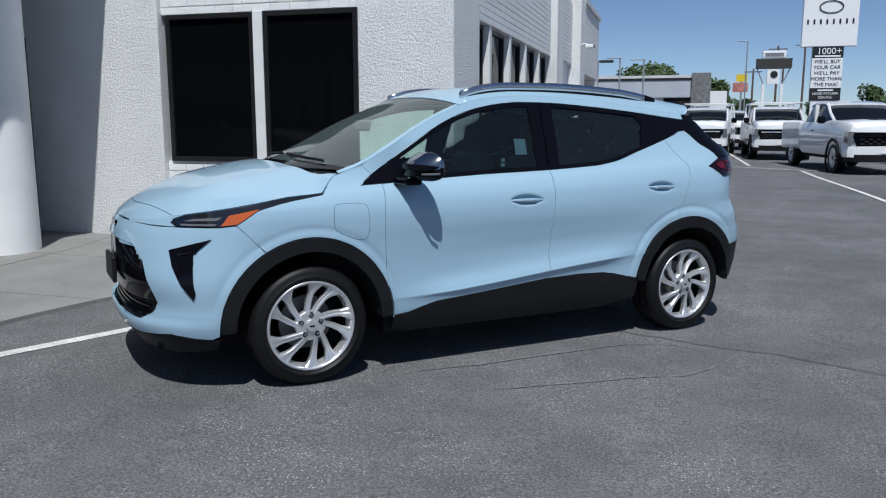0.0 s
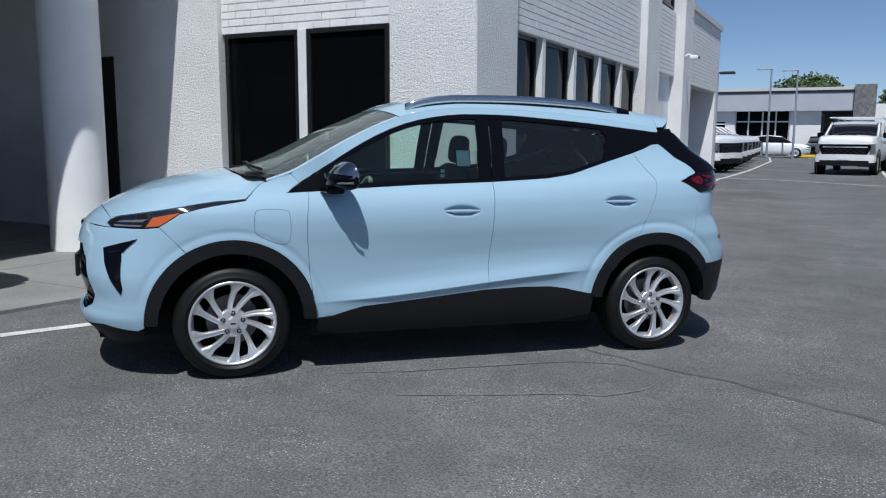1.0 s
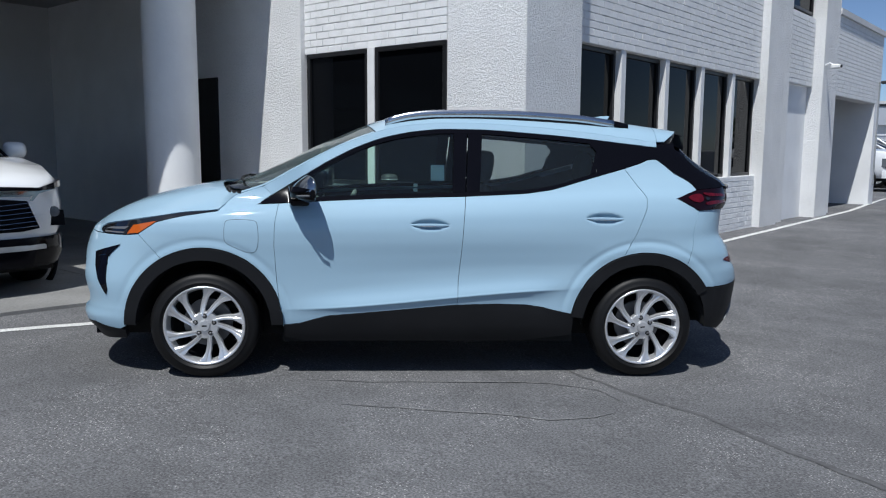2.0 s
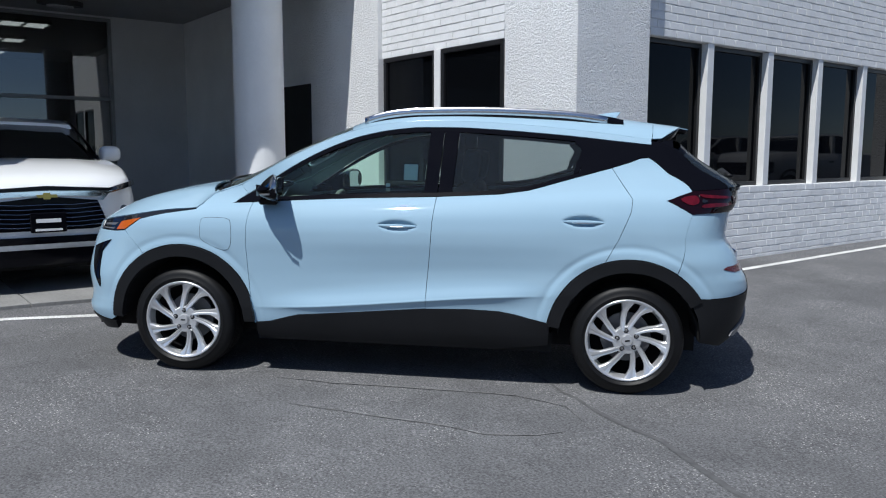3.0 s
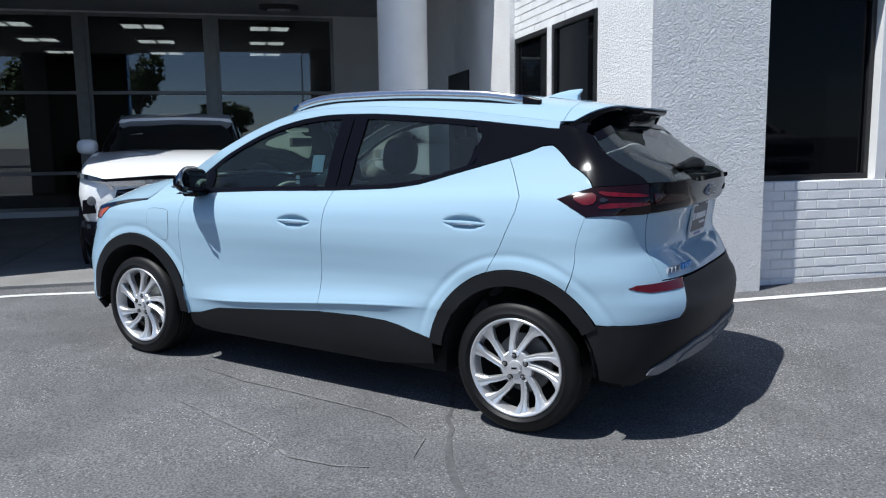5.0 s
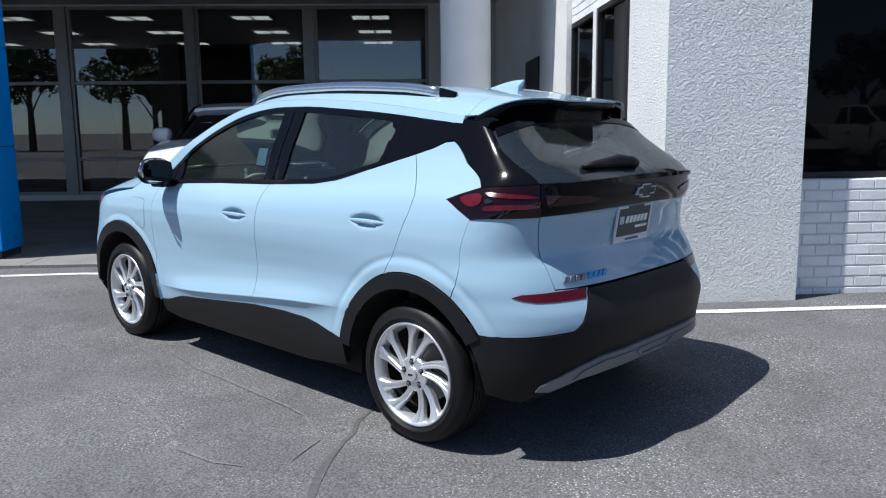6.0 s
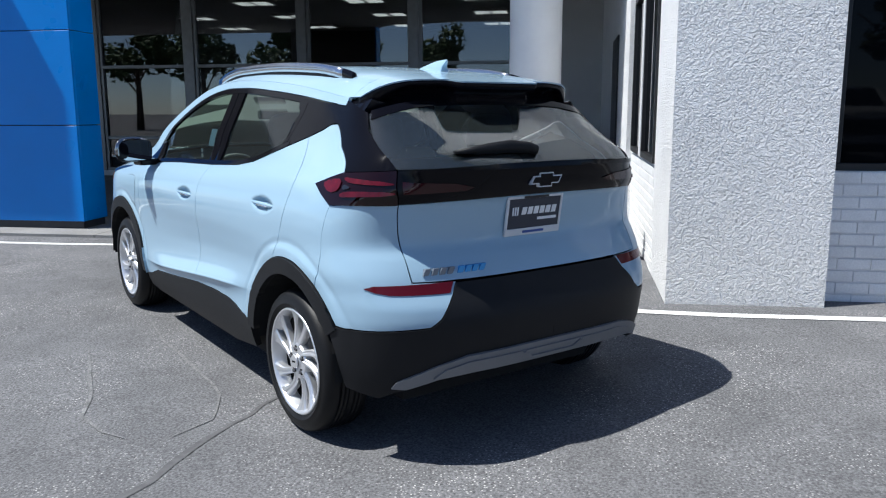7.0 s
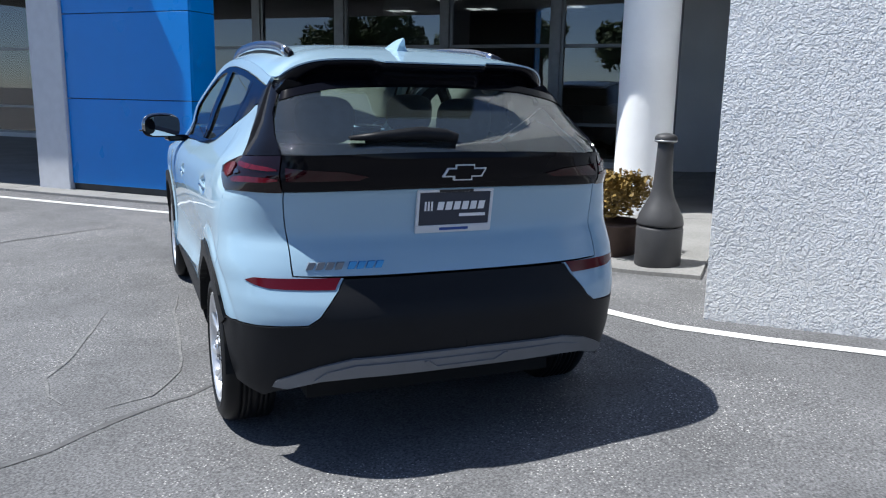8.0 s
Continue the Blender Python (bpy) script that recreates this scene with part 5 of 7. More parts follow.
def wheel(parent, x, y, z, side, spin=0.0, steps=56, radius=0.322, rim=0.24, spokes=10):
    """A road wheel about the car's y axis; side is 1 for the left flank."""
    hub = new("wheel")
    hub.parent = parent
    hub.matrix_basis = pose(x, y, z, 0, spin, 0 if side > 0 else 180)
    hub["label"] = "silver multi-spoke alloy wheel with black tyre"
    k = radius / 0.322
    tyre = [(rim - 0.004, -0.012), (rim + 0.004, 0.0), (0.256 * k, 0.005), (0.258 * k, 0.0085), (0.263 * k, 0.0085), (0.265 * k, 0.006), (0.285 * k, 0.006), (0.303 * k, -0.004), (0.314 * k, -0.018), (0.32 * k, -0.036)]
    for i, w in enumerate((-0.055, -0.075, -0.095, -0.125, -0.145, -0.165)):
        tyre += [(0.322 * k, w + 0.006), (0.322 * k, w - 0.008), (0.315 * k, w - 0.009), (0.315 * k, w - 0.013)]
    tyre += [(0.32 * k, -0.187), (0.31 * k, -0.203), (0.28 * k, -0.212), (rim, -0.2)]
    part("tyre", lathe(tyre, steps, axis="y"), RUBBER, hub, "black tyre with grooved tread", smooth=True)
    part("rim", lathe([(rim - 0.002, -0.014), (rim + 0.001, -0.004), (rim - 0.003, 0.002), (rim - 0.009, 0.002), (rim - 0.015, -0.004), (rim - 0.022, -0.02), (rim - 0.03, -0.06)], steps, axis="y"), ALLOY, hub, "bright rim edge", smooth=True)
    part("barrel", lathe([(rim - 0.026, -0.05), (rim - 0.03, -0.19), (0.05, -0.192)], 36, axis="y"), DARK_ALLOY, hub, "dark inner barrel", smooth=True)
    part("brake_disc", lathe([(0.03, -0.115), (0.145, -0.115), (0.145, -0.135), (0.03, -0.135)], 36, axis="y"), DARK_STEEL, hub, "dull steel brake disc", smooth=False)
    bm = bmesh.new()
    spoke_rows(bm, 9, rim)
    first = part("spoke", bm, ALLOY, hub)
    for i in range(spokes):
        o = first if i == 0 else new("spoke", first.data)
        o.parent = hub
        o.matrix_basis = Matrix.Rotation(-radians(72 * (i // 2) + 29 * (i % 2)), 4, "Y")
    return finish_wheel(hub)


def spoke_rows(bm, n, rim):
    """One straight alloy spoke, set askew to the hub and flared into the rim."""
    rows = []
    a, b = Vector((0.062, 0, 0)), Vector(((rim - 0.012) * math.cos(radians(25)), 0, (rim - 0.012) * math.sin(radians(25))))
    tan = (b - a).normalized().cross(Vector((0, -1, 0)))
    for i in range(n):
        t = (i / (n - 1)) ** 0.9
        c = a.lerp(b, t)
        c = c + tan * 0.008 * math.sin(math.pi * t)
        half = lerp(0.0135, 0.018, t) + 0.11 * max(0, t - 0.66) ** 1.4
        y0 = lerp(-0.010, -0.004, t) - 0.013 * math.sin(math.pi * t)
        pts = [(-half, -0.032), (-half, -0.006), (-half * 0.7, 0.0), (-half * 0.1, -0.001), (half * 0.15, -0.0055), (half * 0.75, -0.004), (half, -0.01), (half, -0.032)]
        rows.append([bm.verts.new(c + tan * p + Vector((0, y0 + q, 0))) for p, q in pts])
    for r0, r1 in zip(rows, rows[1:]):
        for q in range(len(r0) - 1):
            bm.faces.new((r0[q], r0[q + 1], r1[q + 1], r1[q]))
    bm.faces.new(rows[0])
    bm.faces.new(rows[-1])
    bmesh.ops.recalc_face_normals(bm, faces=bm.faces)


def finish_wheel(hub):
    part("hub", lathe([(0.084, -0.05), (0.082, -0.022), (0.077, -0.0155), (0.036, -0.0145), (0.032, -0.009), (0.0, -0.008)], 40, axis="y"), ALLOY, hub, "silver hub")
    part("hub_cap", lathe([(0.031, -0.004), (0.029, 0.001), (0.0, 0.002)], 24, axis="y"), ALLOY, hub, "round silver hub cap")
    part("cap_mark", boxes((-0.014, 0.014, 0.0018, 0.0035, -0.004, 0.004)), GLOSS_BLACK, hub, "small dark mark")
    for i in range(5):
        a = radians(90 + 72 * i)
        nut = part("lug_nut", lathe([(0.0085, -0.03), (0.0085, -0.006), (0.006, -0.0045), (0.0, -0.0045)], 6, axis="y", centre=(0.057 * math.cos(a), 0.0, 0.057 * math.sin(a))), DARK_STEEL, hub, "steel lug nut")
        # black disc on the hub face paints the shade of a nut pocket
        part("nut_pocket", lathe([(0.0145, -0.03), (0.0145, -0.0138), (0.0135, -0.013), (0.0, -0.013)], 16, axis="y", centre=(0.057 * math.cos(a), 0.0, 0.057 * math.sin(a))), LINER, nut, "black disc for the shaded pocket round the nut")
    return hub


for (ax, az), spin in zip(AXLES, (0, 8)):
    wheel(car, ax, 0.85, 0.322, 1, spin)
    wheel(car, ax, -0.85, 0.322, -1, spin + 20)

# ---- details ----
def flat_outline(points, x0, x1):
    bm = bmesh.new()
    a = [bm.verts.new((x0, y, z)) for y, z in points]
    b = [bm.verts.new((x1, y, z)) for y, z in points]
    k = len(points)
    bm.faces.new(a)
    bm.faces.new(list(reversed(b)))
    for i in range(k):
        bm.faces.new((a[i], b[i], b[(i + 1) % k], a[(i + 1) % k]))
    bmesh.ops.recalc_face_normals(bm, faces=bm.faces)
    return bm


def handle(door, x, z, side):
    """A slim pull bar across the hollow in the door skin."""
    bm = bmesh.new()
    rows = []
    n = 24
    for i in range(n + 1):
        t = lerp(-1, 1, i / n)
        u = x + t * 0.118
        y = half_width(u, v_of(u, z)) + 0.0075 * (1 - t ** 4) - 0.001
        h = 0.0095 * (1 - t * t) ** 0.45 + 0.0012
        rows.append([bm.verts.new((u, side * (y + dy), z - 0.003 + dz * h)) for dy, dz in ((-0.012, 1), (-0.003, 1), (0.0, 0.55), (0.0005, -0.3), (-0.003, -1), (-0.012, -1))])
    for a, b in zip(rows, rows[1:]):
        for q in range(6):
            bm.faces.new((a[q], a[(q + 1) % 6], b[(q + 1) % 6], b[q]))
    bm.faces.new(rows[0])
    bm.faces.new(rows[-1])
    bmesh.ops.recalc_face_normals(bm, faces=bm.faces)
    bar = part("door_handle", bm, PAINT, door, "slim light blue pull handle", smooth=True)
    # added chrome strip imitates the sun highlight along the bar
    pts = [(x + t * 0.062, side * (half_width(x + t * 0.062, v_of(x + t * 0.062, z)) + 0.0065), z - 0.008) for t in (-1, -0.5, 0, 0.5, 1)]
    part("handle_strip", tube(pts, 0.0042, 6), CHROME, bar, "thin chrome strip in place of the sun highlight on the handle", smooth=True)


for d, s in zip(doors_f, (1, -1)):
    handle(d, *HANDLES[0], s)
for d, s in zip(doors_r, (1, -1)):
    handle(d, *HANDLES[1], s)
# charging flap
flap = [(-0.121, 0.87), (-0.123, 0.945), (-0.15, 0.96), (-0.295, 0.96), (-0.32, 0.935), (-0.323, 0.785), (-0.277, 0.757), (-0.205, 0.782), (-0.124, 0.822)]
flap = rounded(flap)
part("flap_gap", skin_patch(flap, gap=0, lift=0.0007, lip=0, du=0.011, dv=0.12), LINER, car, "dark gap round the charging flap")
part("charging_flap", skin_patch(flap, gap=0.0022, lift=0.0016, lip=0.002, du=0.011, dv=0.12), PAINT, car, "light blue charging flap")
# door mirrors
for s in (1, -1):
    mir = new("door_mirror")
    mir.parent = car
    mir.matrix_basis = Matrix.Translation((-0.61, s * 0.935, 1.148)) @ Matrix.Diagonal((1, s, 1, 1)) @ Matrix.Rotation(radians(11), 4, "Z")
    mir["label"] = "black door mirror with its top highlight put in as chrome"
    # the black cap's white highlight is put in as a dark chrome top
    for nm, upper, mt, lb in (("mirror_shell", False, GLOSS_BLACK, "gloss black lower mirror shell"), ("mirror_cap", True, DARK_CHROME, "upper mirror cap in dark chrome for its white highlight")):
        bm = bmesh.new()
        bmesh.ops.create_uvsphere(bm, u_segments=64, v_segments=40, radius=1.0)
        drop = []
        for f in bm.faces:
            c = f.calc_center_median()
            if (c.z > 0.45 + 0.3 * c.x - 0.5 * max(0, c.y) and c.x > -0.55) != upper:
                drop.append(f)
        bmesh.ops.delete(bm, geom=drop, context="FACES")
        for v in bm.verts:
            x, y, z = v.co
            zz = math.copysign(abs(z) ** (0.7 if z > 0 else 0.5), z)
            k = 1 - 0.45 * max(0.0, (y + 1) / 2)
            g = 1.012 if upper else 1.0
            v.co = Vector((0.125 * k * x if x > 0 else 0.03 * x, g * 0.122 * math.copysign(abs(y) ** 0.78, y), g * (0.08 if z > 0 else 0.075) * zz))
            v.co.x -= 0.03 * max(0, y)
            v.co.z -= 0.06 * max(0, x) * (1 if z > 0 else -0.3)
        part(nm, bm, mt, mir, lb, smooth=True)
    edge = [(-0.106, -0.055), (-0.07, -0.064), (0.06, -0.062), (0.092, -0.045), (0.106, -0.01), (0.1, 0.025), (0.075, 0.05), (0.035, 0.062), (-0.07, 0.064), (-0.104, 0.048), (-0.112, 0.0)]
    part("mirror_glass", flat_outline(edge, -0.037, -0.031), MIRROR_GLASS, mir, "mirror glass")
    part("mirror_foot", boxes((-0.02, 0.09, -0.17, -0.04, -0.1, -0.06), bevel=0.01), GLOSS_BLACK, mir, "black mirror foot")
    part("mirror_lamp", tube([(0.0, 0.13, -0.03), (0.03, 0.112, -0.032), (0.058, 0.07, -0.034), (0.078, 0.02, -0.036)], 0.006, 6), CLEAR_LENS, mir, "slim clear side repeater", smooth=True)
# roof rails and fin
RAIL_TOP = [(-2.63, 1.583), (-2.57, 1.597), (-2.45, 1.616), (-2.28, 1.634), (-1.8, 1.65), (-1.4, 1.642), (-1.25, 1.628), (-1.15, 1.608), (-1.06, 1.578)]
for s in (1, -1):
    for nm, xa, xb, mt, lb in (("roof_rail", -1.06, -2.535, RAIL_METAL, "silver roof rail"), ("rail_end", -2.537, -2.63, GLOSS_BLACK, "black tapered rail end")):
        bm = bmesh.new()
        rows = []
        for i in range(25):
            x = lerp(xa, xb, i / 24)
            y, z = 0.515 - 0.02 * (x + 1.06) / -1.57, curve_at(RAIL_TOP, x)
            low = max(roof_at(x, 0.86).z - 0.008, z - 0.045)
            rows.append([bm.verts.new((x, s * (y + dy), zz)) for dy, zz in ((-0.009, low), (-0.012, lerp(low, z, 0.5)), (-0.009, z - 0.004), (-0.003, z), (0.003, z), (0.01, z - 0.005), (0.013, lerp(low, z, 0.45)), (0.01, low))])
        for r0, r1 in zip(rows, rows[1:]):
            for q in range(8):
                bm.faces.new((r0[q], r0[(q + 1) % 8], r1[(q + 1) % 8], r1[q]))
        bm.faces.new(rows[0])
        bm.faces.new(rows[-1])
        bmesh.ops.recalc_face_normals(bm, faces=bm.faces)
        part(nm, bm, mt, car, lb, smooth=True)
    bm = bmesh.new()
    rows = []
    for i in range(25):  # a dark strip between rail and roof, coloured as the shadow line there
        x = lerp(-1.1, -2.6, i / 24)
        y, z = 0.515 - 0.02 * (x + 1.06) / -1.57, curve_at(RAIL_TOP, x) - 0.02
        rows.append([bm.verts.new((x, s * (y + dy), zz)) for dy, zz in ((-0.006, roof_at(x, 0.86).z - 0.02), (-0.006, z), (0.006, z), (0.006, roof_at(x, 0.86).z - 0.02))])
    for r0, r1 in zip(rows, rows[1:]):
        for q in range(3):
            bm.faces.new((r0[q], r0[q + 1], r1[q + 1], r1[q]))
    bmesh.ops.recalc_face_normals(bm, faces=bm.faces)
    part("rail_foot", bm, CLADDING, car, "dark strip for the shadow line under the rail")
bm = bmesh.new()
prof = [(-2.38, 0.0), (-2.44, 0.03), (-2.52, 0.072), (-2.58, 0.1), (-2.65, 0.118), (-2.655, 0.108), (-2.63, 0.05), (-2.635, 0.0)]
zr = roof_at(-2.55, 0).z - 0.008
left, right = [], []
for x, h in prof:
    wd = 0.028 * (1 - h / 0.13)
    left.append(bm.verts.new((x, wd, zr + 0.54 * h - 0.07 * max(0, (-2.55 - x)))))
    right.append(bm.verts.new((x, -wd, zr + 0.54 * h - 0.07 * max(0, (-2.55 - x)))))
bm.faces.new(left)
bm.faces.new(list(reversed(right)))
for i in range(len(prof)):
    j = (i + 1) % len(prof)
    bm.faces.new((left[i], right[i], right[j], left[j]))
bmesh.ops.recalc_face_normals(bm, faces=bm.faces)
bmesh.ops.bevel(bm, geom=list(bm.edges), offset=0.005, segments=2, affect="EDGES", profile=0.6)
part("antenna_fin", bm, PAINT, car, "light blue shark-fin antenna", smooth=True)
# rear wiper, number plate frame, emblem, badge
def rear_x(y, z):
    u, _ = at_y(abs(y), z)
    return skin(u, v_of(u, z)).x


bm = tube([(rear_x(0.42, 1.258) - 0.012, 0.42, 1.258), (rear_x(0.3, 1.268) - 0.02, 0.3, 1.27), (rear_x(0.15, 1.272) - 0.03, 0.15, 1.276), (rear_x(0.05, 1.268) - 0.03, 0.05, 1.272), (rear_x(0.0, 1.26) - 0.02, 0.01, 1.262)], 0.018, 10)
for v in bm.verts:
    f = max(0.3, 1 - ((v.co.y - 0.14) / 0.28) ** 2)
    v.co.z = 1.268 + (v.co.z - 1.268) * 1.5 * f
part("rear_wiper", bm, CLADDING, car, "black rear wiper", smooth=True)
plate = new("plate_holder")
plate.parent = car
plate.matrix_basis = Matrix.Translation((rear_x(0, 0.965) - 0.012, 0.01, 0.99)) @ Matrix.Rotation(radians(-8), 4, "Y")
plate["label"] = "dealer plate in a pale frame"
part("backing", boxes((-0.004, 0.004, -0.15, 0.15, -0.072, 0.072), bevel=0.002), mat("navy_plate_face", (0.025, 0.032, 0.05), 0.4, vary=0.05), plate, "dark navy plate")
part("plate_frame", boxes((-0.008, 0.004, -0.158, 0.158, 0.072, 0.084), (-0.008, 0.004, -0.158, 0.158, -0.088, -0.058), (-0.008, 0.004, -0.158, -0.146, -0.058, 0.072), (-0.008, 0.004, 0.146, 0.158, -0.058, 0.072), bevel=0.002), PALE_TRIM, plate, "pale grey plate frame")
for i in range(6):
    y = 0.06 - 0.034 * i
    part("lettering", flat_outline([(y + 0.014, 0.002), (y + 0.009, 0.034), (y - 0.016, 0.034), (y - 0.011, 0.002)], -0.0065, -0.003), WHITE_SIGN, plate, "slanted white block")
part("lettering", boxes((-0.0065, -0.003, -0.13, -0.02, -0.026, -0.014)), WHITE_SIGN, plate, "small white bar")
for i in range(3):
    part("lettering", boxes((-0.0065, -0.003, 0.092 + 0.013 * i, 0.099 + 0.013 * i, 0.0, 0.036)), WHITE_SIGN, plate, "white stripe")
part("lettering", boxes((-0.0105, -0.0075, -0.07, 0.07, 0.0735, 0.0825)), BLACK_SIGN, plate, "dark bar")
part("lettering", boxes((-0.0105, -0.0075, -0.06, 0.06, -0.078, -0.068)), mat("blue_print", (0.03, 0.08, 0.3), 0.4), plate, "small blue bar")
emb = new("emblem")
emb.parent = car
emb.matrix_basis = Matrix.Translation((rear_x(0, 1.14) - 0.009, 0.0, 1.14))
emb["label"] = "bright outlined emblem"


part("emblem_edge", flat_outline([(0.085, -0.017), (0.085 - 0.02, 0.017), (0.033, 0.017), (0.033, 0.03), (-0.045, 0.03), (-0.045, 0.017), (-0.095, 0.017), (-0.075, -0.017), (-0.035, -0.017), (-0.035, -0.03), (0.04, -0.03), (0.04, -0.017)], -0.004, 0.01), PALE_TRIM, emb, "bright outline")
part("emblem_face", flat_outline([(0.075, -0.012), (0.06, 0.012), (0.028, 0.012), (0.028, 0.025), (-0.04, 0.025), (-0.04, 0.012), (-0.085, 0.012), (-0.07, -0.012), (-0.03, -0.012), (-0.03, -0.025), (0.035, -0.025), (0.035, -0.012)], -0.0065, -0.003), GLOSS_BLACK, emb, "black face")
badge = new("badge")
badge.parent = car
badge["label"] = "small grey and blue badge bars"
BADGE_GREY = mat("badge_grey", (0.2, 0.23, 0.27), 0.3, metal=0.4)
BLUE_CHROME = mat("blue_chrome", (0.06, 0.32, 0.7), 0.25, metal=0.3)
for i in range(8):
    y = 0.575 - 0.034 * i - (0.012 if i > 3 else 0)
    u, _ = at_y(y, 0.805)
    p = skin(u, v_of(u, 0.805))
    lean = 0.006
    bm = flat_outline([(y + 0.013 + lean, 0.792), (y + 0.013 - lean, 0.818), (y - 0.013 - lean, 0.818), (y - 0.013 + lean, 0.792)], p.x - 0.007, p.x + 0.01)
    part("badge_bar", bm, BADGE_GREY if i < 4 else BLUE_CHROME, badge, "grey bar" if i < 4 else "blue bar")
part("front_emblem", boxes((0.838, 0.852, -0.08, 0.08, 0.80, 0.835), bevel=0.006), GLOSS_BLACK, car, "black front emblem")
part("front_plate_holder", boxes((0.862, 0.885, -0.16, 0.16, 0.5, 0.64), bevel=0.006), CLADDING, car, "black front plate holder")

# ---- inside ----
def seat(name, x, y, w):
    st = new(name)
    st.parent = car
    st.matrix_basis = pose(x, y, 0.42)
    st["label"] = "dark cloth seat"
    part("cushion", boxes((-0.25, 0.27, -w / 2, w / 2, 0.0, 0.2), bevel=0.06), SEAT, st, smooth=True)
    bm = boxes((-0.07, 0.07, -w / 2, w / 2, 0.0, 0.62), bevel=0.05)
    bmesh.ops.transform(bm, matrix=pose(-0.24, 0, 0.16, 0, -15, 0), verts=bm.verts)
    part("seat_back", bm, SEAT, st, smooth=True)
    for yy in ((0,) if w < 0.7 else (-0.34, 0.34)):
        bm = bmesh.new()
        bmesh.ops.create_uvsphere(bm, u_segments=20, v_segments=14, radius=1.0)
        for v in bm.verts:
            x, y, z = [math.copysign(abs(c) ** 0.62, c) for c in v.co]
            v.co = Vector((0.055 * x, yy + 0.135 * y, 0.1 + 0.105 * z))
        bmesh.ops.transform(bm, matrix=pose(-0.40, 0, 0.77, 0, -8, 0), verts=bm.verts)
        part("headrest", bm, SEAT, st, "dark headrest", smooth=True)


seat("front_seat", -1.3, 0.37, 0.5)
seat("front_seat", -1.3, -0.37, 0.5)
seat("rear_bench", -2.15, 0.0, 1.2)
bm = boxes((-0.62, -0.18, -0.68, 0.68, 0.75, 1.02), bevel=0.06)
part("dashboard", bm, DASH, car, "dark grey dashboard", smooth=True)
part("screen", boxes((-0.655, -0.64, -0.16, 0.12, 0.93, 1.07), bevel=0.006), GLOSS_BLACK, car, "centre screen")
bm = bmesh.new()
ring = [(0.175 * math.cos(2 * math.pi * i / 28), 0.175 * math.sin(2 * math.pi * i / 28)) for i in range(29)]
bm = tube([(0, a, b) for a, b in ring], 0.015, 8)
bmesh.ops.transform(bm, matrix=pose(-0.80, 0.37, 0.95, 0, -24, 0), verts=bm.verts)
sw = part("steering_wheel", bm, DASH, car, "dark steering wheel", smooth=True)
bm = boxes((-0.02, 0.03, -0.06, 0.06, -0.05, 0.05), (-0.01, 0.01, -0.165, 0.165, -0.016, 0.016), bevel=0.006)
bmesh.ops.transform(bm, matrix=pose(-0.80, 0.37, 0.95, 0, -24, 0), verts=bm.verts)
part("steering_boss", bm, DASH, sw, "dark steering boss")
part("headliner", roof_patch(lambda w: -1.02, lambda w: -2.72, -0.93, 0.93, -0.05, 0), LINING, car, "pale headliner")
part("inner_mirror", boxes((-0.66, -0.63, -0.11, 0.11, 1.33, 1.40), bevel=0.012), DASH, car, "rear-view mirror")
sticker = part("window_sticker", skin_patch([(-1.335, 1.20), (-1.43, 1.20), (-1.43, 1.31), (-1.335, 1.31)], gap=0, lift=-0.013, lip=0.001), GLOSS_BLACK, car, "dark framed paper sticker inside the window")
part("sticker_paper", skin_patch([(-1.341, 1.207), (-1.424, 1.207), (-1.424, 1.303), (-1.341, 1.303)], gap=0, lift=-0.0115, lip=0.001), PAPER, sticker, "pale paper")
part("window_tag", boxes((-1.26, -1.235, 0.715, 0.718, 1.135, 1.155), (-1.26, -1.235, 0.715, 0.718, 1.163, 1.183)), PAPER, car, "small pale tag inside the window")

# ---- white sport utility vehicle under the canopy ----
WHITE_PAINT = mat("white_car_paint", (0.78, 0.79, 0.8), 0.3, coat=1.0, fine=0.02, fine_scale=400)
CAR_GLASS = mat("black_car_glass", (0.006, 0.007, 0.008), 0.03, spec=0.4)


def loft(stations, bm=None, close=True):
    """A symmetric shell through cross sections; each is x and the (y, z) points of its left half from the foot to the top."""
    bm = bm or bmesh.new()
    rows = []
    for x, half in stations:
        ring = [bm.verts.new((x, y, z)) for y, z in half] + [bm.verts.new((x, -y, z)) for y, z in reversed(half) if y > 1e-6]
        rows.append(ring)
    for a, b in zip(rows, rows[1:]):
        for i in range(len(a) - 1):
            bm.faces.new((a[i], a[i + 1], b[i + 1], b[i]))
    if close:
        bm.faces.new(rows[0])
        bm.faces.new(list(reversed(rows[-1])))
    bmesh.ops.recalc_face_normals(bm, faces=bm.faces)
    for f in bm.faces:
        f.smooth = True
    for e in bm.edges:
        if len(e.link_faces) == 2 and e.calc_face_angle(0) > 0.7:
            e.smooth = False
    return bm


def side_section(w, z0, zt, crown=0.0, tuck=0.1):
    return [(w - 0.09, z0), (w - 0.03, z0 + 0.1), (w - 0.005, z0 + 0.28), (w, lerp(z0, zt, 0.55)), (w - 0.02, lerp(z0, zt, 0.75)), (w - 0.05, zt - 0.05), (w - tuck, zt), (w * 0.5, zt + crown * 0.75), (0, zt + crown)]


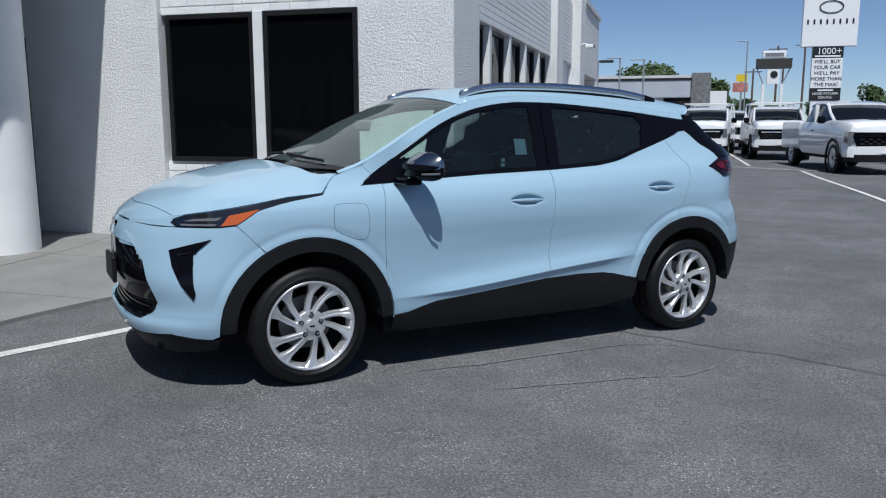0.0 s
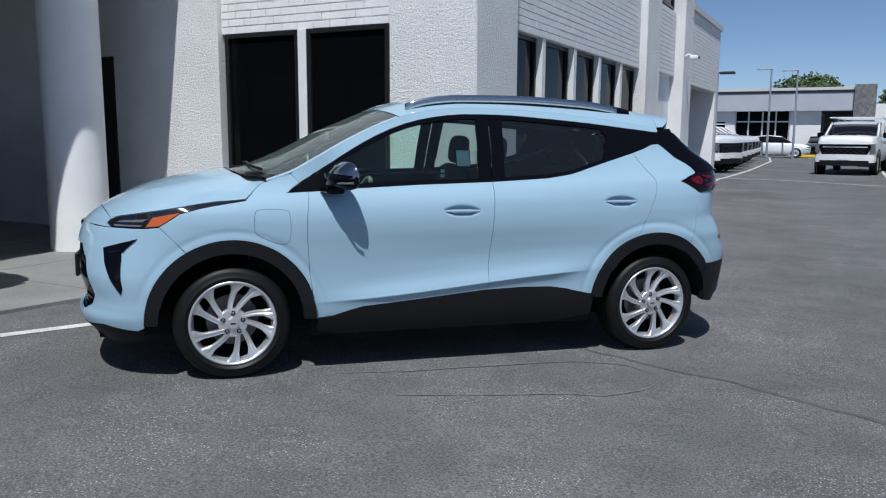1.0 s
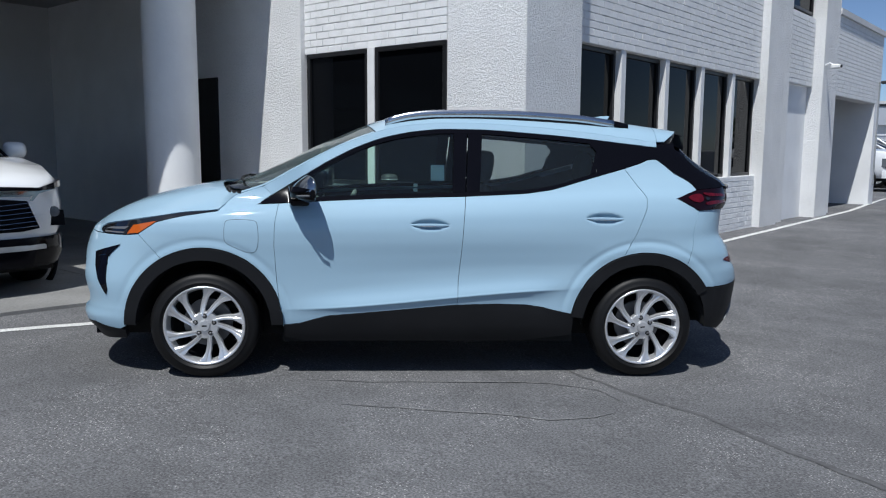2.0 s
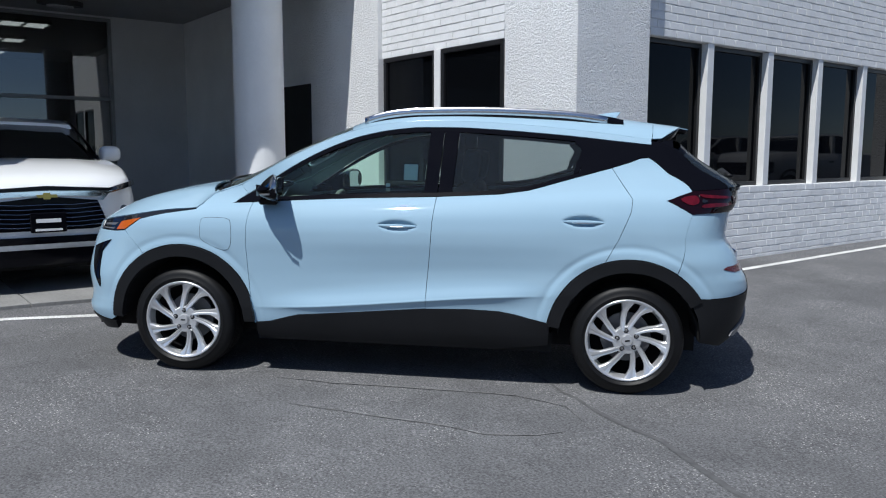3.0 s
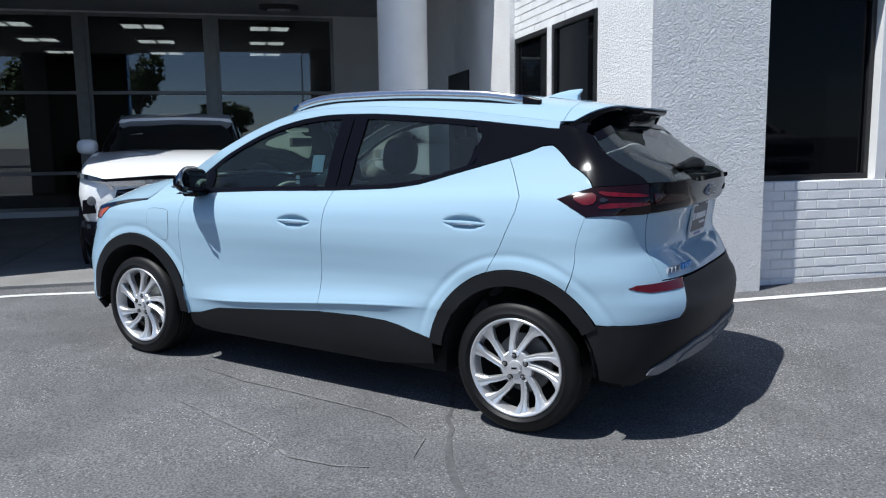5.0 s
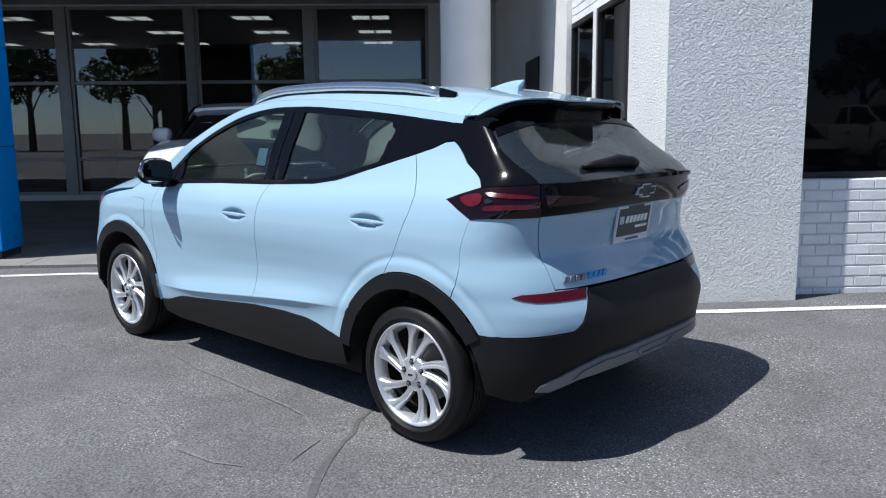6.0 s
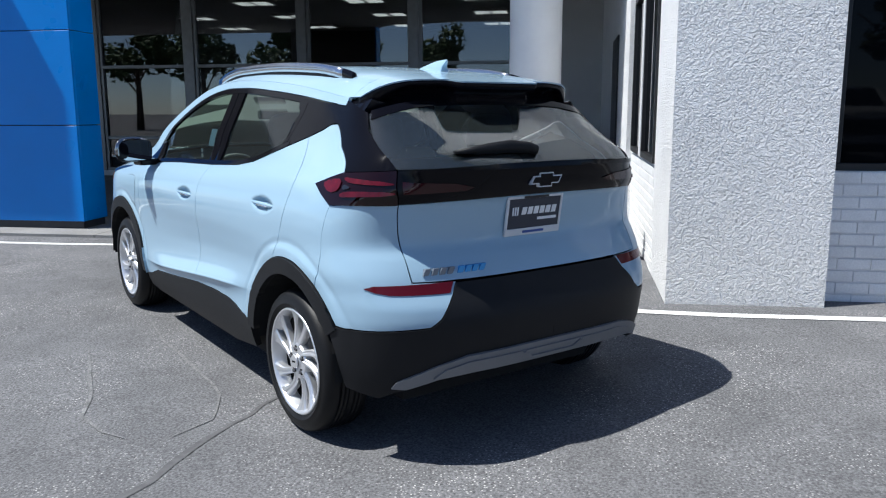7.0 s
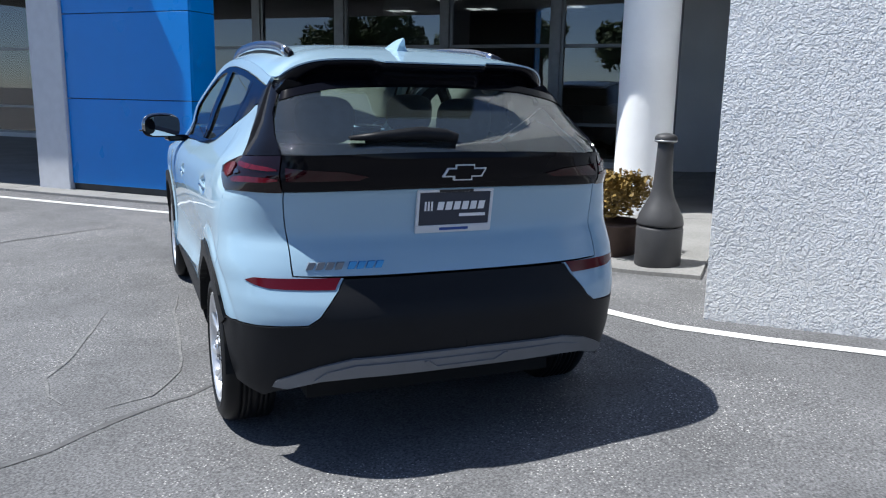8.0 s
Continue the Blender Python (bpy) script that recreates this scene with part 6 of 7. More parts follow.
def plain_wheel(parent, x, y, z, r, side):
    """A car wheel seen from afar: tyre, rim and six spokes."""
    hub = new("wheel")
    hub.parent = parent
    hub.matrix_basis = pose(x, y, z, 0, 0, 0 if side > 0 else 180)
    hub["label"] = "silver alloy wheel with black tyre"
    part("tyre", lathe([(r * 0.62, -0.03), (r * 0.66, 0.0), (r * 0.85, 0.004), (r * 0.96, -0.02), (r, -0.05), (r, -0.2), (r * 0.94, -0.24), (r * 0.6, -0.24)], 28, axis="y"), RUBBER, hub, smooth=True)
    part("rim", lathe([(r * 0.64, -0.01), (r * 0.6, -0.008), (r * 0.57, -0.05), (r * 0.2, -0.07)], 28, axis="y"), ALLOY, hub, smooth=True)
    bm = boxes((0.02, r * 0.6, -0.045, -0.012, -0.025, 0.025), bevel=0.006)
    sp = part("spoke", bm, ALLOY, hub)
    for i in range(1, 6):
        o = new("spoke", sp.data)
        o.parent = hub
        o.matrix_basis = Matrix.Rotation(math.pi * i / 3, 4, "Y")
    part("hub_cap", lathe([(0.06, -0.05), (0.05, -0.005), (0.0, -0.003)], 16, axis="y"), DARK_ALLOY, hub)


suv = thing("suv_car", pose(-4.7, 3.47, 0.075) @ Matrix.Diagonal((0.97, 0.94, 1.0, 1.0)), "white sport utility vehicle parked under the canopy", "car")
front = [(0.0, 0.42, 0.45, 0.86), (-0.05, 0.66, 0.45, 0.955), (-0.13, 0.80, 0.46, 1.015), (-0.28, 0.90, 0.48, 1.07), (-0.55, 0.95, 0.46, 1.14), (-1.0, 0.965, 0.24, 1.2), (-1.45, 0.97, 0.24, 1.23), (-2.4, 0.972, 0.24, 1.19), (-3.6, 0.97, 0.25, 1.2), (-4.3, 0.95, 0.27, 1.18), (-4.65, 0.9, 0.32, 1.1), (-4.84, 0.78, 0.40, 1.0)]
part("body", loft([(x, side_section(w, z0, zt, 0.035 if x > -1.3 else 0.0, 0.1 if x < -0.1 else 0.06)) for x, w, z0, zt in front]), WHITE_PAINT, suv, "white painted body")


def cabin(stations):
    return loft([(x, [(wb, zb), (lerp(wb, wt, 0.55), lerp(zb, zt, 0.5)), (wt, zt - 0.03), (wt * 0.8, zt - 0.003), (0, zt + 0.012)]) for x, zb, zt, wb, wt in stations])


part("cabin_glass", cabin([(-1.2, 1.19, 1.24, 0.80, 0.72), (-1.6, 1.17, 1.40, 0.86, 0.73), (-2.05, 1.17, 1.60, 0.87, 0.70), (-2.8, 1.17, 1.67, 0.87, 0.68), (-3.8, 1.17, 1.62, 0.86, 0.66), (-4.4, 1.17, 1.42, 0.84, 0.66), (-4.68, 1.14, 1.2, 0.8, 0.7)]), CAR_GLASS, suv, "black tinted windows")
part("roof", loft([(x, [(w, z - 0.045), (w - 0.03, z), (w * 0.55, z + 0.018), (0, z + 0.024)]) for x, w, z in ((-2.02, 0.715, 1.605), (-2.4, 0.71, 1.665), (-3.0, 0.70, 1.68), (-3.8, 0.68, 1.645), (-4.42, 0.66, 1.55))]), WHITE_PAINT, suv, "white roof")
for s in (1, -1):
    part("windscreen_pillar", tube([(-1.22, s * 0.82, 1.19), (-1.6, s * 0.80, 1.36), (-2.06, s * 0.72, 1.61), (-2.4, s * 0.712, 1.66)], 0.016, 8), GLOSS_BLACK, suv, smooth=True)
    bm = bmesh.new()
    rows = []
    for i in range(9):  # a slim wedge that follows the rounded corner
        t = i / 8
        y = lerp(0.57, 0.945, t)
        x = curve_at([(0.42, 0.0), (0.66, -0.05), (0.80, -0.13), (0.90, -0.28), (0.95, -0.52)], y) + 0.012
        zl, zu = lerp(0.972, 1.03, t), lerp(1.005, 1.075, t) + 0.012 * math.sin(math.pi * t)
        rows.append([bm.verts.new((xx, s * y, zz)) for xx, zz in ((x, zl), (x - 0.006, zu), (x - 0.12, zu), (x - 0.12, zl))])
    for a, b in zip(rows, rows[1:]):
        for q in range(4):
            bm.faces.new((a[q], b[q], b[(q + 1) % 4], a[(q + 1) % 4]))
    bm.faces.new(rows[0])
    bm.faces.new(rows[-1])
    bmesh.ops.recalc_face_normals(bm, faces=bm.faces)
    part("headlight", bm, SMOKED_LENS, suv, "slim smoked headlight")
    part("fog_pod", flat_outline([(s * 0.68, 0.82), (s * 0.83, 0.80), (s * 0.84, 0.66), (s * 0.66, 0.67)], -0.24, -0.085), GLOSS_BLACK, suv, "black lamp pod")
    part("fog_lamp", lathe([(0.05, 0.0), (0.045, 0.02), (0.0, 0.025)], 16, axis="x", centre=(-0.09, s * 0.74, 0.79)), CLEAR_LENS, suv, "round lamp")
    part("chrome_wing", flat_outline([(s * 0.74, 1.0), (s * 0.55, 0.98), (s * 0.49, 0.90), (s * 0.52, 0.895), (s * 0.58, 0.96)], -0.06, -0.012), CHROME, suv, "chrome strip by the grille")
    mirror = new("door_mirror")
    mirror.parent = suv
    mirror.matrix_basis = pose(-1.62, s * 1.03, 1.28)
    bm = bmesh.new()
    bmesh.ops.create_uvsphere(bm, u_segments=18, v_segments=10, radius=1)
    for v in bm.verts:
        v.co = Vector((v.co.x * (0.12 if v.co.x > 0 else 0.03), math.copysign(abs(v.co.y) ** 0.7, v.co.y) * 0.125, math.copysign(abs(v.co.z) ** 0.7, v.co.z) * 0.09))
    part("mirror_shell", bm, WHITE_PAINT, mirror, "white mirror shell", smooth=True)
    part("mirror_foot", boxes((-0.03, 0.05, -0.18 if s > 0 else 0.08, -0.08 if s > 0 else 0.18, -0.09, -0.05), bevel=0.01), GLOSS_BLACK, mirror, "black mirror foot")
    plain_wheel(suv, -0.98, s * 0.955, 0.36, 0.36, s)
    plain_wheel(suv, -3.84, s * 0.955, 0.36, 0.36, s)
    part("arch_trim", lathe([(0.40, -0.02), (0.45, -0.02), (0.45, 0.012), (0.40, 0.012), (0.40, -0.02)], 36, axis="y", centre=(-0.98, s * 0.955, 0.38)), CLADDING, suv, "black wheel-arch trim")
part("grille", flat_outline([(0.46, 0.90), (0.0, 0.945), (-0.46, 0.90), (-0.56, 0.66), (-0.40, 0.635), (0.40, 0.635), (0.56, 0.66)], -0.1, 0.012), GLOSS_BLACK, suv, "black grille opening")
part("upper_grille", flat_outline([(0.62, 1.01), (0.0, 1.04), (-0.62, 1.01), (-0.58, 0.985), (0.0, 1.0), (0.58, 0.985)], -0.1, 0.006), GLOSS_BLACK, suv, "black upper grille slot")
part("chrome_bar", flat_outline([(0.60, 0.982), (0.0, 0.996), (-0.60, 0.982), (-0.48, 0.935), (0.0, 0.955), (0.48, 0.935)], -0.05, 0.022), CHROME, suv, "bright bar across the nose")
part("front_emblem", flat_outline([(0.085, 0.962), (0.03, 0.962), (0.03, 0.978), (-0.03, 0.978), (-0.03, 0.962), (-0.095, 0.962), (-0.08, 0.935), (-0.03, 0.935), (-0.03, 0.92), (0.03, 0.92), (0.03, 0.935), (0.095, 0.935)], 0.01, 0.034), mat("gold_emblem", (0.55, 0.42, 0.12), 0.3, metal=0.8), suv, "small gold emblem")
for i, z in enumerate((0.87, 0.83, 0.79, 0.75, 0.71, 0.67)):
    w = lerp(0.47, 0.54, i / 5)
    part("grille_bar", tube([(0.016, w, z + 0.012), (0.022, w * 0.5, z - 0.004), (0.024, 0.0, z + 0.002), (0.022, -w * 0.5, z - 0.004), (0.016, -w, z + 0.012)], 0.0036, 6), DARK_CHROME, suv, "thin chrome grille bar")
part("lower_bumper", loft([(x, [(w - 0.06, 0.27), (w, 0.38), (w, 0.50), (w - 0.02, 0.53), (0, 0.53)]) for x, w in ((0.02, 0.45), (-0.04, 0.68), (-0.15, 0.82), (-0.3, 0.905), (-0.56, 0.94))]), GLOSS_BLACK, suv, "black lower bumper")
part("skid_strip", loft([(x, [(w, 0.42), (w, 0.455), (w - 0.015, 0.465), (0, 0.465)]) for x, w in ((0.035, 0.40), (-0.02, 0.62), (-0.1, 0.70))]), STEEL, suv, "silver skid strip")
part("front_plate", boxes((0.018, 0.045, -0.16, 0.16, 0.62, 0.80), bevel=0.006), GLOSS_BLACK, suv, "black dealer plate")
part("plate_bar", boxes((0.045, 0.0475, -0.11, 0.11, 0.71, 0.745)), WHITE_SIGN, suv, "white bar on the plate")
part("plate_bar", boxes((0.045, 0.0475, -0.12, 0.12, 0.635, 0.655)), WHITE_SIGN, suv, "white bar on the plate")
part("underbody", boxes((-4.6, -0.3, -0.8, 0.8, 0.2, 0.3)), LINER, suv, "black underbody")
part("windscreen_sticker", flat_outline([(-0.55, 1.27), (-0.38, 1.28), (-0.38, 1.43), (-0.55, 1.42)], -1.655, -1.65), PAPER, suv, "pale paper sticker")

for o in suv.children:
    if o.name.split(".")[0] in ("grille", "upper_grille", "chrome_bar", "chrome_wing", "front_emblem", "grille_bar", "front_plate", "plate_bar", "fog_pod", "fog_lamp", "headlight"):
        o.matrix_basis = Matrix.Translation((0, 0, -0.05)) @ o.matrix_basis

# ---- white pickup trucks on the car park ----
def pickup(name, label, rack, group):
    """A crew-cab pickup: x ahead, its front bumper at x = 0."""
    t = thing(name, pose(0, 0, 0), label, "pickup truck", group)
    st = [(-0.04, 0.80, 0.62, 1.2), (-0.1, 0.90, 0.5, 1.29), (-0.3, 0.96, 0.45, 1.36), (-0.8, 0.99, 0.45, 1.4), (-1.5, 1.0, 0.45, 1.41), (-2.0, 1.0, 0.45, 1.36), (-3.9, 1.0, 0.45, 1.36)]
    part("body", loft([(x, side_section(w, z0, zt, 0.05 if x > -1.4 else 0.0, 0.09)) for x, w, z0, zt in st]), WHITE_PAINT, t, "white cab and bonnet")
    part("bed", boxes((-5.85, -3.95, -1.0, 1.0, 0.55, 1.36), bevel=0.04), WHITE_PAINT, t, "white pickup bed")
    part("cabin_glass", cabin([(-1.35, 1.3, 1.4, 0.86, 0.78), (-1.8, 1.3, 1.62, 0.9, 0.78), (-2.2, 1.3, 1.86, 0.9, 0.76), (-2.9, 1.3, 1.92, 0.9, 0.75), (-3.6, 1.3, 1.88, 0.9, 0.75), (-3.85, 1.3, 1.4, 0.9, 0.8)]), CAR_GLASS, t, "dark windows")
    part("roof", loft([(x, [(w, z - 0.05), (w - 0.03, z), (w * 0.5, z + 0.02), (0, z + 0.025)]) for x, w, z in ((-2.15, 0.79, 1.865), (-2.6, 0.785, 1.925), (-3.3, 0.78, 1.93), (-3.75, 0.775, 1.86))]), WHITE_PAINT, t, "white roof")
    part("grille", flat_outline([(0.80, 1.1), (-0.80, 1.1), (-0.84, 0.98), (-0.72, 0.74), (0.72, 0.74), (0.84, 0.98)], -0.14, 0.01), GLOSS_BLACK, t, "black grille")
    part("grille_bar", boxes((-0.02, 0.03, -0.72, 0.72, 0.985, 1.03), bevel=0.008), CHROME if rack else GLOSS_BLACK, t, "bar across the grille")
    for z in (0.8, 0.86, 0.92):
        for k in range(7):
            y = -0.6 + 0.2 * k + (0.1 if z == 0.86 else 0)
            if y < 0.66:
                part("grille_link", boxes((0.0, 0.022, y - 0.045, y + 0.045, z - 0.018, z + 0.018), bevel=0.006), DARK_ALLOY, t)
    part("bumper", loft([(x, [(w, 0.46), (w + 0.01, 0.6), (w - 0.02, 0.74), (0, 0.75)]) for x, w in ((0.08, 0.6), (0.05, 0.8), (-0.03, 0.93), (-0.25, 0.985))]), WHITE_PAINT, t, "white front bumper")
    part("lower_valance", loft([(x, [(w - 0.03, 0.34), (w, 0.44), (w, 0.53), (0, 0.53)]) for x, w in ((0.1, 0.55), (0.06, 0.78), (-0.03, 0.9), (-0.25, 0.95))]), CLADDING, t, "black lower valance")
    part("dealer_plate", boxes((0.095, 0.11, -0.16, 0.16, 0.56, 0.64)), WHITE_SIGN, t, "small pale plate")
    part("bonnet_scoop", boxes((-0.62, -0.42, -0.3, 0.3, 1.38, 1.44), bevel=0.02), GLOSS_BLACK, t, "dark bonnet scoop")
    for s in (1, -1):
        part("headlight", flat_outline([(s * 0.74, 1.1), (s * 0.95, 1.12), (s * 0.96, 0.84), (s * 0.86, 0.76), (s * 0.76, 0.92)], -0.3, 0.004), CLEAR_LENS, t, "clear stepped headlight")
        part("running_lamp", boxes((-0.01, 0.012, s * 0.86 - 0.07, s * 0.86 + 0.06, 0.9, 0.93), bevel=0.004), CLEAR_LENS, t, "pale lamp strip")
        part("arch_trim", lathe([(0.44, -0.03), (0.50, -0.03), (0.50, 0.012), (0.44, 0.012), (0.44, -0.03)], 28, axis="y", centre=(-0.95, s * 0.995, 0.43)), LINER, t, "black wheel arch")
        part("door_handle", boxes((-2.85, -2.65, s * 1.0 - 0.012, s * 1.0 + 0.012, 1.1, 1.13), bevel=0.005), GLOSS_BLACK, t, "black door handle")
        part("door_mirror", boxes((-1.75, -1.62, s * 1.1 - 0.1, s * 1.1 + 0.1, 1.32, 1.52), bevel=0.035), GLOSS_BLACK, t, "tall black door mirror")
        part("windscreen_pillar", tube([(-1.36, s * 0.87, 1.4), (-1.8, s * 0.84, 1.62), (-2.2, s * 0.79, 1.87)], 0.04, 6), WHITE_PAINT, t)
        part("door_pillar", boxes((-2.98, -2.86, s * 0.86 - 0.05, s * 0.86 + 0.05, 1.33, 1.86)), WHITE_PAINT, t)
        plain_wheel(t, -0.95, s * 0.99, 0.41, 0.41, s)
        plain_wheel(t, -4.75, s * 0.99, 0.41, 0.41, s)
    part("underbody", boxes((-5.7, -0.2, -0.75, 0.75, 0.35, 0.56)), LINER, t, "black underbody")
    if rack:
        for s in (1, -1):
            part("rack_rail", tube([(-1.9, s * 0.82, 2.08), (-5.7, s * 0.82, 2.08)], 0.03, 6), WHITE_PAINT, t, "white ladder rack rail")
            for x in (-4.0, -5.6):
                part("rack_post", tube([(x, s * 0.9, 1.3), (x, s * 0.82, 2.08)], 0.03, 6), WHITE_PAINT, t, "white rack post")
        for x in (-2.0, -3.2, -4.4, -5.6):
            part("rack_bar", tube([(x, -0.82, 2.08), (x, 0.82, 2.08)], 0.025, 6), WHITE_PAINT, t, "white rack bar")
    return t


rack_truck = pickup("pickup_truck", "white pickup truck with a ladder rack on the car park", True, "parked pickup trucks")
plain_truck = pickup("pickup_truck", "white pickup truck parked on the asphalt", False, "parked pickup trucks")
rack_truck.matrix_basis = pose(1.1, 31.9, ground_z(33, 1), 0, 0, -97)
copy_thing(rack_truck, pose(3.85, 30.4, ground_z(32, 4), 0, 0, -90))
plain_truck.matrix_basis = pose(5.4, 22.6, ground_z(24, 5), 0, 0, -81.6)
for x, y in ((8.7, 23.0), (12.0, 23.4)):
    copy_thing(plain_truck, pose(x, y, ground_z(y, x), 0, 0, -82))
for i in range(6):
    y = 31.6 + 3.3 * i
    copy_thing(plain_truck if i % 3 != 2 else rack_truck, pose(-2.7 - 0.2 * i, y, ground_z(y) + 0.01, 0, 0, -22))
copy_thing(plain_truck, pose(2.75, 41, ground_z(41, 2.2), 0, 0, -90))
lot_lines = thing("bay_lines", pose(0, 0, 0), "faded white painted bay lines on the car park", "road marking", kind="structure")
for pts in ([(-2.25, 26.9), (-0.9, 26.7), (0.2, 26.2), (2.2, 25.3), (3.65, 24.3), (9.0, 22.4)], [(2.45, 26.2), (2.45, 38)], [(3.62, 24.0), (3.6, 20), (3.6, 12.5)]):
    part("bay_line", strip(pts, 0.1, 0.012, 0.5), LINE, lot_lines)


def small_car(label, paint, at):
    """A parked saloon: x ahead, its nose at x = 0."""
    t = thing("parked_car", at, label, "car", "cars by the far building")
    st = [(0.0, 0.6, 0.4, 0.66), (-0.08, 0.8, 0.3, 0.74), (-0.5, 0.88, 0.22, 0.86), (-1.2, 0.91, 0.2, 0.95), (-3.4, 0.91, 0.2, 0.98), (-4.3, 0.88, 0.24, 1.0), (-4.6, 0.74, 0.4, 0.9)]
    part("body", loft([(x, side_section(w, z0, zt, 0.03 if x > -1.0 else 0.0, 0.1)) for x, w, z0, zt in st]), paint, t)
    part("cabin_glass", cabin([(-1.1, 0.93, 0.97, 0.76, 0.7), (-1.8, 0.93, 1.36, 0.78, 0.62), (-2.6, 0.93, 1.44, 0.78, 0.6), (-3.5, 0.93, 1.34, 0.78, 0.6), (-4.1, 0.95, 1.02, 0.76, 0.66)]), CAR_GLASS, t, "dark windows")
    part("roof", loft([(x, [(w, z - 0.04), (w - 0.03, z), (0, z + 0.02)]) for x, w, z in ((-1.78, 0.64, 1.37), (-2.6, 0.63, 1.455), (-3.5, 0.62, 1.36))]), paint, t)
    part("grille", boxes((-0.1, 0.012, -0.45, 0.45, 0.42, 0.6), bevel=0.02), GLOSS_BLACK, t, "black grille")
    for s in (1, -1):
        part("headlight", boxes((-0.3, -0.02, s * 0.66 - 0.14, s * 0.66 + 0.12, 0.62, 0.72), bevel=0.02), CLEAR_LENS, t)
        plain_wheel(t, -0.85, s * 0.9, 0.33, 0.33, s)
        plain_wheel(t, -3.6, s * 0.9, 0.33, 0.33, s)


GREY_PAINT = mat("dark_grey_car_paint", (0.03, 0.032, 0.036), 0.3, coat=1.0, fine=0.03)
small_car("white saloon parked before the far building", WHITE_PAINT, pose(-1.1, 57, ground_z(57)))
small_car("dark grey car parked by the far building", GREY_PAINT, pose(-0.8, 59.9, ground_z(60), 0, 0, -90))
# cars across the car park, mirrored in the tinted windows
for y, paint, lab in ((2.0, WHITE_PAINT, "white saloon parked across the car park"), (7.9, GREY_PAINT, "dark grey saloon parked across the car park"), (10.9, WHITE_PAINT, "white saloon parked across the car park"), (16.6, WHITE_PAINT, "white saloon parked across the car park")):
    small_car(lab, paint, pose(12.5, y, ground_z(y, 13), 0, 0, 180))
for y in (4.9, 13.8, 19.7):
    copy_thing(plain_truck, pose(12.2, y, ground_z(y, 13), 0, 0, 180))
small_car("dark grey car parked by the far building", GREY_PAINT, pose(1.1, 59.4, ground_z(60), 0, 0, -90))

# ---- far building, signs and trees ----
far = thing("far_building", pose(1.08, 62, 0.05) @ Matrix.Diagonal((1, 1, 0.92, 1)), "low grey showroom with a dark stone pier", "building", kind="structure")
part("wall", boxes((-16, -9.0, 0, 8, 0, 3.4), (-9.0, -8.3, 0, 8, 2.6, 3.4), (-8.3, -7.6, 0, 8, 0, 3.4), (-3.9, -1.9, 0, 8, 0, 3.4), (-9, 1.2, 6, 8, 0, 3.4), (-16, 1.2, 0.01, 8, 3.4, 4.75)), WHITE_SIGN, far, "pale wall")
part("fascia", boxes((-16, 0.05, -0.5, -0.02, 3.4, 4.75)), GREY_WALL, far, "blue grey fascia")
part("fascia_stripe", boxes((-16, 0.06, -0.55, -0.03, 4.76, 4.93)), BLACK_SIGN, far, "dark stripe under the roof edge")
part("roof", boxes((-16, 1.2, -0.45, 8, 4.94, 5.15)), SOFFIT, far, "pale roof edge")
part("stone_pier", boxes((0.07, 1.4, -0.7, 2.0, 0, 5.3)), STONE, far, "dark stone pier")
part("side_wing", boxes((1.42, 2.6, 0.2, 6, 0, 3.9)), WHITE_SIGN, far, "white side wing")
part("pane", boxes((-7.6, -3.9, 0.3, 0.35, 0.0, 3.4), (-9.0, -8.3, 0.3, 0.35, 1.0, 2.6)), DARK_GLASS, far, "dark show window")
for x in (-7.6, -6.7, -5.75, -4.85, -3.95):
    part("mullion", boxes((x - 0.05, x + 0.05, 0.2, 0.3, 0.0, 3.4)), WHITE_FRAME, far)
part("transom", boxes((-7.6, -3.9, 0.21, 0.29, 2.55, 2.65)), WHITE_FRAME, far)
part("soffit", boxes((-1.9, 0.05, -0.4, 6, 3.3, 3.39)), BLACK_SIGN, far)
kerb = part("kerb", boxes((-2.4, 0.5, 58.6, 58.9, ground_z(58) - 0.05, ground_z(58) + 0.16), bevel=0.03), mat("yellow_kerb_paint", (0.75, 0.5, 0.03), 0.6, vary=0.1))
tagged(kerb, "yellow painted kerb before the far building", "kerb", kind="structure")


def lettering(parent, text, size, x, z, y, material, label=""):
    cu = bpy.data.curves.new("lettering", "FONT")
    cu.body, cu.size, cu.align_x, cu.align_y, cu.extrude = text, size, "CENTER", "CENTER", 0.01
    tmp = bpy.data.objects.new("lettering", cu)
    scene.collection.objects.link(tmp)
    me = bpy.data.meshes.new_from_object(tmp.evaluated_get(bpy.context.evaluated_depsgraph_get()))
    bpy.data.objects.remove(tmp)
    me.materials.append(material)
    ob = new("lettering", me)
    ob.parent = parent
    ob.matrix_basis = pose(x, y, z, 90, 0, 0)
    if label:
        ob["label"] = label
    return ob


pylon = thing("sign_pylon", pose(12.3, 75, 0.0), "tall white pylon sign with black and white panels", "sign")
part("main_cabinet", boxes((-2.15, 2.15, -0.3, 0.3, 7.7, 12.3), bevel=0.03), WHITE_SIGN, pylon, "white sign cabinet")
part("logo_ring", lathe([(0.85, -0.03), (0.95, -0.03), (0.95, 0.03), (0.85, 0.03), (0.85, -0.03)], 32, axis="y", centre=(0, 0, 0)), BLACK_SIGN, pylon, "black oval ring", at=Matrix.Translation((0, -0.33, 10.95)) @ Matrix.Diagonal((1.0, 1, 0.55, 1)))
for i in range(8):
    part("lettering", boxes((-1.75 + 0.5 * i - 0.07, -1.75 + 0.5 * i + 0.07, -0.33, -0.3, 9.55, 9.95)), BLACK_SIGN, pylon, "plain black bar")
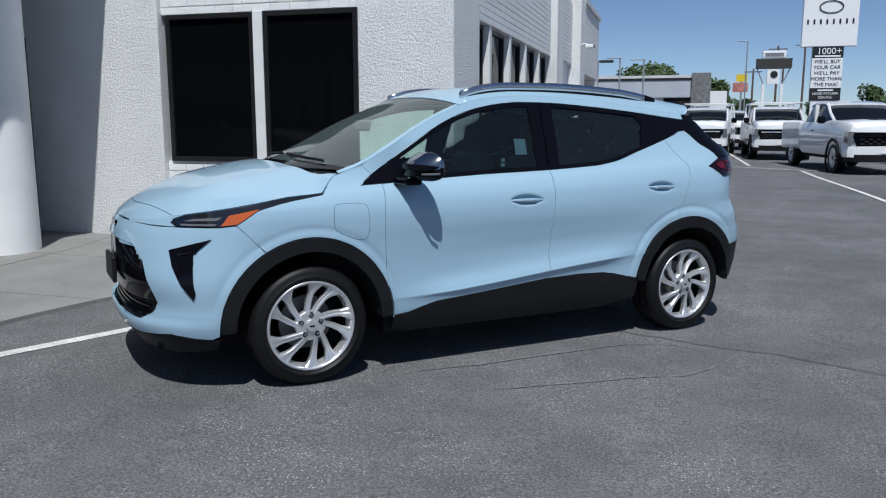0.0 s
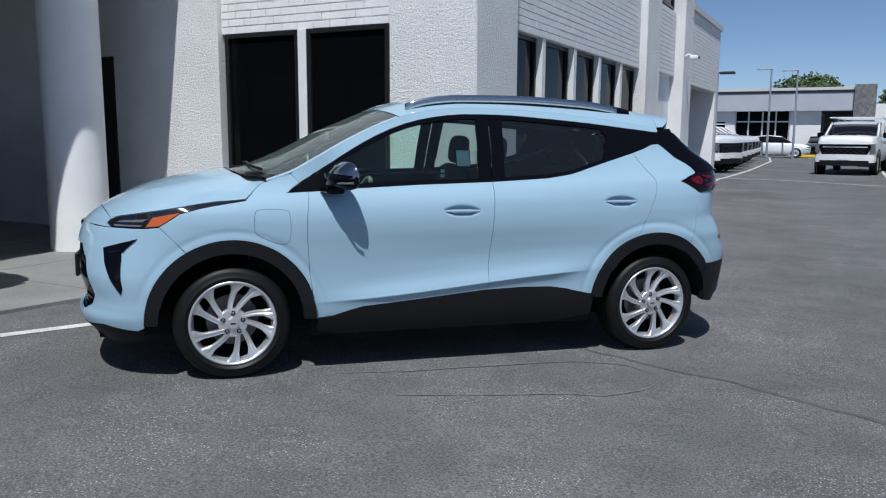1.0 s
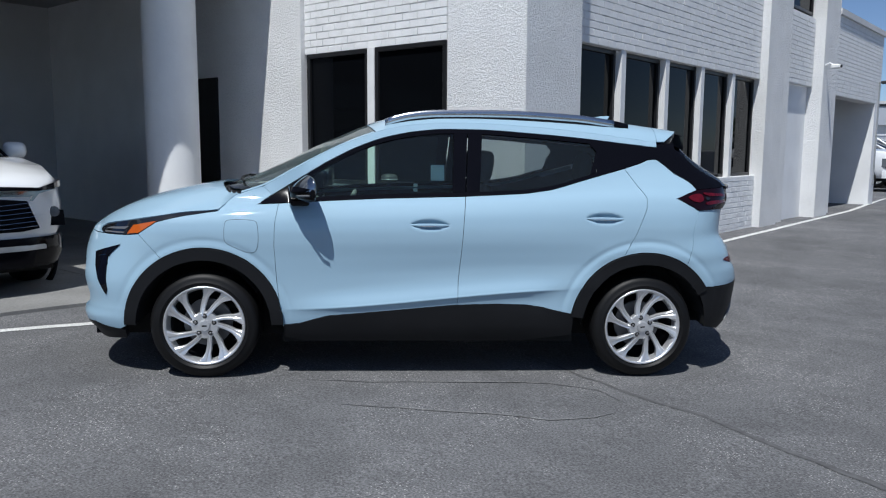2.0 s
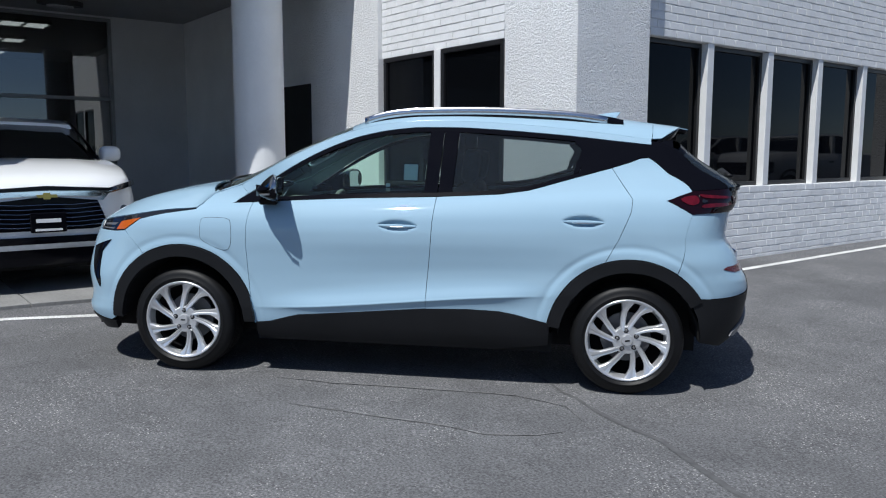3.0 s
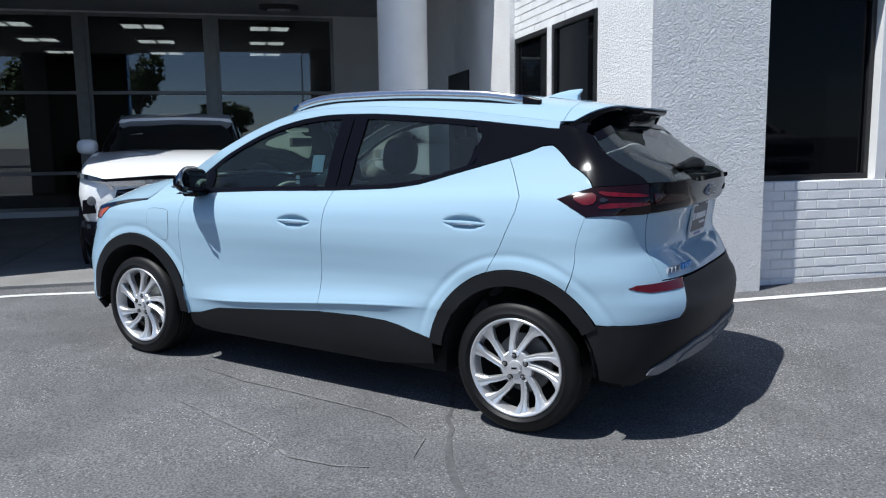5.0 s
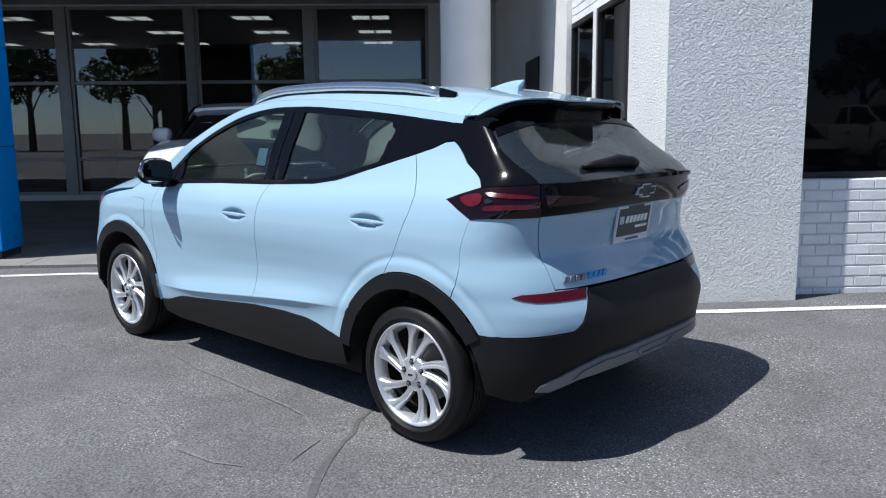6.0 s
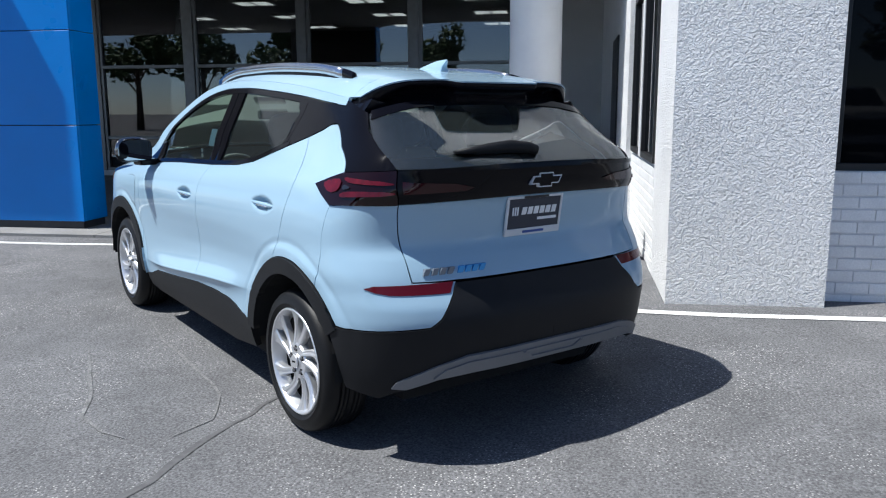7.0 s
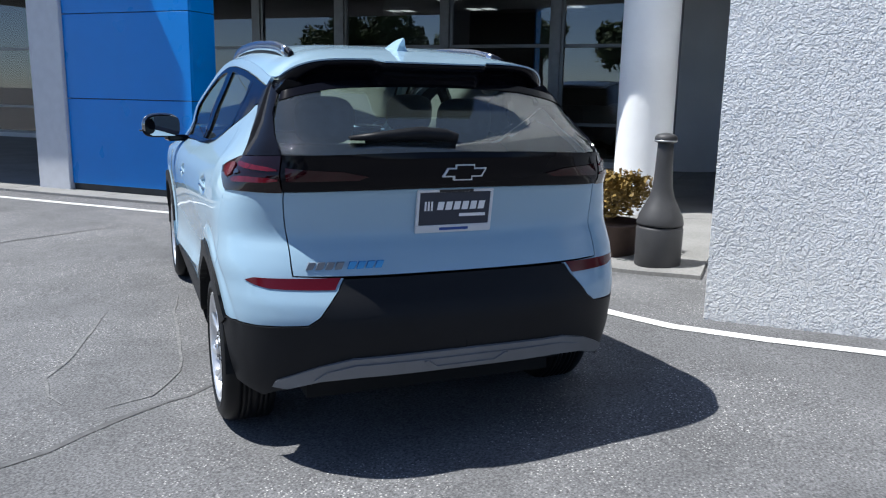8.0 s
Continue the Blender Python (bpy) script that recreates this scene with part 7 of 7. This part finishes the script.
part("panel", boxes((-1.2, 1.2, -0.25, 0.25, 6.75, 7.68)), BLACK_SIGN, pylon, "black panel")
part("panel", boxes((-1.2, 1.2, -0.25, 0.25, 4.25, 6.74)), WHITE_SIGN, pylon, "white panel")
part("panel", boxes((-1.2, 1.2, -0.25, 0.25, 3.2, 4.24)), BLACK_SIGN, pylon, "black panel")
part("pylon_base", boxes((-1.1, 1.1, -0.2, 0.2, -0.1, 3.19)), WHITE_SIGN, pylon, "white base")
lettering(pylon, "1000+", 0.75, 0.1, 7.3, -0.27, WHITE_SIGN)
part("lettering", boxes((-1.0, 1.0, -0.27, -0.25, 6.84, 6.97)), WHITE_SIGN, pylon, "small white bar")
for k, line in enumerate(("WE'LL BUY", "YOUR CAR", "WE'LL PAY", "MORE THAN", "THE MAX!")):
    lettering(pylon, line, 0.42, 0, 6.45 - 0.48 * k, -0.27, BLACK_SIGN)
lettering(pylon, "LEASE RETURN", 0.3, 0, 3.78, -0.27, WHITE_SIGN)
lettering(pylon, "CENTER", 0.3, 0, 3.45, -0.27, WHITE_SIGN)
part("lettering", boxes((-0.6, 0.6, -0.27, -0.25, 4.0, 4.12)), WHITE_SIGN, pylon, "small white bar")

board = thing("sign_board", pose(8.1, 75, -0.4), "raised dark display board with a white header", "sign")
part("header", boxes((-0.95, 0.95, -0.2, 0.2, 7.25, 7.85), bevel=0.05), WHITE_SIGN, board, "white header")
part("lettering", boxes((-0.75, 0.75, -0.23, -0.2, 7.4, 7.68)), mat("grey_print", (0.2, 0.2, 0.22), 0.5), board, "grey bar")
part("display", boxes((-1.45, 1.45, -0.25, 0.25, 6.35, 7.2), bevel=0.03), mat("dark_brown_display", (0.05, 0.045, 0.04), 0.4), board, "dark display")
part("roundel_panel", boxes((-0.5, 0.5, -0.2, 0.2, 5.05, 6.3)), WHITE_SIGN, board, "white panel")
part("roundel", lathe([(0.0, -0.24), (0.3, -0.24), (0.3, -0.2)], 20, axis="y", centre=(0.05, 0, 5.85)), BLACK_SIGN, board, "dark roundel")
for s in (-0.75, 0.75):
    part("leg", boxes((s - 0.12, s + 0.12, -0.12, 0.12, -0.2, 5.05)), WHITE_SIGN, board, "white leg")
    part("brace", tube([(s, 0, 5.0), (s * 1.8, 0, 6.4)], 0.05, 6), STEEL, board)
ysign = thing("yellow_sign", pose(6.2, 84, -0.3), "yellow and red roadside sign on a post", "sign")
part("panel", boxes((-0.5, 0.5, -0.1, 0.1, 5.6, 6.3)), mat("yellow_sign_face", (0.75, 0.55, 0.03), 0.5), ysign, "yellow panel")
part("panel", boxes((-0.8, 0.6, -0.1, 0.1, 4.6, 5.5)), mat("red_sign_face", (0.5, 0.2, 0.18), 0.5, vary=0.4, scale=2), ysign, "red panel")
part("post", boxes((-0.1, 0.1, -0.05, 0.05, -0.2, 5.6)), STEEL, ysign, "steel post")


def pole(x, y, h, arms, name="utility_pole", label="wooden utility pole with cross arms"):
    p = thing(name, pose(x, y, ground_z(y)), label, "pole", "poles along the street")
    part("post", tube([(0, 0, -0.2), (0, 0, h)], 0.13 if arms else 0.075, 8, taper=0.7), mat("pole_wood", (0.12, 0.09, 0.07), 0.9, vary=0.2) if arms else STEEL, p)
    for k in range(arms):
        part("cross_arm", boxes((-0.9, 0.9, -0.05, 0.05, h - 0.4 - 0.7 * k, h - 0.28 - 0.7 * k)), STONE, p)
    if not arms:
        part("lamp_head", boxes((-0.9, 0.06, -0.08, 0.08, h - 0.04, h + 0.03), bevel=0.02), STEEL, p, "flat lamp head")
    return p


pole(9.8, 88, 9.0, 2)
pole(11.2, 95, 8.5, 2)
pole(12.6, 90, 9.5, 1)
pole(20.6, 88, 11, 2)
pole(7.9, 92, 7.0, 1)
pole(6.1, 78, 8.6, 0, "street_lamp", "slim steel lamp post at the street")
for x, y, h in ((-3.6, 55, 5.6), (-2.0, 54, 5.4)):
    pole(x, y, h, 0, "street_lamp", "slim steel lamp post by the far building")

# ---- trees ----
LEAF = mat("green_foliage", (0.06, 0.095, 0.03), 0.7, vary=0.35, scale=1.6, fine=0.3, fine_scale=9)
DRY_LEAF = mat("mixed_red_green_foliage", (0.2, 0.13, 0.03), 0.65, vary=0.5, scale=14, fine=0.3, fine_scale=60)
BARK = mat("grey_bark", (0.12, 0.09, 0.065), 0.9, vary=0.3, scale=6, bump=0.5, bump_scale=30)


def crown(bm, centre, rx, ry, rz, leaves, size, rnd):
    """Many small leaf clumps, in lobes with gaps between them."""
    lobes = []
    for _ in range(9):
        a, b = rnd.uniform(0, 6.28), rnd.uniform(-0.4, 1.2)
        lobes.append((Vector((math.cos(a) * math.cos(b) * 0.6, math.sin(a) * math.cos(b) * 0.6, math.sin(b) * 0.6)), rnd.uniform(0.3, 0.5)))
    for _ in range(leaves):
        c, r = rnd.choice(lobes)
        d = Vector((rnd.gauss(0, 1), rnd.gauss(0, 1), rnd.gauss(0, 1))).normalized() * r * rnd.uniform(0.55, 1.05)
        p = c + d
        o = Vector(centre) + Vector((p.x * rx, p.y * ry, p.z * rz))
        u = Vector((rnd.gauss(0, 1), rnd.gauss(0, 1), rnd.gauss(0, 0.6))).normalized()
        w = u.orthogonal().normalized()
        s = size * rnd.uniform(0.6, 1.3)
        q = [bm.verts.new(o + u * s * 0.6), bm.verts.new(o + w * s * 0.35), bm.verts.new(o - u * s * 0.6), bm.verts.new(o - w * s * 0.35 + u.cross(w) * s * 0.2)]
        bm.faces.new(q)
    return bm


def tree(x, y, h, r, seed, label, leaves=2600, size=0.3):
    rnd = random.Random(seed)
    t = thing("tree", pose(x, y, ground_z(y)), label, "tree", "trees in the distance")
    bm = tube([(0, 0, -0.2), (0.05, 0.02, h * 0.3), (0.1, -0.05, h * 0.6)], 0.16 + 0.02 * h, 8, taper=0.5)
    for k in range(5):
        a = k * 1.3 + seed
        bm = tube([(0.05, 0.0, h * (0.32 + 0.05 * k)), (r * 0.35 * math.cos(a), r * 0.35 * math.sin(a), h * (0.5 + 0.05 * k)), (r * 0.7 * math.cos(a), r * 0.7 * math.sin(a), h * (0.62 + 0.05 * k))], 0.09, 6, bm, 0.35)
    part("trunk", bm, BARK, t, smooth=True)
    part("crown", crown(bmesh.new(), (0, 0, h * 0.66), r, r, h * 0.38, leaves, size, rnd), LEAF, t, "green leafy crown")
    return t


tree(-2.5, 76, 6.7, 3.3, 3, "rounded green tree behind the far building", 3200)
for i, (x, y, h, r) in enumerate(((5.2, 94, 5.0, 2.6), (8.4, 96, 4.6, 2.4), (2.6, 90, 7.4, 1.8), (13.5, 92, 5.2, 2.2), (17.5, 90, 6.5, 2.0), (21, 92, 6.0, 2.6), (25, 95, 7.0, 3.0))):
    tree(x + 1.6, y, 0.78 * h, 0.85 * r, 20 + i, "green street tree in the distance", 1500, 0.32)
# trees across the street behind the walker, seen mirrored in the show windows
for i, (x, y, h, r) in enumerate(((38, -17, 9.0, 3.2), (37, -10.5, 8.0, 3.0), (39, -4, 9.0, 2.7), (36, -14, 6.5, 2.8), (38, 24, 8, 3.2), (40, 34, 7, 3.2), (37, -24, 8.5, 3.4), (41, 2.5, 5.0, 2.6), (37, -30, 9, 3.4))):
    tree(x, y, h, r, 40 + i, "dark green tree across the street", 1500, 0.5)
pole(27, 8, 7.0, 0, "street_lamp", "slim steel lamp post on the car park")

# ---- small things by the entrance ----
bin_ = thing("ash_bin", pose(-3.23, 6.9, ground_z(6.9) + 0.03), "dark grey long-necked ash bin on the concrete", "ash bin")
BIN = mat("dark_grey_moulded_plastic", (0.045, 0.045, 0.048), 0.55, vary=0.12, scale=9, bump=0.1, bump_scale=200)
part("base", lathe([(0.0, 0.0), (0.165, 0.0), (0.175, 0.02), (0.177, 0.30), (0.17, 0.32), (0.0, 0.32)], 36), BIN, bin_, smooth=True)
part("neck", lathe([(0.0, 0.33), (0.176, 0.33), (0.178, 0.345), (0.165, 0.40), (0.13, 0.47), (0.095, 0.54), (0.075, 0.62), (0.066, 0.74), (0.06, 0.90), (0.058, 0.95), (0.0, 0.95)], 36), BIN, bin_, smooth=True)
part("cap", lathe([(0.05, 0.95), (0.078, 0.96), (0.084, 0.975), (0.084, 1.0), (0.06, 1.02), (0.0, 1.03)], 28), BIN, bin_, "flared cap", smooth=True)
part("cap_ring", lathe([(0.07, 0.962), (0.0865, 0.966), (0.0865, 0.974), (0.07, 0.978)], 28), STEEL, bin_, "bright ring under the cap", smooth=True)
pot = thing("planter", pose(-3.62, 6.46, ground_z(6.46) + 0.03), "brown tapered planter with a red and green shrub", "planter")
part("pot", lathe([(0.0, 0.0), (0.2, 0.0), (0.25, 0.27), (0.27, 0.275), (0.27, 0.30), (0.235, 0.30), (0.23, 0.25), (0.0, 0.25)], 28), mat("brown_clay", (0.09, 0.06, 0.05), 0.7, vary=0.2), pot, "brown pot", smooth=True)
part("shrub", crown(bmesh.new(), (0, 0, 0.45), 0.42, 0.42, 0.3, 2600, 0.045, random.Random(5)), DRY_LEAF, pot, "red and green leafy shrub")
seccam = thing("security_camera", pose(-1.86, 17.55, 2.96), "white security camera on a wall bracket", "camera")
part("camera_body", boxes((0.1, 0.27, -0.045, 0.045, 0.0, 0.085), bevel=0.02), WHITE_FRAME, seccam)
part("lens_hood", boxes((0.271, 0.3, -0.03, 0.03, 0.015, 0.07), bevel=0.01), BLACK_SIGN, seccam, "dark lens")
part("bracket", tube([(-0.02, 0, 0.06), (0.08, 0, 0.11), (0.14, 0, 0.07)], 0.02, 8), WHITE_FRAME, seccam)
wlamp = thing("wall_lamp", pose(-1.98, 23.1, 3.05), "dark flat wall lamp on a conduit", "wall lamp")
part("lamp_head", boxes((0.0, 0.4, -0.1, 0.1, 0.0, 0.07), bevel=0.02), PLINTH, wlamp)
part("conduit", tube([(-0.03, 0, 0.05), (-0.03, 0, -2.5)], 0.02, 6), STEEL, wlamp)

# ---- painted bricks ----
COURSE, LENGTH, JOINT = 0.083, 0.215, 0.012


def brick_mesh(length):
    bm = box(bmesh.new(), -0.02, 0.012, 0.0025, length - 0.0025, 0.0, COURSE - JOINT)
    bmesh.ops.bevel(bm, geom=[e for e in bm.edges if all(v.co.x > 0 for v in e.verts)], offset=0.003, segments=1, affect="EDGES")
    me = bpy.data.meshes.new("brick")
    bm.to_mesh(me)
    bm.free()
    me.materials.append(BRICK)
    return me


BRICKS = {}


def brick_spans(a, b, row):
    """The bricks of one course in running bond."""
    out, p = [], a - (LENGTH / 2 if row % 2 else 0.0)
    while p < b - 0.02:
        q0, q1 = max(p, a), min(p + LENGTH, b)
        if q1 - q0 > 0.03:
            out.append((q0, q1))
        p += LENGTH
    return out


rnd = random.Random(11)
side = next(o for o in bld.children if o.name.startswith("side_wall"))
for row in range(11):
    z = 0.085 + row * COURSE
    for a, b in brick_spans(8.385, 14.395, row):
        key = round(b - a, 2)
        if key not in BRICKS:
            BRICKS[key] = brick_mesh(b - a)
        o = new("brick", BRICKS[key])
        o.parent = side
        o.matrix_basis = pose(SX - 0.012 + rnd.uniform(-0.0015, 0.0015), a, z, rnd.uniform(-0.4, 0.4), rnd.uniform(-0.6, 0.6), rnd.uniform(-0.3, 0.3))


def brick_field(name, areas, along_x, label):
    """Joined bricks on the higher walls."""
    verts, faces = [], []
    for a, b, z0, z1, face in areas:
        rows = int((z1 - z0) / COURSE)
        for row in range(rows):
            z = z0 + row * COURSE
            for p, q in brick_spans(a, b, row):
                out = 0.012 + rnd.uniform(-0.002, 0.002)
                p, q, zt = p + 0.0025, q - 0.0025, z + COURSE - JOINT
                i = len(verts)
                e = 0.003
                for (c, zz, d) in ((p, z, -0.02), (q, z, -0.02), (q, zt, -0.02), (p, zt, -0.02), (p, z, out - e), (q, z, out - e), (q, zt, out - e), (p, zt, out - e), (p + e, z + e, out), (q - e, z + e, out), (q - e, zt - e, out), (p + e, zt - e, out)):
                    verts.append((c, face - d, zz) if along_x else (face + d, c, zz))
                for k in range(4):
                    k2 = (k + 1) % 4
                    faces.append((i + k, i + k2, i + 4 + k2, i + 4 + k))
                    faces.append((i + 4 + k, i + 4 + k2, i + 8 + k2, i + 8 + k))
                faces.append((i + 8, i + 9, i + 10, i + 11))
    me = bpy.data.meshes.new(name)
    me.from_pydata(verts, [], [f if not along_x else f for f in faces])
    me.materials.append(BRICK)
    bm = bmesh.new()
    bm.from_mesh(me)
    bmesh.ops.recalc_face_normals(bm, faces=bm.faces)
    bm.to_mesh(me)
    bm.free()
    ob = new(name, me)
    ob.parent = bld
    ob["label"] = label
    ob["kind"] = "stuff"


brick_field("brickwork", [(8.385, 14.395, 2.565, 5.0, SX - 0.012), (15.855, 17.395, 2.63, 3.9, SX - 0.012), (19.005, 23.29, 2.57, 4.2, SX - 0.012)], False, "white painted bricks of the upper side wall")
brick_field("brickwork", [(W1[0] - 0.055, W1[1] - 0.005, W1[3] + 0.004, 4.2, FY + 0.07), (W1[0] - 0.055, W1[1] - 0.005, 0.05, W1[2] - 0.01, FY + 0.07)], True, "white painted bricks of the front wall")
